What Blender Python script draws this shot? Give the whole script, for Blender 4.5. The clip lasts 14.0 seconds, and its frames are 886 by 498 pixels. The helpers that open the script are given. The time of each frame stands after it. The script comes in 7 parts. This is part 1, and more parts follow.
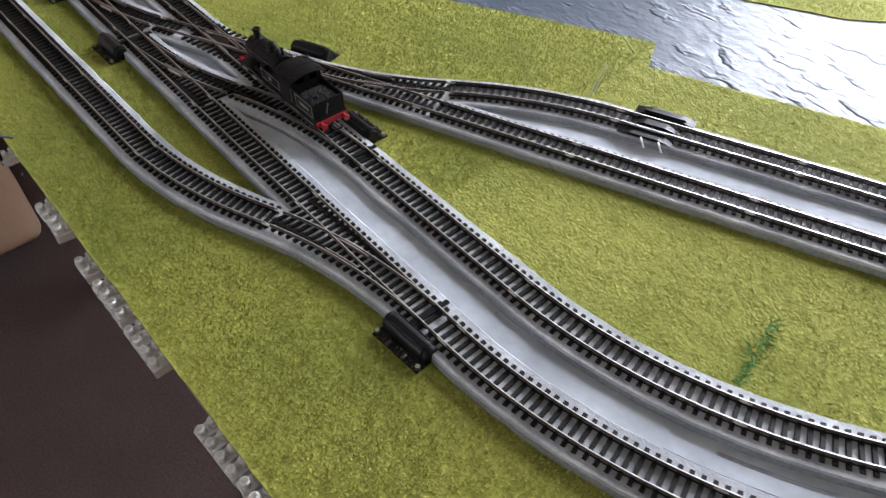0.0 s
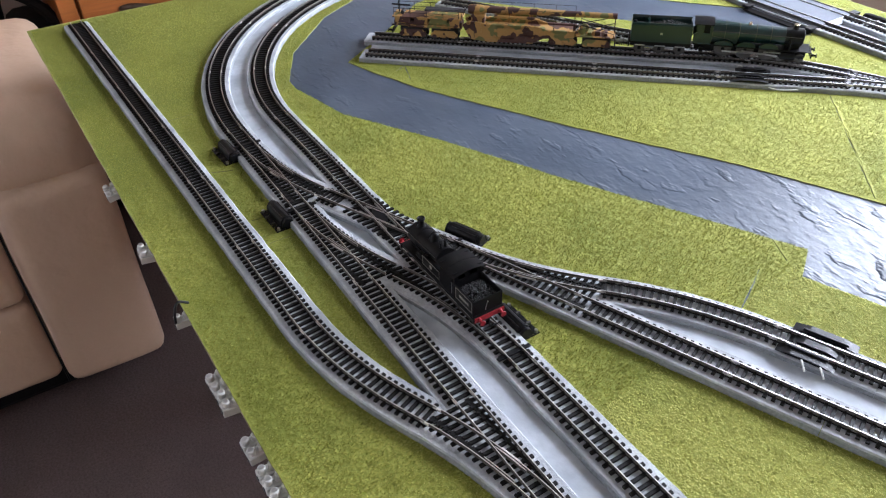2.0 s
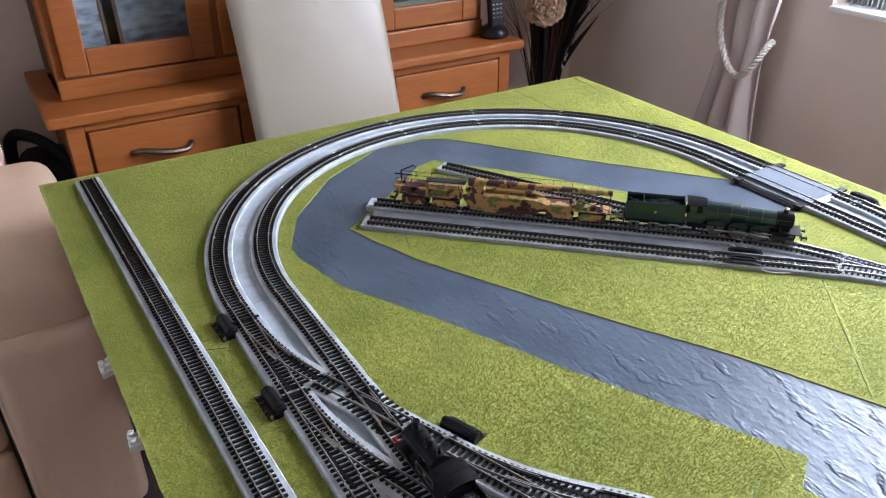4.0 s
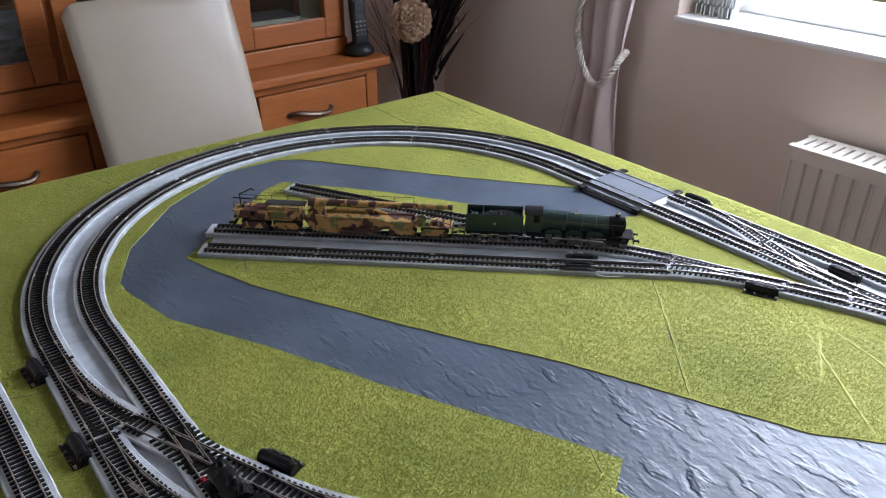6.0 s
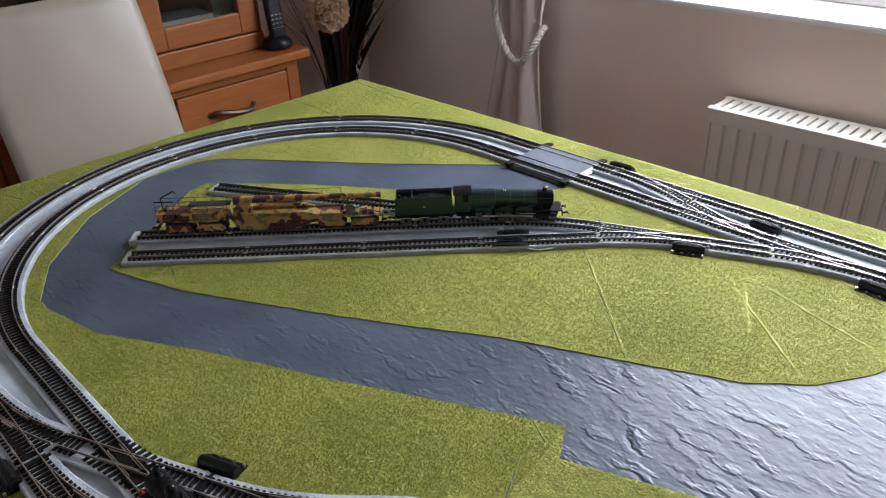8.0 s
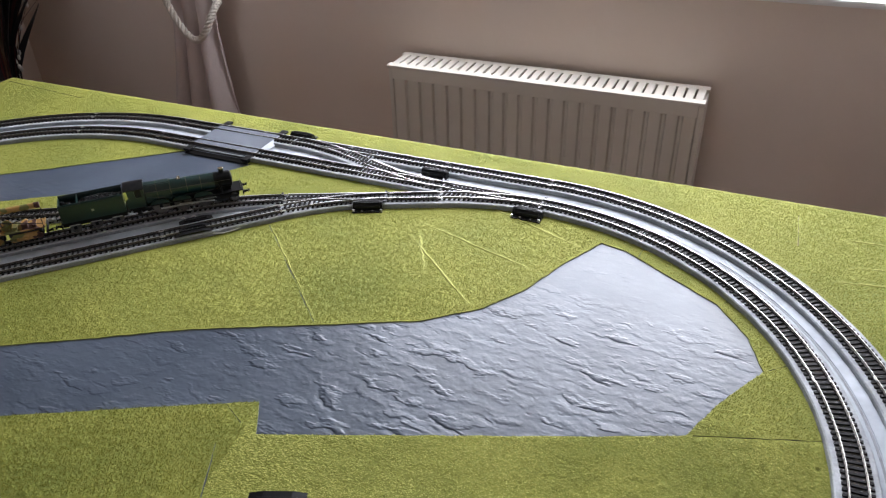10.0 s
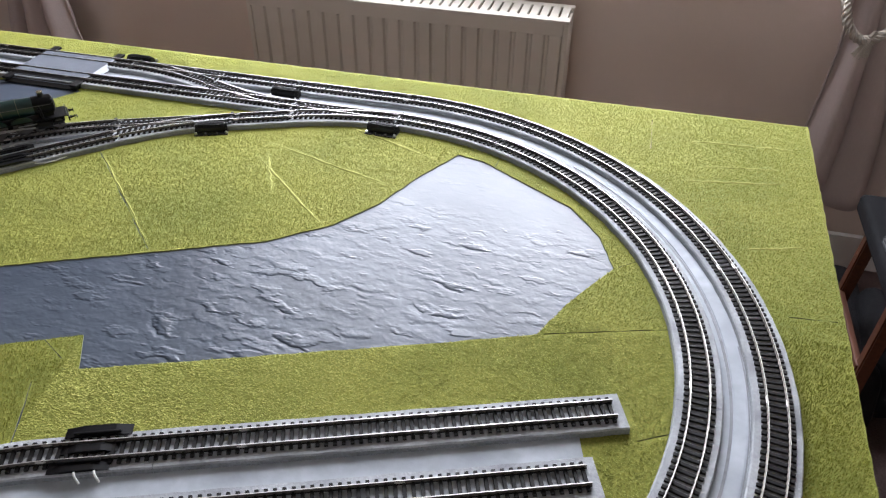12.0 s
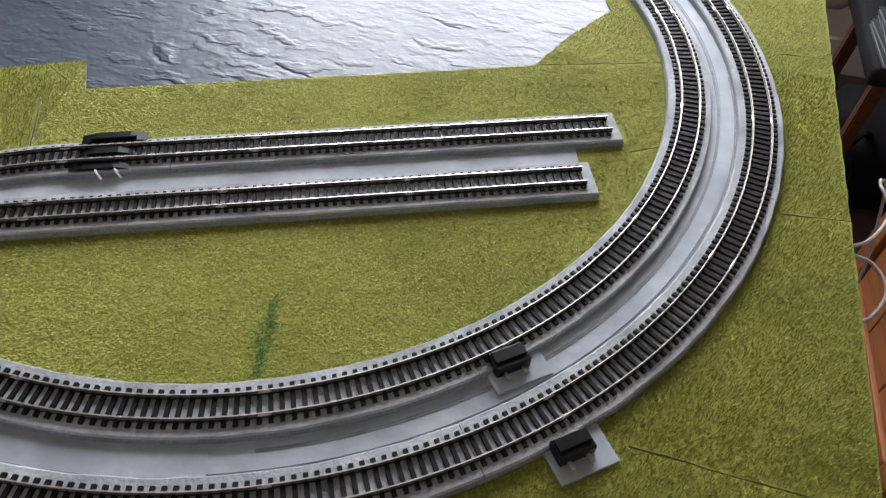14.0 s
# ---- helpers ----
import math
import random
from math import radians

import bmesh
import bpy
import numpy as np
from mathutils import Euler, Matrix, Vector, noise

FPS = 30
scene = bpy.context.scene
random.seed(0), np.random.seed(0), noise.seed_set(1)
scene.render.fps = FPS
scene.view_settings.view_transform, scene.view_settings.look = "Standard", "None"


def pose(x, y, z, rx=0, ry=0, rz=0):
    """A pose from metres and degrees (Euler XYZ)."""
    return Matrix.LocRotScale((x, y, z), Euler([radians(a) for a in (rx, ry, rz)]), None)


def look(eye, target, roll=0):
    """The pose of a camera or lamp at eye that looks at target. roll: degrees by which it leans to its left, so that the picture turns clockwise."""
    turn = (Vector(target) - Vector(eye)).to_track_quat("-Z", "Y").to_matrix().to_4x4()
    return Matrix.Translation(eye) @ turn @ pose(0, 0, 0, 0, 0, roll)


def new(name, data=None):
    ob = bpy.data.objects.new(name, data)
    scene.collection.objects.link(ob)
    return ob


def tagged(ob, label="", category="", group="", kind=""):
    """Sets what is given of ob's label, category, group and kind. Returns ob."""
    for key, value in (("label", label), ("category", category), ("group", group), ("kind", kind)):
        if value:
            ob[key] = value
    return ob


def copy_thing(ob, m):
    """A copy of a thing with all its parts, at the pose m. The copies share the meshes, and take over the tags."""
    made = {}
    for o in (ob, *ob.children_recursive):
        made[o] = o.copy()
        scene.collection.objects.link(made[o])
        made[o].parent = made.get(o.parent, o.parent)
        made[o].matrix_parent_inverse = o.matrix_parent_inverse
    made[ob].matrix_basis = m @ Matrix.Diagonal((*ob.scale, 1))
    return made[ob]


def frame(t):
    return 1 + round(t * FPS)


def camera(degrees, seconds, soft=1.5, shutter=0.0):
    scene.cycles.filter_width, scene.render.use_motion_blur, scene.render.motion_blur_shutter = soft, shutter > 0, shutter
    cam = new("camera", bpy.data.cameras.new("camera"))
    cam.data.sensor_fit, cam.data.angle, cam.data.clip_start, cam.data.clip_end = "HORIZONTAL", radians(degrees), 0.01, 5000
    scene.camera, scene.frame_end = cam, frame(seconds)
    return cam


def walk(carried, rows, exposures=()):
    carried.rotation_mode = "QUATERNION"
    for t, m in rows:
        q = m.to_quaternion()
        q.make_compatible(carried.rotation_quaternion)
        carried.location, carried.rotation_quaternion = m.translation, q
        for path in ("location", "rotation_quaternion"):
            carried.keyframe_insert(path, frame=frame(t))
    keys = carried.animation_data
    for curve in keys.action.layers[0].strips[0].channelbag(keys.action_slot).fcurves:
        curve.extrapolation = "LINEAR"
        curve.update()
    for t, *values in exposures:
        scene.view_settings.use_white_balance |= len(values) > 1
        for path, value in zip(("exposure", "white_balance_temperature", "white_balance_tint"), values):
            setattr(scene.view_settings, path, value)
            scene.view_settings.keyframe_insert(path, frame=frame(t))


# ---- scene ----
cam = camera(61.2, 14.0, soft=1.15, shutter=0.15)
PATH = [
    (0, (0.601, -0.662, 1.179), (-0.474, 0.208, -0.266), -1.3),
    (0.5, (0.57, -0.679, 1.212), (-0.659, 0.178, -0.114), -3.2),
    (1, (0.553, -0.685, 1.234), (-0.735, 0.177, -0.03), -2.6),
    (1.5, (0.535, -0.686, 1.248), (-0.783, 0.151, -0.003), -1.9),
    (2, (0.523, -0.688, 1.253), (-0.819, 0.126, 0.014), -1.7),
    (2.5, (0.511, -0.687, 1.266), (-0.848, 0.097, 0.026), -1.5),
    (3, (0.489, -0.676, 1.3), (-0.953, 0.105, 0.155), -1.7),
    (3.2, (0.474, -0.679, 1.316), (-0.998, 0.124, 0.225), -1.6),
    (5.3, (0.522, -0.588, 1.337), (-0.89, 0.455, 0.378), 0.9),
    (5.5, (0.529, -0.577, 1.333), (-0.857, 0.5, 0.373), 0.6),
    (6, (0.533, -0.56, 1.33), (-0.824, 0.548, 0.366), 0.3),
    (6.5, (0.538, -0.549, 1.329), (-0.806, 0.569, 0.358), -0.3),
    (7, (0.541, -0.546, 1.327), (-0.791, 0.583, 0.352), -0.5),
    (7.5, (0.544, -0.542, 1.321), (-0.767, 0.604, 0.338), -1.4),
    (8, (0.544, -0.546, 1.322), (-0.702, 0.663, 0.329), -2.3),
    (8.5, (0.56, -0.549, 1.334), (-0.506, 0.805, 0.319), -3.2),
    (9, (0.587, -0.539, 1.339), (-0.342, 0.902, 0.309), -3.3),
    (11.3, (0.668, -0.478, 1.299), (0.199, 1.096, 0.157), 0.5),
    (11.5, (0.671, -0.481, 1.287), (0.215, 1.093, 0.14), 0.5),
    (12, (0.684, -0.475, 1.275), (0.28, 1.07, 0.072), 0.5),
    (12.5, (0.692, -0.492, 1.262), (0.347, 1.026, 0.007), 0.9),
    (13, (0.696, -0.513, 1.249), (0.39, 0.959, -0.071), 1.1),
    (13.5, (0.694, -0.537, 1.221), (0.43, 0.834, -0.21), 1.6),
    (14, (0.685, -0.577, 1.206), (0.42, 0.714, -0.299), 2.9),
]
walk(cam, [(t, look(eye, target, roll)) for t, eye, target, roll in PATH], exposures=(
    (0.0, 0.22, 6400, 13), (1.0, 0.35, 6300, 13), (2.0, 0.43, 6050, 14), (3.0, 0.57, 5850, 13), (5.5, -0.10, 5900, 13), (6.5, -0.16, 6000, 13), (7.5, -0.24, 6150, 13),
    (8.5, -0.48, 6350, 14), (9.0, -0.57, 6450, 14), (11.5, -0.38, 6450, 14), (12.5, -0.42, 6500, 14), (13.5, -0.43, 6650, 14), (14.0, -0.42, 6650, 13)))

# ---------------------------------------------------------------- world and light
world = bpy.data.worlds.new("overcast_sky")
scene.world = world
world.use_nodes = True
wn = world.node_tree
sky = wn.nodes.new("ShaderNodeTexSky")
sky.sky_type, sky.sun_disc = "NISHITA", False
sky.sun_elevation, sky.sun_rotation = radians(38), radians(20)
wn.links.new(sky.outputs[0], wn.nodes["Background"].inputs[0])
wn.nodes["Background"].inputs[1].default_value = 0.15

sun = new("sun", bpy.data.lights.new("sun", "SUN"))
sun.data.energy, sun.data.angle, sun.data.color = 0.8, radians(14), (1, 0.96, 0.9)
sun.matrix_world = look((0.9, 3.4, 3.2), (0, 0, 0))

WALL_Y, WALL_X, EAST_X, SOUTH_Y, ROOM_H = 1.40, -1.86, 2.30, -2.70, 2.40
WIN = (-0.784, 1.12, 0.873, 2.20)   # the window opening: west, east, sill, head


def window_lamp(name, power, size, m, spread):
    lamp = new(name, bpy.data.lights.new(name, "AREA"))
    lamp.data.shape, lamp.data.size, lamp.data.size_y = "RECTANGLE", size[0], size[1]
    lamp.data.energy, lamp.data.color, lamp.data.spread = power, (0.90, 0.95, 1.03), radians(spread)
    lamp.matrix_world = m
    return lamp


LAMP_W, LAMP_E = -0.62, 0.96          # between the drawn-back curtains
window_lamp("window_light", 86, (LAMP_E - LAMP_W - 0.06, WIN[3] - WIN[2] - 0.1),
            look(((LAMP_W + LAMP_E) / 2, WALL_Y + 0.30, (WIN[2] + WIN[3]) / 2), ((LAMP_W + LAMP_E) / 2, 0.7, 0.72)), 142)

FILL_DOOR = (-1.50, 0.10, 0.04, 2.06)     # an unseen door, added to hold a fill lamp: west, east, step, head
window_lamp("added_fill_light", 5.5, (FILL_DOOR[1] - FILL_DOOR[0] - 0.1, FILL_DOOR[3] - FILL_DOOR[2] - 0.1), look(((FILL_DOOR[0] + FILL_DOOR[1]) / 2, SOUTH_Y - 0.22, 1.05), ((FILL_DOOR[0] + FILL_DOOR[1]) / 2, 0, 1.05)), 110)

# ---------------------------------------------------------------- materials


def material(name, colour, rough=0.6, metal=0.0, fine=(0, 0.0), broad=(0, 0.0), bump=(0, 0.0), tint=None, coat=0.0, spec=0.5, stretch=(1, 1, 1)):
    """A surface with grain (fine) and stains (broad): (scale, amount) each; bump: (scale, metres of relief)."""
    m = bpy.data.materials.new(name)
    m.use_nodes = True
    n, link = m.node_tree.nodes, m.node_tree.links.new
    b = n["Principled BSDF"]
    b.inputs["Roughness"].default_value, b.inputs["Metallic"].default_value = rough, metal
    b.inputs["Coat Weight"].default_value, b.inputs["Specular IOR Level"].default_value = coat, spec
    b.inputs["Base Color"].default_value = (*colour, 1)
    place = n.new("ShaderNodeTexCoord")
    scaled = n.new("ShaderNodeMapping")
    scaled.inputs["Scale"].default_value = stretch
    link(place.outputs["Object"], scaled.inputs[0])
    tint = tint or tuple(0.45 * c for c in colour)
    last = None
    for scale, amount in (fine, broad):
        if not amount:
            continue
        tex = n.new("ShaderNodeTexNoise")
        tex.inputs["Scale"].default_value, tex.inputs["Detail"].default_value = scale, 5
        link(scaled.outputs[0], tex.inputs["Vector"])
        span = n.new("ShaderNodeMapRange")
        span.inputs[1].default_value, span.inputs[2].default_value, span.inputs[4].default_value = 0.35, 0.7, amount
        link(tex.outputs[0], span.inputs[0])
        mix = n.new("ShaderNodeMix")
        mix.data_type = "RGBA"
        mix.inputs[7].default_value = (*tint, 1)
        if last:
            link(last, mix.inputs[6])
        else:
            mix.inputs[6].default_value = (*colour, 1)
        link(span.outputs[0], mix.inputs[0])
        last = mix.outputs[2]
    if last:
        link(last, b.inputs["Base Color"])
    if bump[1]:
        tex = n.new("ShaderNodeTexNoise")
        tex.inputs["Scale"].default_value, tex.inputs["Detail"].default_value = bump[0], 4
        link(scaled.outputs[0], tex.inputs["Vector"])
        rise = n.new("ShaderNodeBump")
        rise.inputs["Distance"].default_value = bump[1]
        link(tex.outputs[0], rise.inputs["Height"])
        link(rise.outputs[0], b.inputs["Normal"])
    return m


def grass_material(name, colour, deep, pale):
    """Turf mat: fibres a millimetre long lying mostly one way, tufts, and broad worn and pressed patches."""
    m = bpy.data.materials.new(name)
    m.use_nodes = True
    n, link = m.node_tree.nodes, m.node_tree.links.new
    b = n["Principled BSDF"]
    b.inputs["Roughness"].default_value, b.inputs["Specular IOR Level"].default_value = 0.85, 0.2
    b.inputs["Sheen Weight"].default_value, b.inputs["Sheen Roughness"].default_value = 0.08, 0.5
    b.inputs["Sheen Tint"].default_value = (0.9, 0.95, 0.5, 1)
    place = n.new("ShaderNodeTexCoord")
    turn = n.new("ShaderNodeMapping")
    turn.inputs["Rotation"].default_value, turn.inputs["Scale"].default_value = (0, 0, radians(35)), (1, 0.45, 1)
    link(place.outputs["Object"], turn.inputs[0])

    def noise_of(vector, scale, detail, lo, hi):
        tex = n.new("ShaderNodeTexNoise")
        tex.inputs["Scale"].default_value, tex.inputs["Detail"].default_value = scale, detail
        link(vector, tex.inputs["Vector"])
        span = n.new("ShaderNodeMapRange")
        span.inputs[1].default_value, span.inputs[2].default_value = lo, hi
        link(tex.outputs[0], span.inputs[0])
        return span.outputs[0]

    def blend(a, second, factor):
        mix = n.new("ShaderNodeMix")
        mix.data_type = "RGBA"
        link(factor, mix.inputs[0])
        if isinstance(a, tuple):
            mix.inputs[6].default_value = (*a, 1)
        else:
            link(a, mix.inputs[6])
        mix.inputs[7].default_value = (*second, 1)
        return mix.outputs[2]

    fibres = noise_of(turn.outputs[0], 700, 3, 0.20, 0.85)
    tufts = noise_of(place.outputs["Object"], 300, 4, 0.44, 0.70)
    patches = noise_of(place.outputs["Object"], 9, 8, 0.42, 0.70)
    soft = n.new("ShaderNodeMath")
    soft.operation = "MULTIPLY"
    soft.inputs[1].default_value = 0.75
    link(patches, soft.inputs[0])
    half = n.new("ShaderNodeMath")
    half.operation = "MULTIPLY"
    half.inputs[1].default_value = 0.4
    link(tufts, half.inputs[0])
    out = blend(deep, colour, fibres)
    out = blend(out, pale, half.outputs[0])
    out = blend(out, deep, soft.outputs[0])
    link(out, b.inputs["Base Color"])
    rise = n.new("ShaderNodeBump")
    rise.inputs["Distance"].default_value, rise.inputs["Strength"].default_value = 0.0003, 0.6
    link(fibres, rise.inputs["Height"])
    rise2 = n.new("ShaderNodeBump")
    rise2.inputs["Distance"].default_value, rise2.inputs["Strength"].default_value = 0.0003, 0.5
    link(tufts, rise2.inputs["Height"])
    link(rise.outputs[0], rise2.inputs["Normal"])
    lumps = noise_of(place.outputs["Object"], 75, 4, 0.30, 0.75)
    rise3 = n.new("ShaderNodeBump")
    rise3.inputs["Distance"].default_value, rise3.inputs["Strength"].default_value = 0.0017, 0.65
    link(lumps, rise3.inputs["Height"])
    link(rise2.outputs[0], rise3.inputs["Normal"])
    link(rise3.outputs[0], b.inputs["Normal"])
    return m


def water_material():
    """Slate-blue gloss sheet: soft lumps and curled creases that fade out to the west and at the far corner."""
    m = bpy.data.materials.new("wrinkled_water_sheet")
    m.use_nodes = True
    n, link = m.node_tree.nodes, m.node_tree.links.new
    b = n["Principled BSDF"]
    b.inputs["Roughness"].default_value, b.inputs["Specular IOR Level"].default_value = 0.39, 0.26
    place = n.new("ShaderNodeTexCoord")

    def noise_of(scale, detail, stretch=(1, 1, 1), turn=0.0, distortion=0.0):
        at = n.new("ShaderNodeMapping")
        at.inputs["Rotation"].default_value, at.inputs["Scale"].default_value = (0, 0, radians(turn)), stretch
        link(place.outputs["Object"], at.inputs[0])
        tex = n.new("ShaderNodeTexNoise")
        tex.inputs["Scale"].default_value, tex.inputs["Detail"].default_value, tex.inputs["Distortion"].default_value = scale, detail, distortion
        link(at.outputs[0], tex.inputs["Vector"])
        return tex.outputs[0]

    def calc(kind, a, second):
        node = n.new("ShaderNodeMath")
        node.operation = kind
        link(a, node.inputs[0])
        if isinstance(second, float):
            node.inputs[1].default_value = second
        else:
            link(second, node.inputs[1])
        return node.outputs[0]

    def span(a, lo, hi, out_lo=0.0, out_hi=1.0):
        node = n.new("ShaderNodeMapRange")
        node.interpolation_type = "SMOOTHSTEP"
        for k, v in zip((1, 2, 3, 4), (lo, hi, out_lo, out_hi)):
            node.inputs[k].default_value = v
        link(a, node.inputs[0])
        return node.outputs[0]

    where = n.new("ShaderNodeSeparateXYZ")
    link(place.outputs["Object"], where.inputs[0])
    east = span(where.outputs[0], -0.50, 0.28, 0.26, 1.0)
    calm = span(where.outputs[1], 0.235, 0.300, 1.0, 0.10)      # the sheet lies flat at the pond's far corner
    live = calc("MULTIPLY", east, calm)

    def folds(rows, turn, warp, patch, steep):
        """Curled creases: the sheet climbs a short step, then sinks away gently to the next one."""
        at = n.new("ShaderNodeMapping")
        at.inputs["Rotation"].default_value = (0, 0, radians(turn))
        link(place.outputs["Object"], at.inputs[0])
        across = n.new("ShaderNodeSeparateXYZ")
        link(at.outputs[0], across.inputs[0])
        phase = calc("FRACT", calc("ADD", calc("MULTIPLY", across.outputs[1], rows), warp), 0.0)
        climb = span(phase, 0.0, steep)
        sink = span(phase, steep, 1.0, 1.0, 0.0)
        groove = calc("MAXIMUM", span(phase, 0.84, 0.98), span(phase, 0.0, 0.5 * steep, 1.0, 0.0))
        return calc("MULTIPLY", calc("SUBTRACT", calc("MULTIPLY", climb, sink), calc("MULTIPLY", groove, 0.4)), patch)

    long_folds = folds(26.0, 12, calc("MULTIPLY", noise_of(17, 4, (0.9, 1.2, 1)), 1.5), span(noise_of(30, 3, (0.75, 1.5, 1), -10), 0.53, 0.64), 0.15)
    short_folds = folds(44.0, 8, calc("MULTIPLY", noise_of(32, 3), 1.5), span(noise_of(44, 3, (0.85, 1.3, 1), 30), 0.48, 0.66), 0.30)
    lumps = calc("MULTIPLY", noise_of(64, 2, (0.85, 1.15, 1), -8, 0.3), 0.60)
    wrinkle = calc("ADD", calc("ADD", calc("MULTIPLY", long_folds, 0.66), calc("MULTIPLY", short_folds, 0.26)), lumps)
    height = calc("ADD", calc("MULTIPLY", wrinkle, live), calc("MULTIPLY", noise_of(130, 2), 0.05))
    rise = n.new("ShaderNodeBump")
    rise.inputs["Distance"].default_value = 0.0015
    link(height, rise.inputs["Height"])
    link(rise.outputs[0], b.inputs["Normal"])
    mix = n.new("ShaderNodeMix")
    mix.data_type = "RGBA"
    mix.inputs[6].default_value, mix.inputs[7].default_value = (0.045, 0.057, 0.077, 1), (0.064, 0.079, 0.103, 1)
    link(span(noise_of(8, 4), 0.35, 0.65), mix.inputs[0])
    link(mix.outputs[2], b.inputs["Base Color"])
    return m


def camouflage_material():
    """Three-colour army paint with hard-edged patches, over faint wear."""
    m = bpy.data.materials.new("camouflage_paint")
    m.use_nodes = True
    n, link = m.node_tree.nodes, m.node_tree.links.new
    b = n["Principled BSDF"]
    b.inputs["Roughness"].default_value = 0.62
    place = n.new("ShaderNodeTexCoord")
    tex = n.new("ShaderNodeTexNoise")
    tex.inputs["Scale"].default_value, tex.inputs["Detail"].default_value = 40, 2.5
    link(place.outputs["Object"], tex.inputs["Vector"])
    ramp = n.new("ShaderNodeValToRGB")
    ramp.color_ramp.interpolation = "CONSTANT"
    stops = ramp.color_ramp.elements
    stops[0].position, stops[0].color = 0.0, (0.120, 0.115, 0.030, 1)
    stops[1].position, stops[1].color = 0.40, (0.31, 0.172, 0.046, 1)
    third = stops.new(0.535)
    third.color = (0.050, 0.015, 0.010, 1)
    link(tex.outputs[0], ramp.inputs[0])
    link(ramp.outputs[0], b.inputs["Base Color"])
    return m


def wood_material(name, colour, dark):
    """Waxed oak: long grain and soft figure, along the part's length."""
    m = bpy.data.materials.new(name)
    m.use_nodes = True
    n, link = m.node_tree.nodes, m.node_tree.links.new
    b = n["Principled BSDF"]
    b.inputs["Roughness"].default_value, b.inputs["Specular IOR Level"].default_value = 0.46, 0.35
    place = n.new("ShaderNodeTexCoord")
    turn = n.new("ShaderNodeMapping")
    turn.inputs["Scale"].default_value = (16, 1.2, 16)
    link(place.outputs["Object"], turn.inputs[0])
    tex = n.new("ShaderNodeTexNoise")
    tex.inputs["Scale"].default_value, tex.inputs["Detail"].default_value, tex.inputs["Distortion"].default_value = 6, 7, 1.2
    link(turn.outputs[0], tex.inputs["Vector"])
    span = n.new("ShaderNodeMapRange")
    span.inputs[1].default_value, span.inputs[2].default_value = 0.35, 0.68
    link(tex.outputs[0], span.inputs[0])
    mix = n.new("ShaderNodeMix")
    mix.data_type = "RGBA"
    mix.inputs[6].default_value, mix.inputs[7].default_value = (*colour, 1), (*dark, 1)
    link(span.outputs[0], mix.inputs[0])
    link(mix.outputs[2], b.inputs["Base Color"])
    rise = n.new("ShaderNodeBump")
    rise.inputs["Distance"].default_value = 0.0004
    link(tex.outputs[0], rise.inputs["Height"])
    link(rise.outputs[0], b.inputs["Normal"])
    return m


def glass_material(name, tint=(1, 1, 1)):
    m = bpy.data.materials.new(name)
    m.use_nodes = True
    b = m.node_tree.nodes["Principled BSDF"]
    b.inputs["Base Color"].default_value = (*tint, 1)
    b.inputs["Roughness"].default_value, b.inputs["Transmission Weight"].default_value = 0.02, 1.0
    b.inputs["IOR"].default_value = 1.45
    return m


GRASS = grass_material("turf_mat", (0.300, 0.298, 0.052), (0.145, 0.168, 0.026), (0.46, 0.425, 0.10))
CREASE_TURF = material("pale_crease_turf", (0.325, 0.325, 0.080), 0.9, fine=(500, 0.5), broad=(60, 0.4), bump=(700, 0.0004), tint=(0.33, 0.32, 0.06))
# window light on the mat's cut edges, put into a paler colour
LIT_EDGE = material("lit_mat_edge", (0.27, 0.265, 0.13), 0.9, fine=(300, 0.5), broad=(40, 0.4))
WATER = water_material()
CAMO = camouflage_material()
OAK = wood_material("waxed_oak", (0.268, 0.083, 0.0165), (0.212, 0.063, 0.012))
PINE = wood_material("orange_pine", (0.33, 0.12, 0.04), (0.20, 0.065, 0.022))
STOOL_WOOD = wood_material("dark_stool_wood", (0.105, 0.038, 0.018), (0.06, 0.022, 0.012))
GLASS = glass_material("clear_glass")
FOAM = material("grey_foam_trackbed", (0.48, 0.50, 0.52), 0.85, fine=(320, 0.45), broad=(26, 0.85), bump=(420, 0.0008), tint=(0.22, 0.23, 0.245))
# foam sides: their shade is in this darker colour, the speckle is foam
FOAM_SHADED = material("shaded_foam_side", (0.33, 0.35, 0.365), 0.92, fine=(380, 0.6), broad=(34, 0.5), bump=(500, 0.0010), tint=(0.16, 0.168, 0.175), spec=0.1)
# shade along the east card strip, as a dark colour
STRIP_SHADE = material("painted_strip_shade", (0.16, 0.165, 0.18), 0.7, fine=(200, 0.6), broad=(40, 0.6), tint=(0.28, 0.29, 0.31))
CARD = material("pale_grey_painted_card", (0.49, 0.53, 0.575), 0.7, spec=0.3, fine=(70, 0.5), broad=(16, 0.9), bump=(90, 0.0004), tint=(0.29, 0.315, 0.345))
SLEEPER = material("black_sleeper_plastic", (0.009, 0.0085, 0.0085), 0.55, fine=(300, 0.5), tint=(0.018, 0.016, 0.015), spec=0.16)
RAIL = material("nickel_silver_rail_head", (0.62, 0.60, 0.57), 0.40, 1.0, fine=(160, 0.5), tint=(0.42, 0.40, 0.37))
# rail web and foot, darker than the head
RAIL_SIDE = material("dark_rail_web", (0.17, 0.155, 0.138), 0.5, 0.7, fine=(160, 0.6), tint=(0.075, 0.066, 0.058))
JOINER = material("bright_rail_joiner", (0.78, 0.76, 0.72), 0.35, 0.9, fine=(300, 0.3))
BLACK = material("black_moulded_plastic", (0.006, 0.006, 0.007), 0.34, fine=(200, 0.4), tint=(0.013, 0.013, 0.013), spec=0.2)
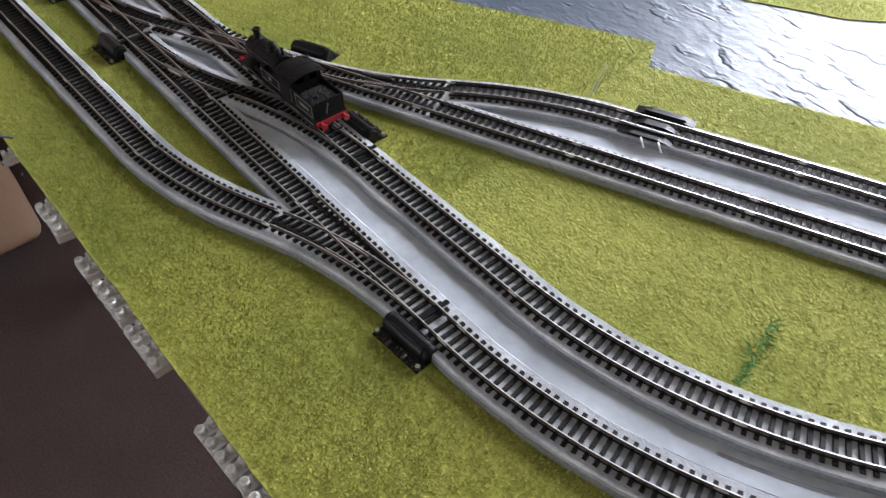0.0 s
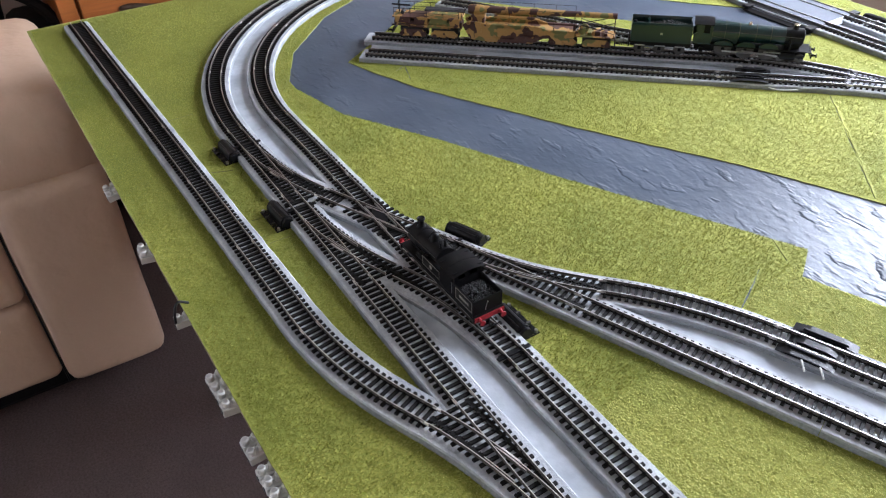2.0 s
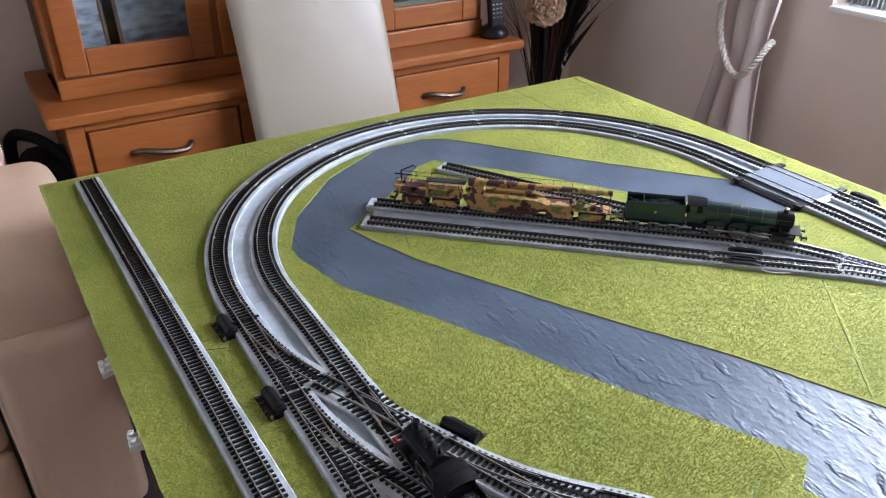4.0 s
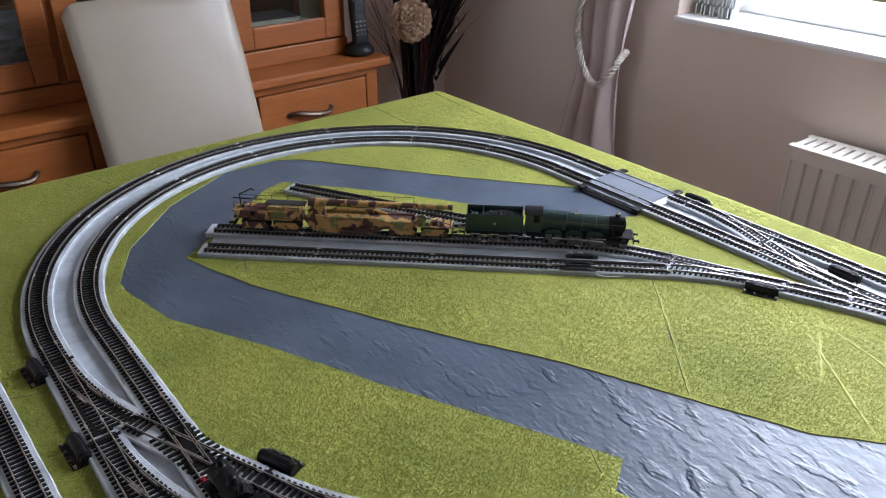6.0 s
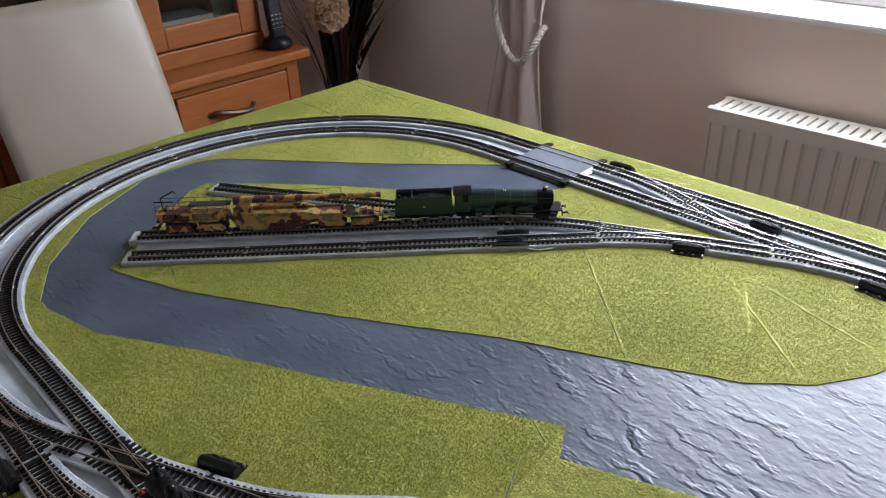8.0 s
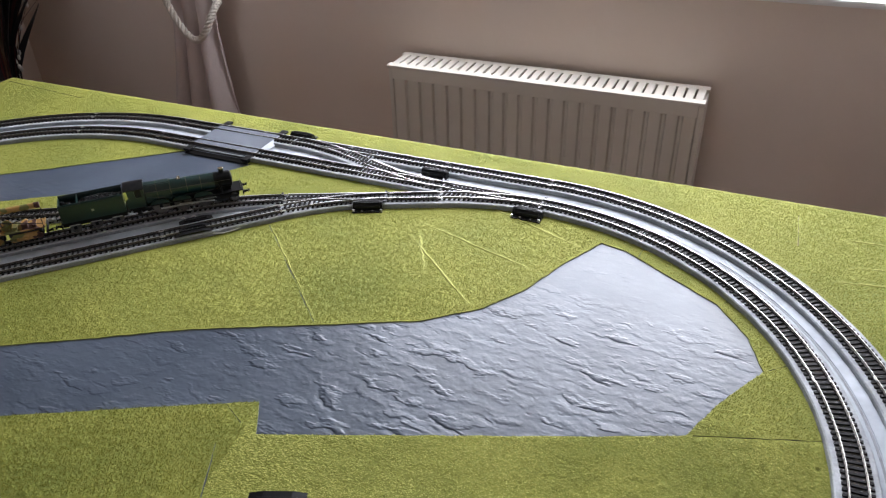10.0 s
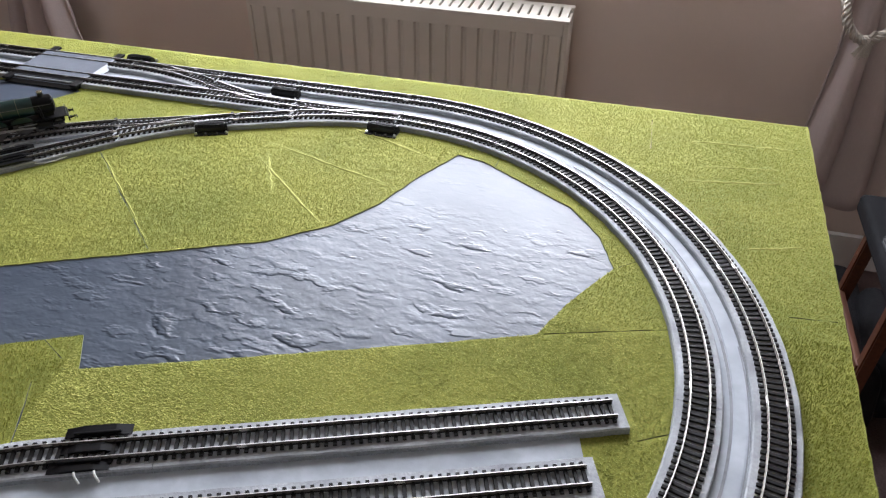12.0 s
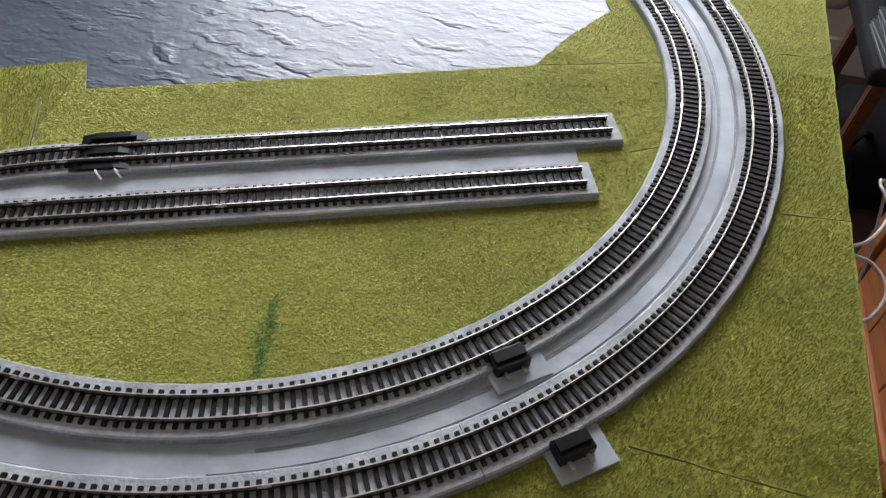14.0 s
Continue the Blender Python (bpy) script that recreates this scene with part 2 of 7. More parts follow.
LOCO_BLACK = material("satin_black_loco_paint", (0.0045, 0.0045, 0.0055), 0.36, fine=(150, 0.5), broad=(40, 0.4), tint=(0.011, 0.0105, 0.010), spec=0.14)
LOCO_GREEN = material("dark_green_loco_paint", (0.0032, 0.0195, 0.0175), 0.30, fine=(150, 0.4), broad=(30, 0.3), tint=(0.0045, 0.025, 0.0225), coat=0.2)
RED = material("red_buffer_beam_paint", (0.30, 0.010, 0.018), 0.4, fine=(200, 0.3))
BAND = material("dull_brass_lining", (0.10, 0.09, 0.05), 0.5, fine=(200, 0.3))
LINING = material("pale_lining_paint", (0.30, 0.285, 0.24), 0.5, fine=(200, 0.3))
COAL = material("crushed_coal", (0.012, 0.012, 0.013), 0.30, fine=(400, 0.6), bump=(900, 0.001), tint=(0.05, 0.05, 0.05))
STEEL = material("bright_steel", (0.55, 0.55, 0.54), 0.28, 1.0, fine=(120, 0.4))
TYRE = material("dull_wheel_steel", (0.12, 0.115, 0.105), 0.5, 0.7, fine=(120, 0.4))
BRASS = material("polished_brass", (0.72, 0.64, 0.50), 0.25, 1.0, fine=(120, 0.3))
DECK = material("slate_grey_crossing_deck", (0.100, 0.112, 0.135), 0.85, spec=0.2, fine=(120, 0.35), broad=(20, 0.3), tint=(0.075, 0.082, 0.095))
RAMP = material("pale_crossing_ramp", (0.40, 0.43, 0.46), 0.7, fine=(120, 0.35), broad=(20, 0.4))
WHITE_PLASTIC = material("white_terminal_nylon", (0.58, 0.58, 0.555), 0.42, fine=(120, 0.2))
PLY = material("plywood_edge", (0.44, 0.32, 0.19), 0.7, fine=(90, 0.5), broad=(8, 0.4), bump=(120, 0.0004), stretch=(1, 1, 9))
LEATHER = material("beige_sofa_leather", (0.56, 0.40, 0.285), 0.46, fine=(160, 0.2), broad=(4, 0.35), bump=(9, 0.010), tint=(0.48, 0.335, 0.235))
IVORY = material("ivory_faux_leather", (0.255, 0.217, 0.165), 0.42, fine=(140, 0.15), broad=(6, 0.3), bump=(14, 0.0012), tint=(0.243, 0.205, 0.154))
CARPET = material("dark_taupe_carpet", (0.125, 0.088, 0.082), 0.95, fine=(220, 0.7), broad=(5, 0.4), bump=(420, 0.003), spec=0.1)
PLASTER = material("taupe_painted_plaster", (0.76, 0.65, 0.57), 0.85, fine=(70, 0.12), broad=(1.6, 0.25), bump=(160, 0.0006), tint=(0.69, 0.58, 0.505))
CEILING = material("white_ceiling_paint", (0.78, 0.77, 0.74), 0.9, fine=(50, 0.1), broad=(2, 0.15))
GLOSS_WHITE = material("white_gloss_paint", (0.80, 0.80, 0.79), 0.3, fine=(30, 0.08), broad=(3, 0.12), tint=(0.68, 0.68, 0.66))
ENAMEL = material("cream_radiator_enamel", (0.70, 0.655, 0.58), 0.32, fine=(30, 0.1), broad=(4, 0.2), tint=(0.58, 0.53, 0.46))
DRAPE = material("taupe_curtain_cloth", (0.58, 0.49, 0.465), 0.75, fine=(300, 0.35), broad=(6, 0.3), bump=(500, 0.0006), tint=(0.49, 0.41, 0.385), stretch=(1, 1, 0.3))
ROPE = material("cream_twisted_rope", (0.50, 0.45, 0.385), 0.75, fine=(300, 0.4), bump=(400, 0.001))
PETAL = material("cream_silk_petal", (0.66, 0.48, 0.32), 0.75, fine=(60, 0.4), broad=(14, 0.4), bump=(80, 0.001), tint=(0.48, 0.33, 0.22))
TWIG = material("dark_dried_twig", (0.018, 0.015, 0.017), 0.8, fine=(120, 0.5))
STRAW = material("pale_straw_stem", (0.15, 0.085, 0.05), 0.8, fine=(120, 0.5))
RED_LEAF = material("dark_red_dried_leaf", (0.085, 0.012, 0.014), 0.75, fine=(90, 0.5))
VASE = material("oxblood_vase_glaze", (0.075, 0.022, 0.018), 0.25, fine=(20, 0.5), broad=(6, 0.5))
# cabinet back, with the inside shade in its colour; also picture frame brown
DARK = material("cabinet_shade_and_frame_brown", (0.10, 0.055, 0.03), 0.7, fine=(40, 0.4))
PHONE_SCREEN = material("dark_phone_display", (0.022, 0.024, 0.026), 0.35, fine=(60, 0.3))
PHONE_KEY = material("grey_rubber_key", (0.16, 0.16, 0.16), 0.6, fine=(200, 0.3))
# book page edges, darker than the magazine pages
BOOK_PAGES = material("dark_book_pages", (0.13, 0.135, 0.085), 0.8, fine=(500, 0.6), tint=(0.06, 0.065, 0.04), stretch=(1, 1, 6))
BOOK = material("green_cream_picture_cards", (0.18, 0.20, 0.11), 0.5, fine=(45, 0.9), tint=(0.03, 0.06, 0.03))
SEA_PICTURE = material("dark_sea_picture", (0.045, 0.060, 0.075), 0.35, fine=(34, 0.9), broad=(13, 0.7), tint=(0.30, 0.36, 0.42), stretch=(1, 0.6, 1.6))
PEWTER = material("brushed_pewter_handle", (0.125, 0.092, 0.070), 0.48, 1.0, fine=(150, 0.4))
CABLE = material("white_cable_sheath", (0.42, 0.39, 0.37), 0.4, fine=(90, 0.2))
FABRIC_BLACK = material("black_nylon_bag_cloth", (0.006, 0.006, 0.007), 0.8, fine=(300, 0.6), broad=(12, 0.5), bump=(300, 0.002), tint=(0.016, 0.016, 0.018), spec=0.15)
MAGAZINE_COVER = material("dark_glossy_magazine_cover", (0.010, 0.020, 0.022), 0.3, fine=(40, 0.5), broad=(18, 0.6), tint=(0.05, 0.05, 0.055))
MAGAZINE_PAGES = material("pale_page_edges", (0.34, 0.33, 0.33), 0.7, fine=(600, 0.6), tint=(0.12, 0.12, 0.13), stretch=(1, 1, 6))
CARTON = material("red_carton", (0.42, 0.02, 0.03), 0.45, fine=(60, 0.3))
GREEN_THREAD = material("bright_green_frayed_fibre", (0.08, 0.30, 0.075), 0.8, fine=(300, 0.6))


def fibre_material():
    """Single turf fibres, each its own shade between dark olive and straw."""
    m = bpy.data.materials.new("turf_fibre")
    m.use_nodes = True
    n, link = m.node_tree.nodes, m.node_tree.links.new
    b = n["Principled BSDF"]
    b.inputs["Roughness"].default_value, b.inputs["Specular IOR Level"].default_value = 0.8, 0.2
    island = n.new("ShaderNodeNewGeometry")
    ramp = n.new("ShaderNodeValToRGB")
    stops = ramp.color_ramp.elements
    stops[0].position, stops[0].color = 0.0, (0.225, 0.248, 0.041, 1)
    stops[1].position, stops[1].color = 1.0, (0.52, 0.50, 0.150, 1)
    mid = stops.new(0.45)
    mid.color = (0.355, 0.368, 0.078, 1)
    link(island.outputs["Random Per Island"], ramp.inputs[0])
    place = n.new("ShaderNodeTexCoord")
    last = ramp.outputs[0]
    # clumps, worn patches and the broad unevenness of the dye
    for scale, lo, hi, amount, shade in ((70, 0.48, 0.68, 0.17, (0.165, 0.205, 0.024)), (26, 0.50, 0.72, 0.18, (0.180, 0.205, 0.026)), (11, 0.48, 0.66, 0.40, (0.50, 0.47, 0.12)), (4, 0.44, 0.62, 0.40, (0.21, 0.25, 0.030))):
        tex = n.new("ShaderNodeTexNoise")
        tex.inputs["Scale"].default_value, tex.inputs["Detail"].default_value = scale, 4
        link(place.outputs["Object"], tex.inputs["Vector"])
        span = n.new("ShaderNodeMapRange")
        span.inputs[1].default_value, span.inputs[2].default_value, span.inputs[4].default_value = lo, hi, amount
        link(tex.outputs[0], span.inputs[0])
        mix = n.new("ShaderNodeMix")
        mix.data_type = "RGBA"
        mix.inputs[7].default_value = (*shade, 1)
        link(last, mix.inputs[6])
        link(span.outputs[0], mix.inputs[0])
        last = mix.outputs[2]
    link(last, b.inputs["Base Color"])
    return m


FIBRE = fibre_material()

# ---------------------------------------------------------------- building helpers
from mathutils.geometry import delaunay_2d_cdt


def thing(name, at, label, category, group="", kind="", rz=0.0):
    """An Empty at a thing's base."""
    e = new(name)
    e.empty_display_size = 0.02
    e.matrix_world = pose(*at, 0, 0, rz)
    return tagged(e, label, category, group, kind)


def mesh_of(name, bm, mat, smooth=False):
    me = bpy.data.meshes.new(name)
    bm.normal_update()
    if smooth:
        for f in bm.faces:
            f.smooth = True
        for e in bm.edges:
            e.smooth = len(e.link_faces) < 2 or e.calc_face_angle(0) < radians(40)
    bm.to_mesh(me)
    bm.free()
    for each in mat if isinstance(mat, (list, tuple)) else (mat,):
        me.materials.append(each)
    return me


def part(name, bm, mat, parent=None, label="", smooth=False, at=None):
    """Links a bmesh as ONE mesh object under a thing or a part."""
    ob = new(name, mesh_of(name, bm, mat, smooth))
    if parent is not None:
        ob.parent = parent
    if at is not None:
        ob.matrix_basis = at
    if label:
        ob["label"] = label
    return ob


def box(size, at=(0, 0, 0), bevel=0.0, bm=None, turn=None, seg=2):
    bm = bm or bmesh.new()
    m = Matrix.Translation(at)
    if turn is not None:
        m = m @ turn
    made = bmesh.ops.create_cube(bm, size=1, matrix=m @ Matrix.Diagonal((*size, 1)))
    if bevel:
        edges = list({e for v in made["verts"] for e in v.link_edges})
        bmesh.ops.bevel(bm, geom=edges, offset=bevel, segments=seg, profile=0.6, affect="EDGES")
    return bm


def rod(a, b, r, r2=None, seg=10, bm=None, cap=True):
    """A straight rod or cone from a to b."""
    bm = bm or bmesh.new()
    a, b = Vector(a), Vector(b)
    d = b - a
    m = Matrix.Translation((a + b) / 2) @ d.to_track_quat("Z", "Y").to_matrix().to_4x4()
    bmesh.ops.create_cone(bm, cap_ends=cap, segments=seg, radius1=r, radius2=r if r2 is None else r2, depth=d.length, matrix=m)
    return bm


def turned(profile, seg=20, bm=None, m=None):
    """A turned form from (radius, height) pairs."""
    bm = bm or bmesh.new()
    m = m or Matrix()
    rings = []
    for r, z in profile:
        rings.append([bm.verts.new(m @ Vector((r * math.cos(2 * math.pi * i / seg), r * math.sin(2 * math.pi * i / seg), z))) for i in range(seg)])
    for a, b in zip(rings, rings[1:]):
        for i in range(seg):
            bm.faces.new((a[i], a[(i + 1) % seg], b[(i + 1) % seg], b[i]))
    bm.faces.new(rings[-1])
    bm.faces.new(list(reversed(rings[0])))
    return bm


def prism(outline, depth, axis="y", at=0.0, bevel=0.0, bm=None):
    """An outline (pairs) drawn out along an axis, centred at 'at'."""
    bm = bm or bmesh.new()

    def spot(p, d):
        return {"y": (p[0], d, p[1]), "x": (d, p[0], p[1]), "z": (p[0], p[1], d)}[axis]
    one = [bm.verts.new(spot(p, at - depth / 2)) for p in outline]
    two = [bm.verts.new(spot(p, at + depth / 2)) for p in outline]
    faces = [bm.faces.new(one), bm.faces.new(list(reversed(two)))]
    for i in range(len(one)):
        j = (i + 1) % len(one)
        faces.append(bm.faces.new((one[j], one[i], two[i], two[j])))
    bmesh.ops.recalc_face_normals(bm, faces=faces)
    if bevel:
        bmesh.ops.bevel(bm, geom=list({e for f in faces for e in f.edges}), offset=bevel, segments=2, affect="EDGES")
    return bm


def sweep(points, r, seg=6, bm=None):
    """A round cord along points."""
    bm = bm or bmesh.new()
    pts = [Vector(p) for p in points]
    rings = []
    side = None
    for i, p in enumerate(pts):
        d = (pts[min(i + 1, len(pts) - 1)] - pts[max(i - 1, 0)]).normalized()
        side = (side or Vector((0.3, 0.2, 0.9))) - d * d.dot(side or Vector((0.3, 0.2, 0.9)))
        side.normalize()
        up = d.cross(side)
        rr = r(i / (len(pts) - 1)) if callable(r) else r
        rings.append([bm.verts.new(p + rr * (math.cos(2 * math.pi * k / seg) * side + math.sin(2 * math.pi * k / seg) * up)) for k in range(seg)])
    for a, b in zip(rings, rings[1:]):
        for k in range(seg):
            bm.faces.new((a[k], a[(k + 1) % seg], b[(k + 1) % seg], b[k]))
    bm.faces.new(list(reversed(rings[0])))
    bm.faces.new(rings[-1])
    return bm


def arc_points(points, steps=8):
    """A smooth curve through a few points (Catmull-Rom)."""
    p = [Vector(points[0])] + [Vector(q) for q in points] + [Vector(points[-1])]
    out = []
    for i in range(1, len(p) - 2):
        for k in range(steps):
            t = k / steps
            a, b, c, d = p[i - 1:i + 3]
            out.append(0.5 * (2 * b + (c - a) * t + (2 * a - 5 * b + 4 * c - d) * t * t + (3 * b - a - 3 * c + d) * t ** 3))
    return out + [p[-2]]


def sheet(outline, holes, top, thick, name, mat, parent=None, edge_noise=0.0):
    """A flat sheet with straight-cut holes: its top, and its cut edges."""
    rng = random.Random(3)
    verts, edges, loops = [], [], []
    for ring in [outline] + holes:
        base = len(verts)
        for i, a in enumerate(ring):
            b = ring[(i + 1) % len(ring)]
            run = math.hypot(b[0] - a[0], b[1] - a[1])
            steps = max(1, int(run / 0.012)) if edge_noise else 1
            for k in range(steps):
                t = k / steps
                j = edge_noise if k else 0
                verts.append(Vector((a[0] + (b[0] - a[0]) * t + rng.uniform(-j, j), a[1] + (b[1] - a[1]) * t + rng.uniform(-j, j))))
        count = len(verts) - base
        edges += [(base + i, base + (i + 1) % count) for i in range(count)]
        loops.append(range(base, base + count))
    v2, e2, f2, *_ = delaunay_2d_cdt(verts, edges, [], 1, 1e-6)
    bm = bmesh.new()
    ups = [bm.verts.new((v.x, v.y, top)) for v in v2]
    def within(p, ring):
        odd, j = False, len(ring) - 1
        for i in range(len(ring)):
            (xi, yi), (xj, yj) = ring[i], ring[j]
            if (yi > p[1]) != (yj > p[1]) and p[0] < (xj - xi) * (p[1] - yi) / (yj - yi) + xi:
                odd = not odd
            j = i
        return odd
    cut = [[tuple(verts[i]) for i in ring] for ring in loops[1:]]
    for f in f2:
        mid = sum((v2[i] for i in f), Vector((0, 0))) / len(f)
        if any(within(mid, ring) for ring in cut):
            continue
        try:
            face = bm.faces.new([ups[i] for i in f])
            face.normal_update()
            if face.normal.z < 0:
                face.normal_flip()
        except ValueError:
            pass
    rim = [e for e in bm.edges if len(e.link_faces) == 1]
    made = bmesh.ops.extrude_edge_only(bm, edges=rim)
    for v in made["geom"]:
        if isinstance(v, bmesh.types.BMVert):
            v.co.z -= thick
        elif isinstance(v, bmesh.types.BMFace) and isinstance(mat, tuple):
            v.material_index = 1
    bmesh.ops.recalc_face_normals(bm, faces=bm.faces)
    return part(name, bm, mat, parent)

# ---------------------------------------------------------------- the room


def wall_box(name, x0, x1, y0, y1, z0, z1, mat=PLASTER, kind="structure", label="", category="wall"):
    ob = part(name, box((x1 - x0, y1 - y0, z1 - z0), ((x0 + x1) / 2, (y0 + y1) / 2, (z0 + z1) / 2)), mat)
    return tagged(ob, label or "taupe painted plaster wall of the living room", category, kind=kind)


tagged(part("floor", box((EAST_X - WALL_X + 0.4, WALL_Y - SOUTH_Y + 0.4, 0.1), ((EAST_X + WALL_X) / 2, (WALL_Y + SOUTH_Y) / 2, -0.05)), CARPET),
       "dark taupe fitted carpet under the table and sofa", "floor", kind="structure")
tagged(part("ceiling", box((EAST_X - WALL_X + 0.4, WALL_Y - SOUTH_Y + 0.4, 0.1), ((EAST_X + WALL_X) / 2, (WALL_Y + SOUTH_Y) / 2, ROOM_H + 0.05)), CEILING),
       "plain white painted ceiling", "ceiling", kind="structure")
T = 0.26
wall_box("wall_west", WALL_X - 0.15, WALL_X, SOUTH_Y, WALL_Y + T, 0, ROOM_H)
wall_box("wall_east", EAST_X, EAST_X + 0.15, SOUTH_Y, WALL_Y + T, 0, ROOM_H)
# south wall, left open round the added door
bm = bmesh.new()
for x0, x1, z0, z1 in ((WALL_X - 0.15, FILL_DOOR[0], 0, ROOM_H), (FILL_DOOR[1], EAST_X + 0.15, 0, ROOM_H), (FILL_DOOR[0], FILL_DOOR[1], FILL_DOOR[3], ROOM_H), (FILL_DOOR[0], FILL_DOOR[1], 0, FILL_DOOR[2])):
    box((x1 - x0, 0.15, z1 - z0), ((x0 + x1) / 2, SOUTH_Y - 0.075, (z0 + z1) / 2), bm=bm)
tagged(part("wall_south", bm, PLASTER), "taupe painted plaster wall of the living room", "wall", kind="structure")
# the window wall, in four pieces round the opening
bm = bmesh.new()
for x0, x1, z0, z1 in ((WALL_X, WIN[0], 0, ROOM_H), (WIN[1], EAST_X, 0, ROOM_H), (WIN[0], WIN[1], 0, WIN[2] - 0.014), (WIN[0], WIN[1], WIN[3], ROOM_H)):
    box((x1 - x0, T, z1 - z0), ((x0 + x1) / 2, WALL_Y + T / 2, (z0 + z1) / 2), bm=bm)
tagged(part("wall_north", bm, PLASTER), "taupe painted plaster wall below and round the window", "wall", kind="structure")

window = thing("window_1", ((WIN[0] + WIN[1]) / 2, WALL_Y, WIN[2]), "white framed window with a deep white sill", "window", kind="structure")
half = (WIN[1] - WIN[0]) / 2
high = WIN[3] - WIN[2]
part("window_sill", box((2 * half + 0.006, 0.262, 0.016), (0, 0.119, -0.006), 0.005), GLOSS_WHITE, window)
bm = bmesh.new()
for x in (-half + 0.035, 0.0, half - 0.035):
    box((0.07, 0.06, high), (x, 0.22, high / 2), 0.006, bm)
for z in (0.04, high - 0.035):
    box((2 * half, 0.058, 0.075), (0, 0.22, z), 0.006, bm)
part("window_frame", bm, GLOSS_WHITE, window)
for x in (-half / 2, half / 2):
    pane = part("pane", box((half - 0.09, 0.006, high - 0.13), (x, 0.22, high / 2)), GLASS, window)
    pane.visible_shadow = False

# the door is made up: out of view, round the fill lamp
door = thing("added_door", ((FILL_DOOR[0] + FILL_DOOR[1]) / 2, SOUTH_Y - 0.075, FILL_DOOR[2]), "white framed glazed door, added out of view for the fill lamp", "door", kind="structure")
wide, high = FILL_DOOR[1] - FILL_DOOR[0], FILL_DOOR[3] - FILL_DOOR[2]
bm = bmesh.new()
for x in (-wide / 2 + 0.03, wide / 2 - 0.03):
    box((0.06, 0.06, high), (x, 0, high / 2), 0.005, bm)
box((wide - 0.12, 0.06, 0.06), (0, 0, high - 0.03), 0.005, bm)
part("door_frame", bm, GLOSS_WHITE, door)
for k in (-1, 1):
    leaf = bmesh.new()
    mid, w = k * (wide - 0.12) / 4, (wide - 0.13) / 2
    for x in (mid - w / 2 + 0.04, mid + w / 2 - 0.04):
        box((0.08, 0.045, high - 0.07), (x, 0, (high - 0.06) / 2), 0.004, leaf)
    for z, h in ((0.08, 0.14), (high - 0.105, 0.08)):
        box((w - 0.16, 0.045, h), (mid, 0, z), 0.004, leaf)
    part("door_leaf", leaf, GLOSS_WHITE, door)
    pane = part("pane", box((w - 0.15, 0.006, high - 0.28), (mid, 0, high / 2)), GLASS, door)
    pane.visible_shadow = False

# ---------------------------------------------------------------- the layout board on its table
HX, HY, TOP = 0.956, 0.6375, 0.75
TURF, WATER_Z, BED = 0.0022, 0.7488, 0.0078
table = thing("layout_table", (0, 0, 0), "plywood baseboard on a pine trestle table carrying the model railway", "table")
RIM = [(-0.962, -0.6375), (0.918, -0.607), (0.956, 0.6375), (-0.956, 0.6375)]
part("board", prism([(0.998 * x, 0.998 * y) for x, y in RIM], 0.012, "z", TOP - TURF - 0.0065), PLY, table)
for y in (-HY + 0.10, 0, HY - 0.07):
    part("batten", box((2 * HX - 0.2, 0.045, 0.05), (0, y, TOP - TURF - 0.0385), 0.003), PLY, table)
for x in (-0.62, 0.62):
    part("crossbar", box((0.06, 2 * HY - 0.3, 0.06), (x, 0, TOP - TURF - 0.0945), 0.004), PLY, table)
    for y in (-0.42, 0.42):
        part("leg", box((0.06, 0.06, 0.62), (x, y, 0.31), 0.004), PLY, table)

SOUTH_BANK = [(-0.305, 0.462), (-0.501, 0.307), (-0.763, 0.118), (-0.791, 0.069), (-0.794, -0.029), (-0.712, -0.174), (-0.598, -0.284), (-0.503, -0.332),
              (-0.473, -0.333), (-0.362, -0.311), (-0.225, -0.237), (-0.049, -0.157), (0.080, -0.092), (0.196, -0.036), (0.221, -0.078)]
POND = [(0.427, 0.002), (0.558, 0.053), (0.636, 0.086), (0.660, 0.141), (0.703, 0.216), (0.682, 0.272), (0.641, 0.326), (0.509, 0.408), (0.472, 0.417), (0.436, 0.348),
        (0.404, 0.268), (0.366, 0.211), (0.302, 0.158)]
NORTH_BANK = [(0.189, 0.106), (0.044, 0.040), (-0.088, -0.035), (-0.179, -0.084), (-0.242, -0.115), (-0.310, -0.151), (-0.373, -0.182), (-0.412, -0.194), (-0.460, -0.212), (-0.513, -0.226), (-0.580, -0.127), (-0.672, -0.006), (-0.682, 0.035), (-0.523, 0.161),
              (-0.359, 0.268), (-0.215, 0.372), (-0.160, 0.452)]


SEAM_ENDS = []      # each cut or crease, with the strip beside it that carries few fibres


def seam(a, b, w=0.0006):
    """The outline of a cut between two mats."""
    SEAM_ENDS.append((*a, *b, 0.0008, 0.0026))
    a, b = Vector(a), Vector(b)
    s = (b - a).normalized() * w
    s = Vector((-s.y, s.x))
    return [tuple(p) for p in (a + s, b + s, b - s, a - s)]


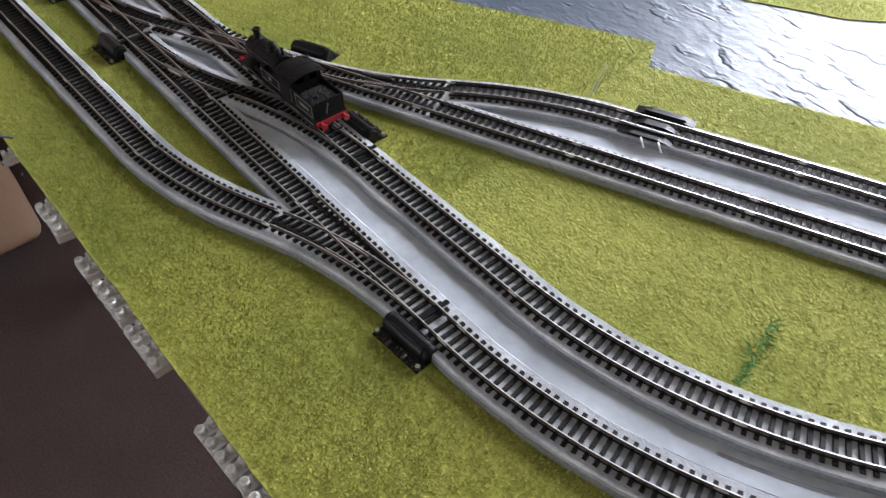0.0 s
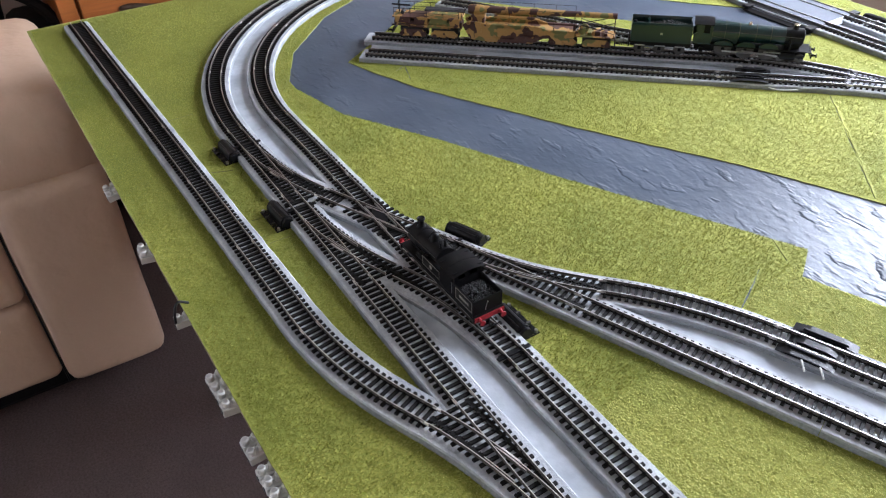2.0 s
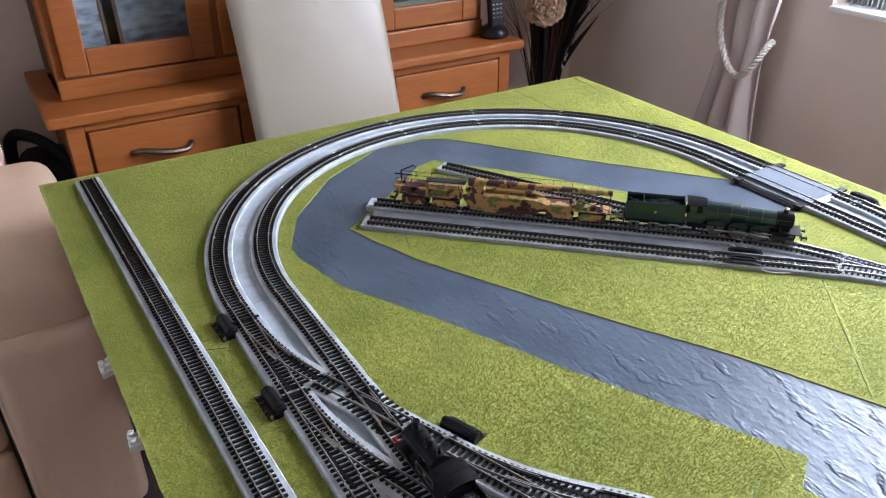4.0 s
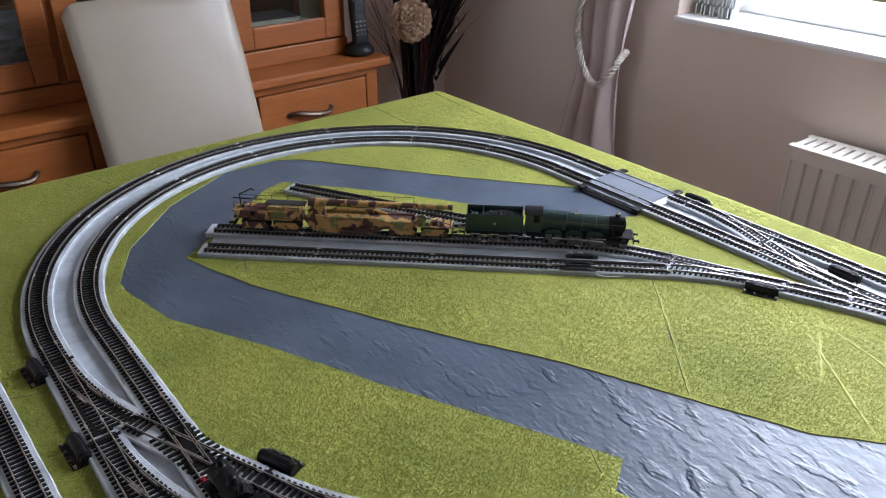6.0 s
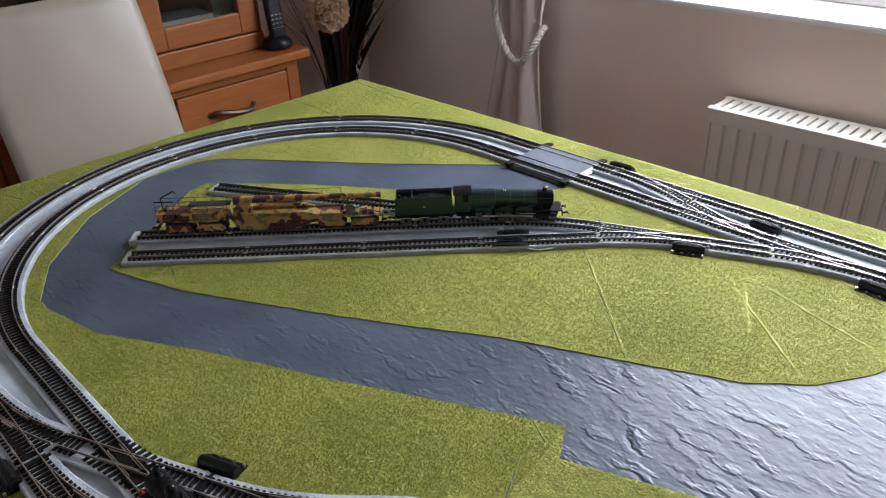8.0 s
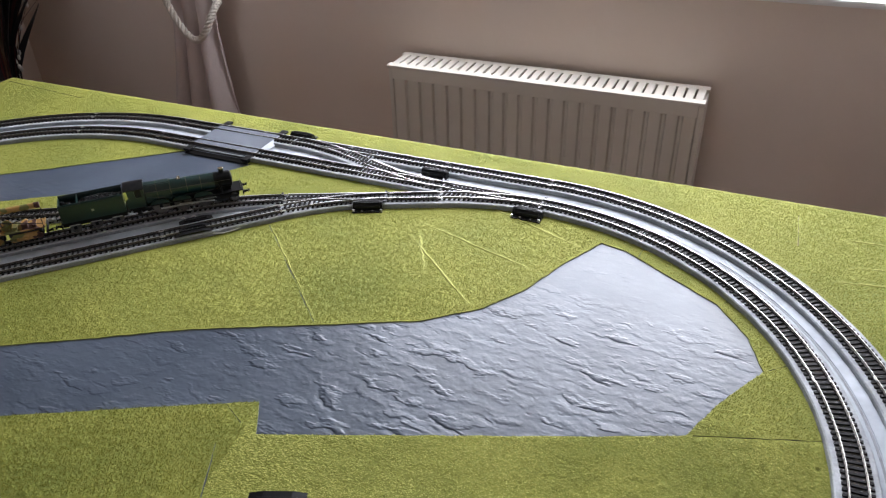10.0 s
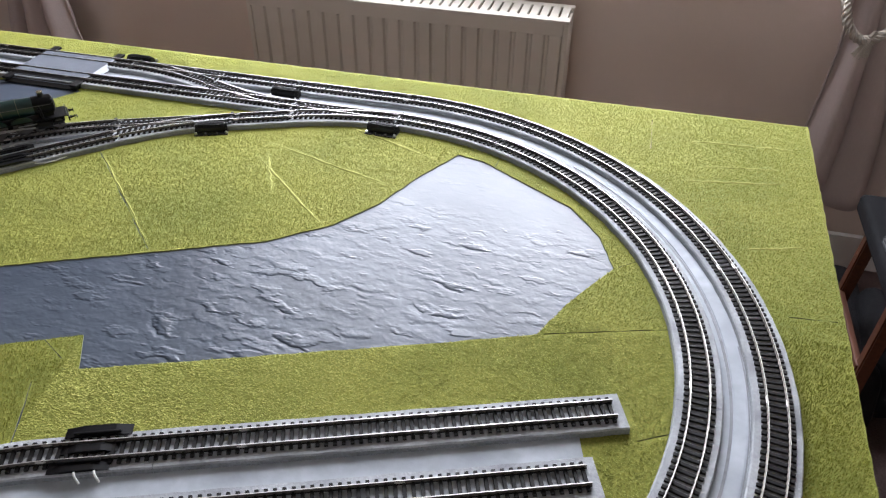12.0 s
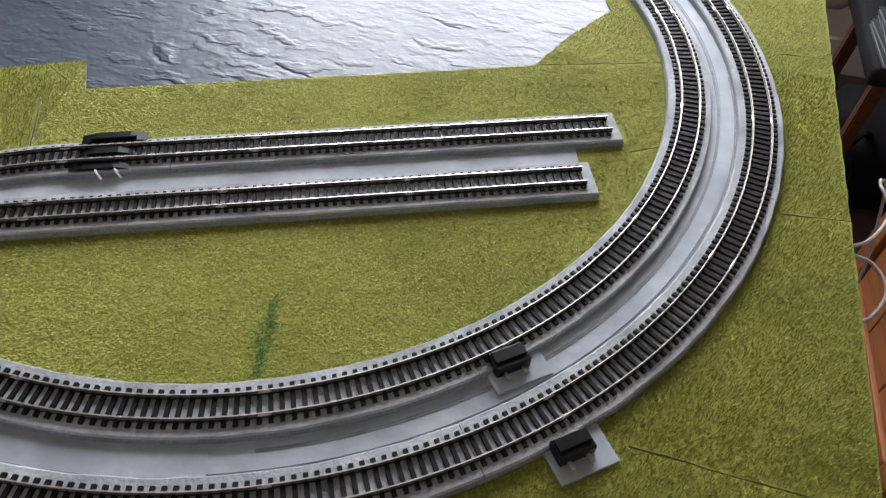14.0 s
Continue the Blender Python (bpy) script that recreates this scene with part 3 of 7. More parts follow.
SEAMS = [seam((-0.440, -0.180), (-0.459, -0.140)), seam((-0.021, 0.298), (0.178, 0.108)), seam((-0.948, 0.428), (-0.800, 0.423), 0.0010), seam((-0.950, -0.249), (-0.876, -0.226)),
         seam((0.528, 0.398), (0.531, 0.428)), seam((0.650, 0.332), (0.676, 0.358)), seam((0.708, 0.219), (0.728, 0.236)), seam((0.643, 0.088), (0.765, 0.128)),
         seam((0.886, 0.181), (0.935, 0.186)), seam((-0.484, -0.524), (-0.484, -0.488)), seam((-0.318, -0.522), (-0.306, -0.492)), seam((-0.189, -0.512), (-0.188, -0.485)),
         seam((-0.137, -0.522), (-0.137, -0.488)), seam((0.196, -0.070), (0.150, -0.045)), seam((0.545, -0.500), (0.58, -0.600)),
         seam((0.765, -0.322), (0.912, -0.330)), seam((0.742, -0.025), (0.772, -0.008)), seam((0.872, -0.070), (0.936, -0.062)), seam((-0.950, 0.617), (-0.702, 0.594), 0.0009),
         seam((-0.810, 0.139), (-0.786, 0.130)), seam((0.730, 0.598), (0.731, 0.508)), seam((-0.460, -0.155), (-0.402, -0.176)), seam((0.189, -0.104), (0.226, -0.180))]
grass = tagged(sheet(RIM, [SOUTH_BANK + POND + NORTH_BANK] + SEAMS, TOP, TURF, "grass_mat", (GRASS, LIT_EDGE), edge_noise=0.0007),
               "yellow-green flocked turf mat glued over the baseboard", "grass mat", kind="structure")
sheet_rim = [(-0.84, -0.37), (0.24, -0.37), (0.24, -0.10), (0.75, 0.06), (0.75, 0.44), (-0.15, 0.46), (-0.33, 0.47), (-0.84, 0.20)]
tagged(sheet(sheet_rim, [], WATER_Z, 0.0005, "river_sheet", WATER), "glossy wrinkled slate-blue sheet forming river and pond", "river", kind="structure")

# creases where the mat has been folded: low rounded ridges, in paler turf
for a, b, w, high in (((-0.021, 0.3006), (0.178, 0.1106), 0.0018, 0.0013), ((0.205, 0.338), (0.357, 0.203), 0.0034, 0.0019), ((0.202, 0.378), (0.414, 0.311), 0.0040, 0.0018), ((0.214, 0.350), (0.263, 0.257), 0.0044, 0.0014), ((0.253, 0.472), (0.445, 0.395), 0.0040, 0.0018),
                      ((0.790, 0.545), (0.925, 0.556), 0.0046, 0.0022), ((0.775, 0.430), (0.908, 0.455), 0.0046, 0.0022), ((0.843, 0.291), (0.918, 0.314), 0.0040, 0.0020), ((0.800, 0.475), (0.900, 0.492), 0.0034, 0.0016)):
    SEAM_ENDS.append((*a, *b, 0.3 * w, 1.1 * w))
    a, b = Vector((*a, 0)), Vector((*b, 0))
    n = 36
    side = (b - a).normalized().cross(Vector((0, 0, 1)))
    bm = bmesh.new()
    rows_of = []
    for i in range(n + 1):
        t = i / n
        drift = 0.0022 * noise.noise(Vector((9 * t, 60 * w, 400 * a.x)))
        broad = w * (0.65 + 0.5 * noise.noise(Vector((14 * t, 7.1, 90 * a.y)))) * math.sin(math.pi * min(1, 0.08 + 3 * t, 3.08 - 3 * t) / 2)
        p = a.lerp(b, t) + side * drift
        rise = high * (0.75 + 0.4 * noise.noise(Vector((20 * t, 3.3, 50 * a.x)))) * math.sin(math.pi * t) ** 0.4
        rows_of.append([bm.verts.new(p + side * broad * f + Vector((0, 0, TOP - 0.0004 + rise * z))) for f, z in ((-1, 0), (-0.45, 0.75), (0, 1), (0.45, 0.75), (1, 0))])
    for r0, r1 in zip(rows_of, rows_of[1:]):
        for k in range(4):
            bm.faces.new((r0[k], r0[k + 1], r1[k + 1], r1[k]))
    bmesh.ops.recalc_face_normals(bm, faces=bm.faces)
    part("crease", bm, CREASE_TURF, grass, "pale fold in the turf", smooth=True)

# frayed green fibre on the mat inside the east curve
bm = bmesh.new()
rng = random.Random(11)
for i in range(90):
    t = rng.random()
    x, y = 0.494 + 0.013 * t + rng.gauss(0, 0.0022), -0.272 - 0.062 * t + rng.gauss(0, 0.003)
    a = rng.uniform(0, 6.3)
    rod((x, y, TOP + 0.0003), (x + 0.0055 * math.cos(a), y + 0.0055 * math.sin(a), TOP + rng.uniform(0.0015, 0.0034)), 0.00028, seg=4, bm=bm)
tagged(part("frayed_fibres", bm, GREEN_THREAD), "bright green frayed fibres along a mat join", "fibres", kind="stuff")

# ---------------------------------------------------------------- track geometry (set-track curves)
CY, R_IN, R_OUT = 0.045, 0.4365, 0.5035
CW, CE = -0.385, 0.3575
R_T = 0.438
PITCH, GAUGE = 0.00735, 0.0174
SLEEPER_Z, RAIL_Z = TOP + BED, TOP + BED + 0.0021


class Route:
    """A line of straights and arcs: (length, radius), radius 0 for straight, plus to the left, minus to the right."""

    def __init__(self, x, y, heading, legs):
        self.legs, s = [], 0.0
        h = radians(heading)
        for run, radius in legs:
            self.legs.append((s, run, radius, x, y, h))
            if radius:
                turn = run / radius
                x += radius * (math.sin(h + turn) - math.sin(h))
                y -= radius * (math.cos(h + turn) - math.cos(h))
                h += turn
            else:
                x += run * math.cos(h)
                y += run * math.sin(h)
            s += run
        self.length, self.end = s, (x, y, math.degrees(h))

    def at(self, s):
        for s0, run, radius, x, y, h in reversed(self.legs):
            if s >= s0 - 1e-9:
                d = s - s0
                if radius:
                    turn = d / radius
                    return x + radius * (math.sin(h + turn) - math.sin(h)), y - radius * (math.cos(h + turn) - math.cos(h)), h + turn
                return x + d * math.cos(h), y + d * math.sin(h), h


def quarter(radius, deg=22.5):
    return radians(deg) * abs(radius)


A_TOE, B_TOE, E_TOE = -0.3485, -0.175, 0.340
OUTER = Route(CW, CY - R_OUT, 0, [(CE - CW, 0), (math.pi * R_OUT, R_OUT), (CE - CW, 0), (math.pi * R_OUT, R_OUT)])
INNER = Route(CW, CY - R_IN, 0, [(CE - CW, 0), (math.pi * R_IN, R_IN), (CE - CW, 0), (math.pi * R_IN, R_IN)])
LEAD = Route(A_TOE, CY - R_OUT, 0, [(quarter(R_T), R_T), (0.178, 0)])                     # outer loop, over the diamond, to the east yard
cx, cy, ch = LEAD.end
YARD_S = Route(cx, cy, 21.1, [(0.774, 0)])
YARD_N = Route(cx, cy, 21.1, [(quarter(R_T), R_T), (quarter(R_T), -R_T), (0.480, 0)])
CROSS_FRONT = Route(B_TOE, CY - R_OUT, 0, [(quarter(R_T), R_T), (quarter(R_T), -R_T)])
STUB = Route(E_TOE, CY - R_OUT, 180, [(quarter(R_T), R_T), (0.022, 0), (quarter(R_T, 20.9), -R_T), (0.919, 0)])
CROSS_BACK = Route(0.205, CY + R_IN, 180, [(quarter(R_T), -R_T), (quarter(R_T), R_T)])
H_TOE = 0.372
SPUR = Route(H_TOE, CY + R_IN, 180, [(quarter(R_T), R_T), (0.078, 0)])
jx, jy, jh = SPUR.end
ISLAND_S = Route(jx, jy, jh, [(quarter(R_T, 23.4), R_T), (0.712, 0)])
NECK = Route(jx, jy, jh, [(0.168, 0)])
kx, ky, kh = NECK.end
ISLAND_N = Route(kx, ky, kh, [(quarter(R_T, 23.4), R_T), (0.566, 0)])
ISLAND_W = Route(kx, ky, kh, [(quarter(0.9, 5.8), 0.9), (0.60, 0)])


def trackbed(route, s0, s1, lift, label, piece=0.36, trim=0.0):
    """Foam strips with bevelled shoulders under a stretch of track, in lengths butted end to end."""
    count = max(1, round((s1 - s0) / piece))
    for c in range(count):
        a, b = s0 + (s1 - s0) * c / count, s0 + (s1 - s0) * (c + 1) / count - (0.0005 if c < count - 1 else 0)
        n = max(2, int((b - a) / 0.012))
        bm = bmesh.new()
        last = None
        for i in range(n + 1):
            x, y, h = route.at(a + (b - a) * i / n)
            nx, ny = -math.sin(h), math.cos(h)
            z = TOP + BED + lift
            ragged = [0.0009 * noise.noise(Vector((55 * x, 55 * y, 5.0 * k))) for k in (1, 2)]
            now = [bm.verts.new((x + (w + ragged[w > 0]) * nx, y + (w + ragged[w > 0]) * ny, zz)) for w, zz in ((trim - 0.0216, TOP - 0.001), (trim - 0.0208, z - 0.0016), (trim - 0.0196, z), (0.0196 - trim, z), (0.0208 - trim, z - 0.0016), (0.0216 - trim, TOP - 0.001))]
            if last:
                for k in range(5):
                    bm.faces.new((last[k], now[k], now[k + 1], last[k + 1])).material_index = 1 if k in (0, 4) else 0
            else:
                bm.faces.new(now)
            last = now
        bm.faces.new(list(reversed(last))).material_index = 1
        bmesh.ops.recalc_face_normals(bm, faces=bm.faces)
        tagged(part("trackbed", bm, (FOAM, FOAM_SHADED)), label, "trackbed", group="foam trackbed strips")


LOOP_BED = "light grey foam trackbed strip glued on the turf"
trackbed(OUTER, 0, OUTER.length, 0.00000, LOOP_BED)
trackbed(INNER, 0, INNER.length, 0.00000, LOOP_BED)
trackbed(LEAD, 0.01, LEAD.length, -0.00022, LOOP_BED)
trackbed(YARD_S, 0.0, YARD_S.length + 0.008, -0.00034, LOOP_BED)
trackbed(YARD_N, 0.02, YARD_N.length + 0.008, -0.00056, LOOP_BED)
trackbed(CROSS_FRONT, 0.02, CROSS_FRONT.length - 0.02, -0.00044, LOOP_BED)
trackbed(STUB, 0.02, STUB.length + 0.004, -0.00022, LOOP_BED)
trackbed(CROSS_BACK, 0.02, CROSS_BACK.length - 0.02, -0.00022, LOOP_BED)
trackbed(SPUR, 0.02, SPUR.length, -0.00034, LOOP_BED)
trackbed(ISLAND_S, 0.0, ISLAND_S.length + 0.008, -0.00056, LOOP_BED, trim=0.003)
trackbed(NECK, 0.0, NECK.length, -0.00022, LOOP_BED)
trackbed(ISLAND_N, 0.0, ISLAND_N.length + 0.012, -0.00068, LOOP_BED, trim=0.003)
trackbed(ISLAND_W, 0.02, ISLAND_W.length + 0.008, -0.00044, LOOP_BED, trim=0.003)


def strip_between(name, left, right, a, b, z, label, across=(0.0, 1.0)):
    """A card laid between two routes: (start, end) lengths along each."""
    n = 60
    bm = bmesh.new()
    rows_of = []
    for i in range(n + 1):
        t = i / n
        xa, ya, _ = left.at(a[0] + (a[1] - a[0]) * t)
        xb, yb, _ = right.at(b[0] + (b[1] - b[0]) * t)
        (xa, ya), (xb, yb) = [(xa + (xb - xa) * f, ya + (yb - ya) * f) for f in across]
        rows_of.append([bm.verts.new((xa, ya, z)), bm.verts.new((xb, yb, z)), bm.verts.new((xb, yb, z - 0.0012)), bm.verts.new((xa, ya, z - 0.0012))])
    for p, q in zip(rows_of, rows_of[1:]):
        bm.faces.new((p[1], q[1], q[0], p[0]))
        bm.faces.new((p[2], q[2], q[1], p[1]))
        bm.faces.new((p[0], q[0], q[3], p[3]))
    for ends in (rows_of[0], rows_of[-1]):
        bm.faces.new(ends)
    bmesh.ops.recalc_face_normals(bm, faces=bm.faces)
    return tagged(part(name, bm, CARD), label, "card", group="painted card between tracks")


CARD_LABEL = "pale blue-grey painted card laid between two tracks"
run, turn_in, turn_out = CE - CW, math.pi * R_IN, math.pi * R_OUT
for k in range(2):
    i0, o0 = k * (run + turn_in), k * (run + turn_out)
    strip_between("grey_card", INNER, OUTER, (i0, i0 + run - 0.0006), (o0, o0 + run - 0.0006), TOP + 0.0010, CARD_LABEL)
    strip_between("grey_card", INNER, OUTER, (i0 + run, i0 + run + turn_in - 0.0006), (o0 + run, o0 + run + turn_out - 0.0006), TOP + 0.0010, CARD_LABEL)
# a second, narrower strip glued along the east curve's card
strip_between("grey_card", INNER, OUTER, (run + 0.10 * turn_in, run + 0.80 * turn_in), (run + 0.10 * turn_out, run + 0.80 * turn_out), TOP + 0.0018, "narrow grey card strip glued along the curve", (0.47, 0.64))
# thin dark strips painted where the raised card casts its shade
for across, span_of, z in (((0.415, 0.455), (0.12, 0.86), 0.0013), ((0.655, 0.675), (0.06, 0.55), 0.0013)):
    gap = strip_between("strip_shade_line", INNER, OUTER, tuple(run + f * turn_in for f in span_of), tuple(run + f * turn_out for f in span_of), TOP + z, "dark painted shade line along the card strip", across)
    gap.data.materials[0] = STRIP_SHADE
# a narrower card laid over the front one, its cut edges showing
strip_between("grey_card", INNER, OUTER, (0.40, run + 0.10 * turn_in), (0.40, run + 0.10 * turn_out), TOP + 0.0019, "narrow grey card strip laid along the straight", (0.40, 0.66))
strip_between("grey_card", YARD_N, YARD_S, (0.16, YARD_N.length - 0.035), (0.16, YARD_S.length), TOP + 0.0012, CARD_LABEL)
strip_between("grey_card", ISLAND_N, ISLAND_S, (0.0, ISLAND_N.length), (0.10, ISLAND_S.length), TOP + 0.0012, CARD_LABEL)


# ---------------------------------------------------------------- loose fibres standing out of the turf
def turf_fibres(count):
    """One short blade a fibre, scattered over the open turf, mostly combed one way; none on water, card or trackbed."""
    rng = np.random.default_rng(4)
    x, y = rng.uniform(-0.955, 0.95, count), rng.uniform(-0.632, 0.632, count)

    def inside(ring):
        odd = np.zeros(len(x), bool)
        for (xi, yi), (xj, yj) in zip(ring, ring[1:] + ring[:1]):
            cross = (yi > y) != (yj > y)
            if yi != yj:
                odd ^= cross & (x < (xj - xi) * (y - yi) / (yj - yi) + xi)
        return odd

    def beside(route, near):
        spots = np.array([route.at(s)[:2] for s in np.arange(0, route.length, 0.02)])
        return (((x[:, None] - spots[:, 0]) ** 2 + (y[:, None] - spots[:, 1]) ** 2).min(1) < near ** 2)
    ring = np.hypot(x - np.clip(x, CW, CE), y - CY)
    keep = inside([(0.9975 * a, 0.9965 * b) for a, b in RIM]) & ~inside(SOUTH_BANK + POND + NORTH_BANK) & ~((ring > R_IN - 0.02) & (ring < R_OUT + 0.02))
    x, y = x[keep], y[keep]
    for north, south in ((YARD_N, YARD_S), (ISLAND_N, ISLAND_S)):
        a = [north.at(s)[:2] for s in np.linspace(0, north.length, 24)]
        b = [south.at(s)[:2] for s in np.linspace(0, south.length, 24)]
        keep = ~inside(a + b[::-1])
        x, y = x[keep], y[keep]
    for route in (YARD_N, YARD_S, ISLAND_N, ISLAND_S, ISLAND_W, STUB, LEAD, SPUR, NECK, CROSS_FRONT, CROSS_BACK):
        keep = ~beside(route, 0.0215)
        x, y = x[keep], y[keep]
    for ax, ay, bx, by, lo, hi in SEAM_ENDS:
        run2 = (bx - ax) ** 2 + (by - ay) ** 2
        t = np.clip(((x - ax) * (bx - ax) + (y - ay) * (by - ay)) / run2, 0, 1)
        keep = np.hypot(x - ax - t * (bx - ax), y - ay - t * (by - ay)) > rng.uniform(lo, hi, len(x))
        x, y = x[keep], y[keep]
    n = len(x)
    # the mat south of the pond was laid the other way round
    turned_mat = (x > 0.200 + 0.12 * np.clip(-0.04 - y, 0, 1)) & (y < 0.12) & (np.hypot(x - np.clip(x, CW, CE), y - CY) < R_IN)
    way = radians(35) + rng.normal(0, 0.65, n) + np.where(turned_mat, radians(200), 0)
    long, wide = rng.uniform(0.0016, 0.0035, n), rng.uniform(0.00028, 0.00052, n)
    lean = rng.uniform(0.25, 0.95, n)
    # pile along the front and south-east corner stands steeper and longer, to darken it
    front = ~turned_mat & (y < 0.12 - 0.30 * (x + 0.45)) & (y < 0.08)
    corner = (np.hypot(x - CE, y - CY) > R_OUT) & (x > 0.56) & (y < 0.15)
    lean = lean + 0.22 * front + 0.42 * corner
    long *= 1 + 0.08 * front + 0.12 * corner
    co = np.empty((n, 3, 3), np.float32)
    for k, s in ((0, -1), (1, 1)):
        co[:, k, 0], co[:, k, 1], co[:, k, 2] = x - s * wide * np.sin(way), y + s * wide * np.cos(way), TOP - 0.0001
    co[:, 2, 0], co[:, 2, 1], co[:, 2, 2] = x + long * np.cos(lean) * np.cos(way), y + long * np.cos(lean) * np.sin(way), TOP + long * np.sin(lean)
    me = bpy.data.meshes.new("turf_fibres")
    me.vertices.add(3 * n)
    me.loops.add(3 * n)
    me.polygons.add(n)
    me.vertices.foreach_set("co", co.ravel())
    me.loops.foreach_set("vertex_index", np.arange(3 * n, dtype=np.int32))
    me.polygons.foreach_set("loop_start", np.arange(0, 3 * n, 3, dtype=np.int32))
    me.update(calc_edges=True)
    me.materials.append(FIBRE)
    tagged(new("turf_fibres", me), "short yellow-green fibres standing out of the turf mat", "grass", kind="stuff")


turf_fibres(1300000)

# ---------------------------------------------------------------- furniture and fittings


def sofa():
    s = thing("sofa", (-0.83, -0.60, 0), "beige leather recliner sofa with a padded arm and stitched seams", "sofa")
    part("base", box((0.70, 1.14, 0.05), (-0.40, -0.61, 0.035), 0.01), BLACK, s, "black plinth under the sofa")

    def cushion(name, size, at, r, lump, seg=5):
        bm = box(size, (0, 0, 0), r, seg=seg)
        bmesh.ops.subdivide_edges(bm, edges=[e for e in bm.edges if e.calc_length() > 0.07], cuts=4, use_grid_fill=True)
        for v in bm.verts:
            k = noise.noise(v.co * 5.5 + Vector(at) * 3)
            v.co += v.co.normalized() * lump * k
            for axis in (0, 1, 2):
                other = [a for a in (0, 1, 2) if a != axis]
                swell = math.prod(max(0.0, 1 - (2 * v.co[a] / size[a]) ** 2) for a in other)
                v.co[axis] += math.copysign(0.7 * lump * swell, v.co[axis])
        return part(name, bm, LEATHER, s, smooth=True, at=Matrix.Translation(at))
    arm = cushion("arm", (0.61, 0.205, 0.47), (-0.295, -0.102, 0.285), 0.035, 0.008)
    cushion("arm_pad", (0.60, 0.225, 0.15), (-0.33, -0.105, 0.555), 0.062, 0.012)
    cushion("arm", (0.61, 0.205, 0.47), (-0.295, -1.118, 0.285), 0.035, 0.008)
    cushion("arm_pad", (0.60, 0.225, 0.15), (-0.33, -1.118, 0.555), 0.062, 0.012)
    for z in (0.170, 0.378):
        cushion("front_panel", (0.70, 0.80, 0.206), (-0.36, -0.610, z), 0.028, 0.010)
    cushion("seat_cushion", (0.62, 0.80, 0.13), (-0.42, -0.610, 0.520), 0.05, 0.014)
    cushion("back_cushion", (0.27, 0.90, 0.52), (-0.66, -0.550, 0.800), 0.10, 0.018)
    cushion("back_shell", (0.16, 1.02, 0.60), (-0.74, -0.610, 0.340), 0.05, 0.006)
    cushion("head_cushion", (0.24, 0.88, 0.20), (-0.64, -0.550, 1.000), 0.085, 0.014)
    seam_line = sweep([(0.006, -0.2065, 0.065 + 0.04 * i) for i in range(12)], 0.0022)
    part("piping", seam_line, BLACK, arm, "dark seam between arm and seat front", at=arm.matrix_basis.inverted())
    return s


sofa()


def dining_chair():
    c = thing("dining_chair", (-1.20, 0.085, 0), "ivory faux-leather dining chair with a tall plain back", "chair")
    n, m = 40, 36
    bm = bmesh.new()
    shell = [[], []]
    for k, face in enumerate((0.0, -0.052)):
        for j in range(m + 1):
            v = j / m
            line = []
            for i in range(n + 1):
                u = 2 * i / n - 1
                lean = -0.07 - 0.085 * v - 0.02 * v * v
                half_w = 0.214 - 0.006 * v
                # rounded upper corners, and a padded face that falls away towards its edges
                corner = max(0.0, (abs(u) - 0.80) / 0.20)
                z = 0.44 + 0.548 * v - 0.030 * (1 - math.sqrt(max(0.0, 1 - corner ** 2))) * v ** 3
                rim = max(0.0, abs(u) - 0.84) / 0.16
                brow = max(0.0, v - 0.93) / 0.07
                fall = 0.0158 * (1 - math.sqrt(max(0.0, 1 - min(1.0, rim * rim + brow * brow))))
                puff = 0.014 * (1 - u * u) * (0.6 + 0.4 * math.sin(math.pi * v))
                crease = 0.0016 * noise.noise(Vector((2.5 * u, 5 * v, 1.7)))
                x = lean + face + ((puff - fall + crease - 0.014) if k == 0 else (fall - 0.4 * puff + 0.004))
                line.append(bm.verts.new((x, u * half_w + 0.018 * (1 - v), z)))
            shell[k].append(line)
    for k, grid in enumerate(shell):
        for a, b in zip(grid, grid[1:]):
            for i in range(n):
                quad = (a[i], a[i + 1], b[i + 1], b[i])
                bm.faces.new(quad if k == 0 else tuple(reversed(quad)))
    f, r = shell
    for i in range(n):
        bm.faces.new((f[-1][i], f[-1][i + 1], r[-1][i + 1], r[-1][i]))
        bm.faces.new((f[0][i + 1], f[0][i], r[0][i], r[0][i + 1]))
    for j in range(m):
        bm.faces.new((f[j][0], f[j + 1][0], r[j + 1][0], r[j][0]))
        bm.faces.new((f[j + 1][n], f[j][n], r[j][n], r[j + 1][n]))
    bmesh.ops.recalc_face_normals(bm, faces=bm.faces)
    part("backrest", bm, IVORY, c, smooth=True)
    part("seat", box((0.42, 0.43, 0.085), (0.13, 0.01, 0.435), 0.025, seg=4), IVORY, c, smooth=True)
    for x in (-0.07, 0.31):
        for y in (-0.18, 0.20):
            part("leg", rod((x, y, 0), (x, y, 0.40), 0.016, 0.023, 8), OAK, c, "oak chair leg")
    return c


dining_chair()


def handle(parent, at, length, name="handle"):
    """A bowed pull, along y, standing off towards +x."""
    pts = arc_points([(0, -length / 2, 0.004), (0.018, -length * 0.36, 0.010), (0.026, 0, 0.0), (0.018, length * 0.36, -0.006), (0, length / 2, 0.002)], 5)
    bm = sweep(pts, lambda t: 0.0055 + 0.003 * math.sin(math.pi * t), 8)
    for y in (-length / 2, length / 2):
        turned([(0.008, 0), (0.008, 0.006)], 10, bm, Matrix.Translation((-0.003, y, 0.003)) @ pose(0, 0, 0, 0, 90, 0))
    return part(name, bm, PEWTER, parent, "brushed pewter bow handle", smooth=True, at=Matrix.Translation(at))


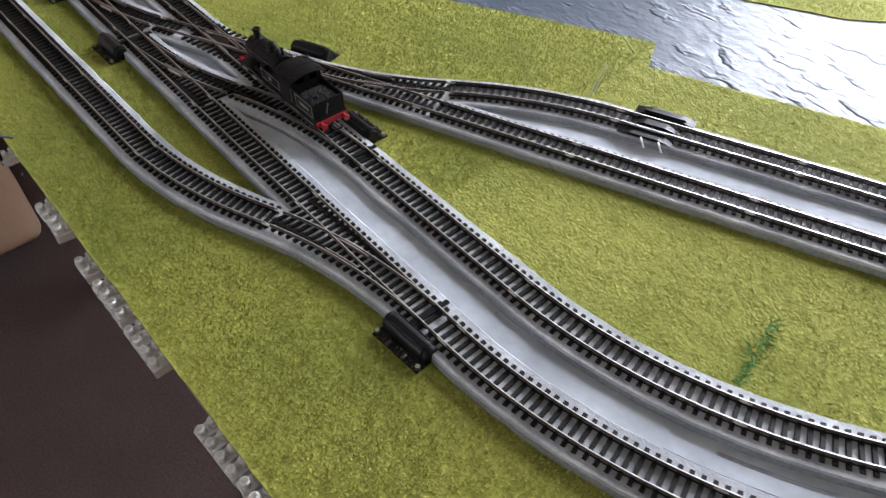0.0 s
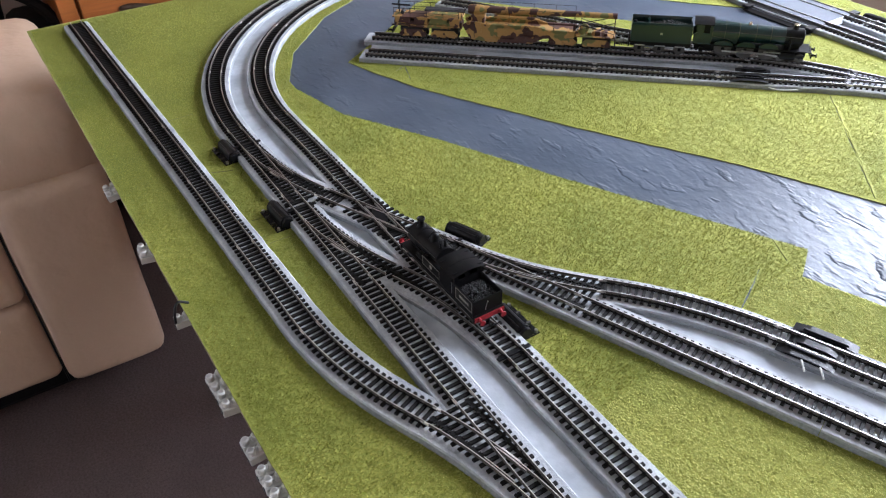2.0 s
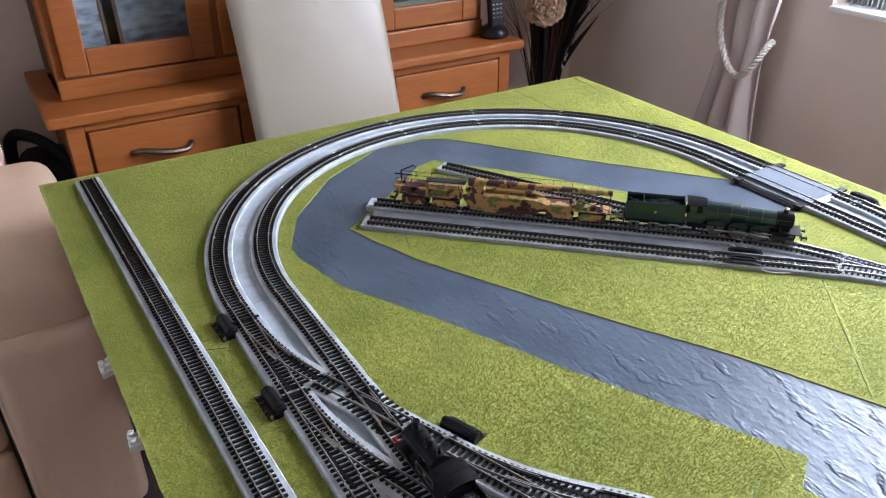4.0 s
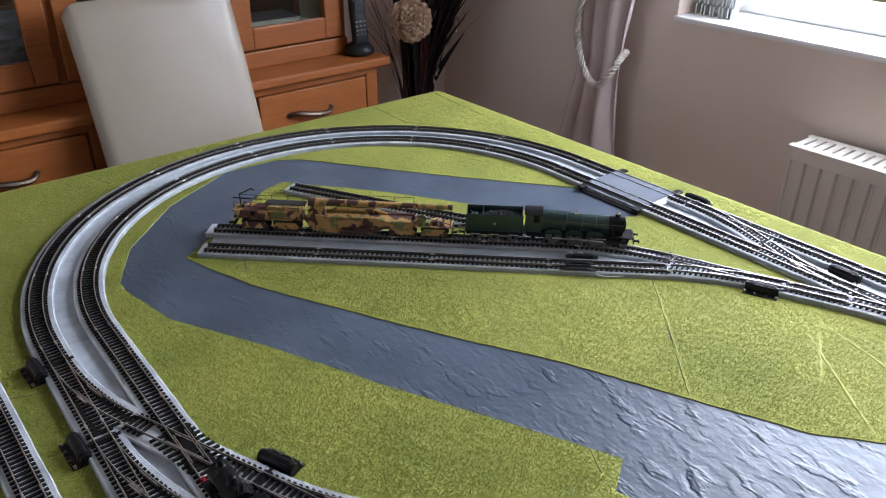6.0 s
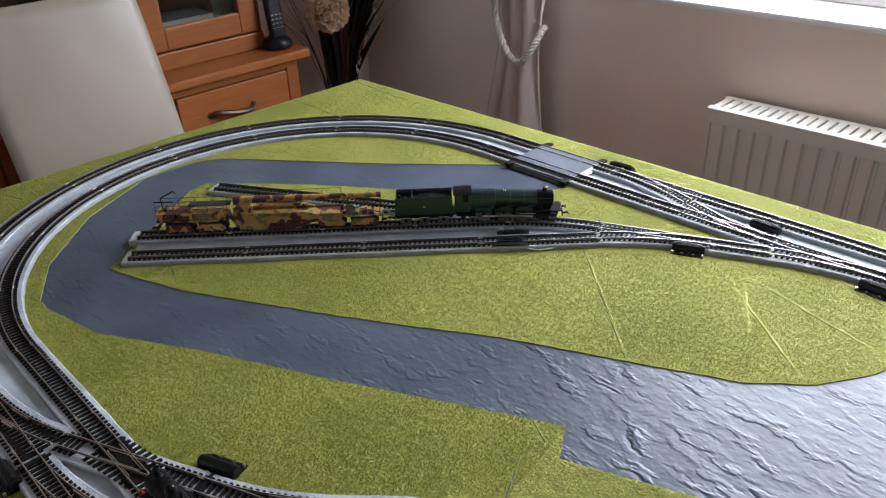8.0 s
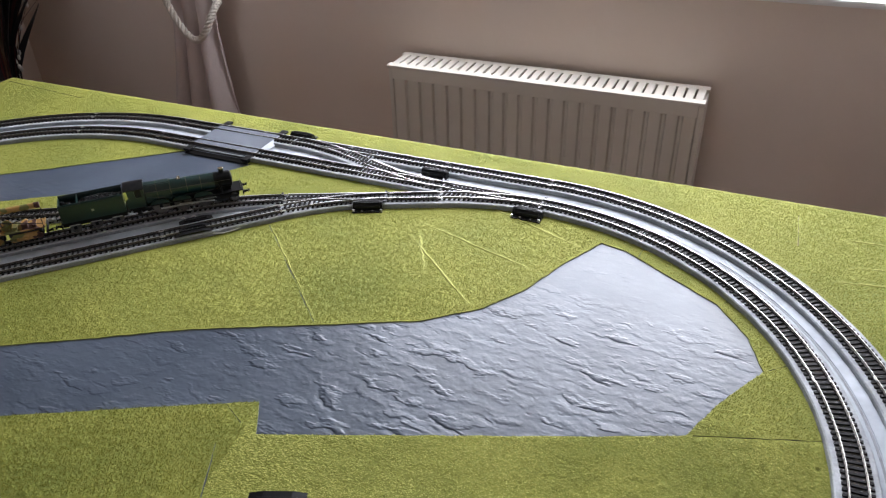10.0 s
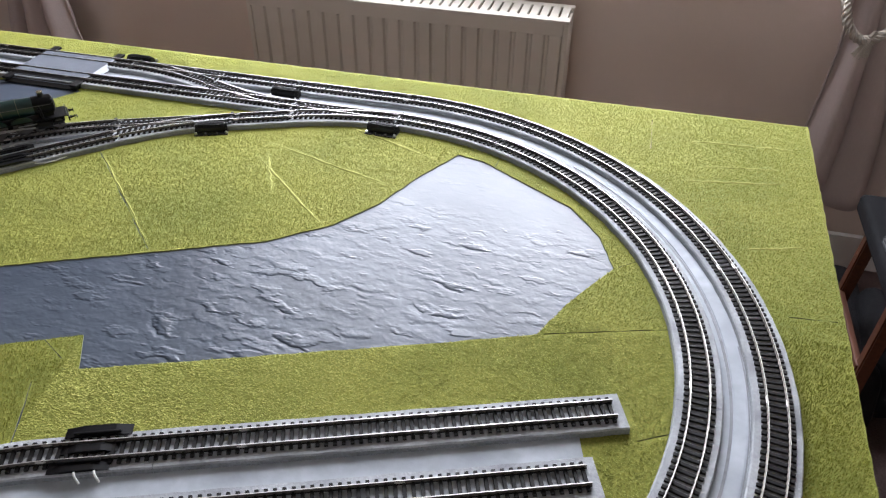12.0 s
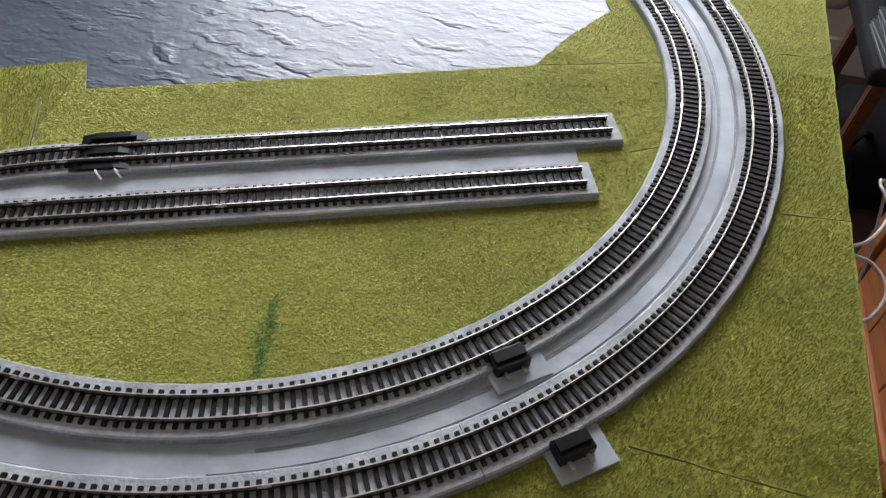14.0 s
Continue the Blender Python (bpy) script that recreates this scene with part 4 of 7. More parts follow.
def sideboard():
    s = thing("sideboard", (-1.40, 0.108, 0), "waxed oak sideboard with drawers and pewter handles", "sideboard")
    part("top", box((0.46, 1.376, 0.028), (-0.222, 0, 0.713), 0.009, seg=3), OAK, s)
    part("carcase", box((0.415, 1.30, 0.62), (-0.235, 0, 0.388), 0.004), OAK, s)
    part("plinth", box((0.40, 1.26, 0.078), (-0.235, 0, 0.039), 0.004), OAK, s)
    for y in (-0.630, -0.210, 0.210, 0.630):
        part("stile", box((0.012, 0.040, 0.615), (-0.0225, y, 0.388), 0.002), OAK, s)
    part("rail", box((0.012, 1.22, 0.022), (-0.0215, 0, 0.688), 0.002), OAK, s)
    for y in (-0.42, 0.0, 0.42):
        d = part("drawer", box((0.018, 0.366, 0.150), (-0.0195, y, 0.598), 0.003), OAK, s)
        handle(d, (-0.0105, y - 0.02, 0.600), 0.145)
        door = part("door", box((0.018, 0.366, 0.400), (-0.0195, y, 0.310), 0.003), OAK, s)
        handle(door, (-0.0105, y + 0.13, 0.42), 0.10)
    return s


sideboard()


def hutch():
    h = thing("glazed_cabinet", (-1.52, 0.095, 0.727), "oak glazed display cabinet standing on the sideboard", "cabinet")
    # panel coloured dark for the shade behind the glass
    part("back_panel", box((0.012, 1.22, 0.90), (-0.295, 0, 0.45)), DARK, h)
    for y in (-0.612, -0.22, 0.235, 0.612):
        part("side_panel", box((0.285, 0.020, 0.90), (-0.147, y, 0.45), 0.002), OAK, h)
    part("base_board", box((0.30, 1.244, 0.050), (-0.144, 0, 0.025), 0.005), OAK, h)
    part("cornice", box((0.33, 1.29, 0.05), (-0.135, 0, 0.92), 0.01), OAK, h)
    for z in (0.33, 0.60):
        part("shelf", box((0.25, 1.20, 0.016), (-0.160, 0, z), 0.002), OAK, h)
    for y, w in ((-0.416, 0.372), (0.007, 0.436), (0.424, 0.356)):
        door = thing("door", (0, 0, 0), "", "")
        for key in ("label", "category"):
            if key in door:
                del door[key]
        door.parent = h
        bm = bmesh.new()
        z0, z1 = 0.056, 0.888
        for sgn in (-1, 1):
            box((0.020, 0.058, z1 - z0), (0, y + sgn * (w / 2 - 0.029), (z0 + z1) / 2), 0.004, bm)
        for z in (z0 + 0.031, z1 - 0.031):
            box((0.020, w - 0.116, 0.062), (0, y, z), 0.004, bm)
        part("door_frame", bm, OAK, door)
        pane = part("pane", box((0.004, w - 0.112, z1 - z0 - 0.12), (-0.003, y, (z0 + z1) / 2)), GLASS, door)
        pane.visible_shadow = False
    return h


hutch()
# framed pictures and a pile of books behind the cabinet's glass
for y, w, tall in ((-0.245, 0.190, 0.175), (-0.455, 0.150, 0.190)):
    framed = thing("framed_picture", (-1.635, y, 0.7785), "dark blue and pale sea picture in a thin frame behind glass", "picture", "pictures in the cabinet")
    lean = pose(0, 0, 0, 0, -8, 0)
    part("canvas", box((0.004, w, tall), (0, 0, tall / 2), turn=lean), SEA_PICTURE, framed)
    bm = bmesh.new()
    for sgn in (-1, 1):
        box((0.010, 0.010, tall + 0.012), (0, sgn * (w / 2 + 0.003), tall / 2), 0.002, bm, lean)
    for z in (0.0055, tall - 0.002):
        box((0.010, w - 0.006, 0.010), (0.14 * (tall / 2 - z), 0, z), 0.002, bm, lean)
    part("picture_frame", bm, DARK, framed, "dark thin frame")
for i, (w, deep, tall, mat) in enumerate(((0.200, 0.150, 0.022, BOOK), (0.190, 0.140, 0.016, MAGAZINE_COVER), (0.195, 0.145, 0.020, BOOK), (0.175, 0.130, 0.014, MAGAZINE_COVER))):
    book = thing("book", (-1.62, 0.500 + 0.006 * (-1) ** i, 0.7785 + (0.0, 0.0224, 0.0388, 0.0592)[i]), "green and dark covered book lying in a pile behind glass", "book", "books in the cabinet", rz=(2, -3, 4, -2)[i])
    part("page_block", box((deep - 0.006, w - 0.006, tall - 0.004), (0.002, 0, tall / 2), 0.0006), BOOK_PAGES, book, "dark cut pages")
    for z in (0.001, tall - 0.001):
        part("cover", box((deep, w, 0.0020), (0, 0, z), 0.0006), mat, book)
card = thing("picture_card", (-1.60, 0.640, 0.7785), "dark landscape card standing behind glass", "card")
part("card_face", box((0.004, 0.070, 0.105), (0, 0, 0.0535), 0.001, turn=pose(0, 0, 0, 0, -9, 0)), BOOK, card)


def phone():
    p = thing("cordless_phone", (-1.475, 0.735, 0.7275), "black cordless phone standing in its charging cradle on the sideboard", "telephone")
    part("cradle", turned([(0.030, 0), (0.046, 0.004), (0.047, 0.016), (0.038, 0.030), (0.022, 0.040)], 24), BLACK, p, smooth=True)
    body = part("handset", box((0.026, 0.050, 0.165), (0, 0, 0.105), 0.010, seg=4, turn=pose(0, 0, 0, 0, -8, 0)), BLACK, p, smooth=True)
    for i in range(4):
        for j in (-1, 0, 1):
            part("key", box((0.003, 0.009, 0.006), (0.0175 - 0.0017 * i, j * 0.014, 0.062 + 0.013 * i), 0.001), PHONE_KEY, body, "pale number key")
    part("screen", box((0.003, 0.032, 0.030), (0.0100, 0, 0.145), 0.001), PHONE_SCREEN, body, "dark grey display")
    return p


phone()


def vase():
    v = thing("floor_vase", (-1.64, 1.08, 0), "tall oxblood floor vase holding dried reeds, twigs and a silk flower", "vase")
    part("body", turned([(0.075, 0), (0.085, 0.02), (0.062, 0.12), (0.055, 0.22), (0.070, 0.34), (0.080, 0.40), (0.074, 0.41), (0.062, 0.34), (0.045, 0.22), (0.01, 0.18)], 28), VASE, v, smooth=True)
    rng = random.Random(5)

    def spray(a, out, top, bend):
        ca, sa, cb, sb = math.cos(a), math.sin(a), math.cos(a + bend), math.sin(a + bend)
        return arc_points([(0.02 * ca, 0.02 * sa, 0.30), (0.045 * ca, 0.045 * sa, 0.45), (0.4 * out * ca, 0.4 * out * sa, 0.66), (out * cb, out * sb, top)], 4)
    for i in range(64):
        pts = spray(rng.uniform(0, 6.28), rng.uniform(0.05, 0.30), rng.uniform(0.80, 1.25), rng.uniform(-0.3, 0.3))
        kind, note = ((STRAW, "pale straw stem"), (TWIG, ""), (RED_LEAF, "dark red stem"), (TWIG, ""), (TWIG, ""))[i % 5]
        part("twig", sweep(pts, lambda t: 0.0022 * (1.1 - t), 5), kind, v, note)
    # one twig towards the window carries pale buds
    pts = spray(0.85, 0.27, 1.00, 0.1)
    twig = part("twig", sweep(pts, lambda t: 0.0028 * (1.1 - t), 5), TWIG, v)
    for q in pts[3:]:
        for _ in range(3):
            d = Vector((rng.gauss(0, 0.008), rng.gauss(0, 0.006), rng.gauss(0, 0.012)))
            bm = bmesh.new()
            bmesh.ops.create_icosphere(bm, subdivisions=1, radius=rng.uniform(0.006, 0.010), matrix=Matrix.Translation(q + d) @ Matrix.Diagonal((0.7, 0.7, 1.4, 1)))
            part("bud", bm, WHITE_PLASTIC, twig, "small pale dried bud", smooth=True)
    for i in range(84):
        a = rng.uniform(0, 6.28) if i % 2 else rng.gauss(0.9, 0.5)
        base = Vector((0.03 * math.cos(a), 0.03 * math.sin(a), 0.36))
        out = rng.uniform(0.05, 0.21 if i % 2 else 0.27)
        tip = Vector((out * math.cos(a), out * math.sin(a), rng.uniform(0.72, 1.12)))
        bm = bmesh.new()
        side = (tip - base).cross(Vector((math.cos(a + 0.6), math.sin(a + 0.6), 0))).normalized()
        line = []
        for k in range(9):
            t = k / 8
            p = base.lerp(tip, t) + Vector((0.02 * math.sin(3 * t + i), 0.02 * math.cos(2 * t + i), 0)) - Vector((math.cos(a), math.sin(a), 0)) * 0.05 * math.sin(math.pi * t)
            w = rng.uniform(0.95, 1.05) * 0.017 * math.sin(math.pi * (0.10 + 0.88 * t))
            line.append([bm.verts.new(p - side * w), bm.verts.new(p + Vector((0, 0, 0.004))), bm.verts.new(p + side * w)])
        for p, q in zip(line, line[1:]):
            bm.faces.new((p[0], p[1], q[1], q[0]))
            bm.faces.new((p[1], p[2], q[2], q[1]))
        part("leaf", bm, RED_LEAF if i % 6 == 1 else TWIG, v, "dark red dried leaf" if i % 6 == 1 else "", smooth=True)
    # the open silk flower, ruffled petals in rings round a tight heart
    flower = thing("flower", (0, 0, 0), "large open cream silk flower", "")
    flower.parent = v
    if "category" in flower:
        del flower["category"]
    heart = Vector((0.088, -0.085, 0.785))
    face = (Vector((2.2, -1.6, 0.62))).to_track_quat("Z", "Y").to_matrix().to_4x4()
    part("stem", sweep(arc_points([(0.01, -0.01, 0.32), (0.05, -0.04, 0.60), tuple(heart)], 6), 0.0035, 6), TWIG, flower, "dark flower stem")
    for ring, (count, r, tilt, size, lift) in enumerate(((4, 0.004, 82, 0.034, 0.020), (5, 0.012, 70, 0.042, 0.016), (6, 0.020, 56, 0.050, 0.010), (6, 0.026, 42, 0.056, 0.004), (6, 0.028, 22, 0.062, -0.004), (6, 0.028, 4, 0.062, -0.010))):
        for i in range(count):
            ang = 360 * i / count + ring * 31 + rng.uniform(-8, 8)
            bm = bmesh.new()
            grid = []
            for a in range(8):
                u = a / 7
                row = []
                for b in range(9):
                    w = 2 * b / 8 - 1
                    width = size * (0.30 + 0.52 * math.sin(math.pi * min(1.0, 0.12 + 0.70 * u)))
                    ruffle = (0.008 * math.sin(5 * w + ring + i) + 0.005 * math.sin(11 * w + 2 * i)) * u * u
                    row.append(bm.verts.new((size * u * (1 - 0.22 * w * w + 0.05 * math.sin(9 * w + i)), w * width, 0.016 * w * w + ruffle - 0.012 * u ** 3 + 0.010 * u)))
                grid.append(row)
            for p, q in zip(grid, grid[1:]):
                for b in range(8):
                    bm.faces.new((p[b], p[b + 1], q[b + 1], q[b]))
            part("petal", bm, PETAL, flower, smooth=True, at=Matrix.Translation(heart) @ face @ pose(0, 0, lift, 0, 0, ang) @ Matrix.Translation((r * 0.5, 0, 0)) @ pose(0, 0, 0, 0, -tilt, 0))
    return v


vase()


def curtain(x, tie_z, flip):
    """A full-length drape gathered by a rope tie-back; flip 1: it hangs west of the window, -1: east."""
    c = thing("curtain", (x, WALL_Y - 0.10, 0), "taupe full-length curtain drawn back with a cream rope", "curtain", "curtains at the window")
    outer = ((0.0, -0.165), (0.35, -0.155), (0.56, -0.085), (0.70, -0.066), (0.90, -0.056), (1.3, -0.050), (2.25, -0.060))
    inner = ((0.0, 0.135), (0.35, 0.108), (0.56, 0.088), (0.70, 0.088), (0.90, 0.112), (1.3, 0.200), (2.25, 0.330))

    def reach(table, z):
        return float(np.interp(z, [a for a, _ in table], [b for _, b in table]))
    n, m = 96, 60
    bm = bmesh.new()
    grid = []
    for j in range(m + 1):
        z = 0.23 + (2.25 - 0.23) * j / m
        lo = sum(reach(outer, z + d) for d in (-0.10, -0.05, 0, 0.05, 0.10)) / 5
        hi = sum(reach(inner, z + d) for d in (-0.10, -0.05, 0, 0.05, 0.10)) / 5
        pinch = 1 - 0.45 * math.exp(-((z - tie_z) / 0.10) ** 2)
        row = []
        for i in range(n + 1):
            u = i / n
            w = 2 * math.pi * u
            lobe = abs(math.sin(3 * math.pi * u ** 0.85 + 0.5 * math.sin(1.9 * z - 0.6)))
            deep = -(0.052 if flip > 0 else 0.034) * lobe ** 0.8 + 0.006 * math.sin(2.3 * w + 1.9 * z) + 0.02
            row.append(bm.verts.new((flip * (lo + (hi - lo) * u), deep * pinch, z)))
        grid.append(row)
    for p, q in zip(grid, grid[1:]):
        for i in range(n):
            bm.faces.new((p[i], p[i + 1], q[i + 1], q[i]))
    bmesh.ops.recalc_face_normals(bm, faces=bm.faces)
    cloth = part("drape", bm, DRAPE, c, smooth=True)
    thick = cloth.modifiers.new("thickness", "SOLIDIFY")
    thick.thickness, thick.offset = 0.003, 0
    path = arc_points([(flip * x, y, tie_z + z) for x, y, z in ((-0.045, 0.085, 0.42), (-0.040, 0.02, 0.30), (-0.030, -0.052, 0.19), (-0.036, -0.060, 0.11), (-0.018, -0.062, 0.036), (0.022, -0.064, -0.030),
                                                                (0.064, -0.066, -0.052), (0.098, -0.062, -0.028), (0.113, -0.045, 0.012), (0.114, -0.018, 0.036), (0.104, 0.014, 0.044))], 14)
    for k in range(3):
        strand = []
        for i, p in enumerate(path):
            a = i * 0.62 + 2.094 * k
            d = (path[min(i + 1, len(path) - 1)] - path[max(i - 1, 0)]).normalized()
            s = d.cross(Vector((0, 1, 0.1))).normalized()
            strand.append(p + 0.0058 * (math.cos(a) * s + math.sin(a) * d.cross(s)))
        part("rope_strand", sweep(strand, 0.0055, 7), ROPE, c, "cream twisted tie-back strand", smooth=True)
    tuft = bmesh.new()
    rng = random.Random(8)
    if flip < 0:
        for i in range(46):
            a, r = rng.uniform(0, 6.28), rng.uniform(0.002, 0.022)
            rod((-0.046 + 0.004 * math.cos(a), -0.068, tie_z - 0.03), (-0.060 + r * math.cos(a), -0.072 + r * math.sin(a), tie_z - 0.085), 0.0012, seg=4, bm=tuft)
        part("tassel", tuft, ROPE, c, "frayed cream tassel")
    return c


curtain(-0.990, 0.715, 1)
curtain(1.215, 0.732, -1)


def radiator():
    r = thing("radiator", (0.112, 1.318, 0.15), "cream enamelled panel radiator below the window", "radiator")
    wide, tall, deep = 0.835, 0.499, 0.118
    n = 20
    outline = []
    for i in range(n):
        x0 = -wide / 2 + 0.012 + (wide - 0.024) * i / n
        step = (wide - 0.024) / n
        for f, d in ((0.0, 0.0), (0.14, 0.0), (0.24, -0.009), (0.90, -0.009), (1.0, 0.0)):
            outline.append((x0 + step * f, -deep / 2 + 0.012 + d))
    outline += [(wide / 2 - 0.012, -deep / 2 + 0.028), (-wide / 2 + 0.012, -deep / 2 + 0.028)]
    part("front_panel", prism(outline, tall - 0.008, "z", (tall - 0.008) / 2), ENAMEL, r)
    part("header", box((wide - 0.022, 0.016, 0.032), (0, -deep / 2 + 0.0105, tall - 0.024), 0.003), ENAMEL, r)
    part("back_panel", box((wide - 0.02, 0.014, tall - 0.035), (0, deep / 2 - 0.02, (tall - 0.035) / 2), 0.003), ENAMEL, r)
    for s in (-1, 1):
        part("side_cover", box((0.012, deep - 0.006, tall - 0.010), (s * (wide / 2 - 0.006), 0.003, tall / 2 - 0.006), 0.003), ENAMEL, r)
    slots = 33
    bm = bmesh.new()
    pitch = (wide - 0.03) / slots
    box((wide + 0.004, 0.026, 0.008), (0, -deep / 2 + 0.012, tall - 0.004), 0.002, bm)
    box((wide + 0.004, 0.024, 0.008), (0, deep / 2 - 0.012, tall - 0.004), 0.002, bm)
    for i in range(slots + 1):
        x = -wide / 2 + 0.015 + pitch * i
        box((pitch - 0.0062, deep - 0.048, 0.0078), (x, 0, tall - 0.0042), bm=bm)
    part("top_grille", bm, ENAMEL, r, "pale top grille with narrow slots")
    # black block close under the grille: the slots' shade put in as colour
    part("slot_shade_block", box((wide - 0.03, deep - 0.056, tall - 0.045), (0, 0.0, tall / 2 - 0.0095)), BLACK, r, "black block standing in for the shade inside the slots")
    part("valve", turned([(0.012, 0), (0.014, 0.02), (0.018, 0.03), (0.018, 0.065), (0.012, 0.07)], 14, m=Matrix.Translation((wide / 2 + 0.03, 0, 0.0))), GLOSS_WHITE, r, smooth=True)
    part("pipe", rod((wide / 2 + 0.03, 0, -0.15), (wide / 2 + 0.03, 0, 0.01), 0.0075, seg=10), STEEL, r)
    for s in (-0.3, 0.3):
        part("bracket", box((0.03, 0.036, 0.05), (s, deep / 2 + 0.003, tall * 0.7)), ENAMEL, r)
    return r


radiator()
bm = prism([(-0.011, 0), (0.011, 0), (0.011, 0.085), (0.006, 0.10), (-0.011, 0.10)], WIN[0] - WALL_X - 0.002, "x", 0)
skirting = part("baseboard", bm, GLOSS_WHITE, at=pose((WIN[0] + WALL_X) / 2, WALL_Y - 0.0125, 0))
tagged(skirting, "white painted skirting board along the wall", "skirting", kind="structure")
bm = prism([(-0.011, 0), (0.011, 0), (0.011, 0.085), (0.006, 0.10), (-0.011, 0.10)], EAST_X - WIN[0] - 0.004, "x", 0)
tagged(part("baseboard", bm, GLOSS_WHITE, at=pose((WIN[0] + EAST_X) / 2, WALL_Y - 0.0125, 0)), "white painted skirting board along the wall", "skirting", kind="structure")

# things on the window sill
carton = part("carton", box((0.125, 0.07, 0.12), (0, 0, 0.06), 0.002), CARTON, at=pose(0.128, 1.460, WIN[2] + 0.0025, 0, 0, 3))
tagged(carton, "red carton standing on the white window sill", "box")
blind = thing("vertical_blind", (-0.722, 1.50, WIN[2] + 0.002), "stack of white vertical blind slats at the window's edge", "blind")
for i in range(9):
    part("slat", box((0.003, 0.085, 1.16), (0, 0, 0.60), 0.001), GLOSS_WHITE, blind, at=pose(0.0145 * i - 0.045, 0.006 * (i % 2), 0.012, 0, 0, 14))
    part("chain_weight", box((0.004, 0.060, 0.03), (0, 0, 0.015), 0.001), WHITE_PLASTIC, blind, at=pose(0.0145 * i - 0.045, 0.006 * (i % 2) - 0.02, 0, 0, 0, 14))

# by the sideboard: a dark bag with its strap
bag = thing("shoulder_bag", (-1.60, -0.560, 0), "black nylon shoulder bag with a webbing strap beside the sofa", "bag")
bm = box((0.20, 0.19, 0.575), (0, -0.01, 0.2875), 0.06, seg=4)
for v in bm.verts:
    v.co += 0.014 * noise.noise_vector(v.co * 7)
    v.co.z = max(v.co.z, 0.0)
part("body", bm, FABRIC_BLACK, bag, smooth=True)
part("strap", sweep(arc_points([(-0.02, -0.11, 0.50), (0.00, -0.10, 0.625), (0.03, -0.06, 0.640), (0.06, -0.01, 0.605), (0.09, 0.03, 0.54)], 8), 0.015, 8), FABRIC_BLACK, bag, smooth=True)
part("strap", sweep(arc_points([(0.09, 0.02, 0.50), (0.105, 0.03, 0.59), (0.10, 0.06, 0.625), (0.095, 0.085, 0.59), (0.09, 0.09, 0.49)], 8), 0.010, 8), FABRIC_BLACK, bag, smooth=True)

# by the east end: stool with a black bag and magazines on it, more bags below, a pine cabinet, cables
stool = thing("stool", (1.335, 0.825, 0), "brown wooden stool with a black padded seat under magazines", "stool")
part("seat", box((0.315, 0.315, 0.040), (0, 0, 0.440), 0.012, seg=3), FABRIC_BLACK, stool, "black padded seat", smooth=True)
for sx in (-1, 1):
    for sy in (-1, 1):
        part("leg", prism([(-0.0125, -0.0125), (0.0125, -0.0125), (0.0125, 0.0125), (-0.0125, 0.0125)], 0.434, "z", 0.217, 0.003), STOOL_WOOD, stool, at=pose(sx * 0.140, sy * 0.128, 0, sy * 2.2, -sx * 3.0, 0))
    part("stretcher", box((0.014, 0.246, 0.020), (sx * 0.137, 0, 0.235), 0.003), STOOL_WOOD, stool)
holdall = thing("holdall", (1.350, 0.905, 0.4605), "black nylon bag with pale stitched lines standing on the stool", "bag")
bm = box((0.27, 0.13, 0.150), (0, 0, 0.075), 0.022, seg=4)
for v in bm.verts:
    v.co += 0.010 * noise.noise_vector(v.co * 9)
    v.co.z = max(v.co.z, 0.0)
part("body", bm, FABRIC_BLACK, holdall, smooth=True)
for k in range(4):
    for i in range(7):
        part("stitch", box((0.0035, 0.0018, 0.0055), (-0.030 + 0.020 * k + 0.004 * i, -0.0685, 0.030 + 0.013 * i), 0.0005, turn=pose(0, 0, 0, 0, 18, 0)), LINING, holdall, "pale stitch")
part("strap", sweep(arc_points([(-0.10, -0.060, 0.13), (-0.06, -0.070, 0.175), (0.02, -0.068, 0.180), (0.09, -0.055, 0.14)], 8), 0.006, 6), FABRIC_BLACK, holdall)
rng = random.Random(21)
for i in range(6):
    page = thing("magazine", (1.285 + 0.006 * rng.random(), 0.742 + 0.004 * rng.random(), 0.4602 + 0.0085 * i), "dark glossy magazine with pale page edges in a pile", "magazine", "magazines on the stool", rz=rng.uniform(-9, 9))
    part("page_block", box((0.194, 0.140, 0.0060), (0, 0, 0.0040), 0.0004), MAGAZINE_PAGES, page, "pale cut page edges")
    part("cover", box((0.198, 0.143, 0.0008), (0, 0, 0.0075), 0.0003), MAGAZINE_COVER, page)
    part("cover", box((0.198, 0.143, 0.0008), (0, 0, 0.0005), 0.0003), MAGAZINE_COVER, page)
rucksack = thing("rucksack", (1.360, 0.930, 0), "black nylon rucksack slumped on the carpet under the stool", "bag")
bm = box((0.20, 0.26, 0.20), (0, 0, 0.10), 0.06, seg=4)
for v in bm.verts:
    v.co += 0.02 * noise.noise_vector(v.co * 8)
    v.co.z = max(v.co.z, 0.0)
part("body", bm, FABRIC_BLACK, rucksack, smooth=True)
part("pocket", box((0.05, 0.17, 0.11), (-0.105, 0, 0.07), 0.02, seg=3), FABRIC_BLACK, rucksack, smooth=True)
part("strap", sweep(arc_points([(-0.05, -0.08, 0.19), (-0.08, -0.11, 0.21), (-0.12, -0.13, 0.13), (-0.13, -0.12, 0.03)], 8), 0.008, 8), FABRIC_BLACK, rucksack, smooth=True)
shoe_bag = thing("drawstring_bag", (1.180, 0.960, 0), "soft black drawstring bag lying on the carpet", "bag")
bm = box((0.24, 0.40, 0.15), (0, 0, 0.075), 0.05, seg=4)
for v in bm.verts:
    v.co += 0.022 * noise.noise_vector(v.co * 7 + Vector((3, 1, 2)))
    v.co.z = max(v.co.z, 0.0)
part("body", bm, FABRIC_BLACK, shoe_bag, smooth=True)
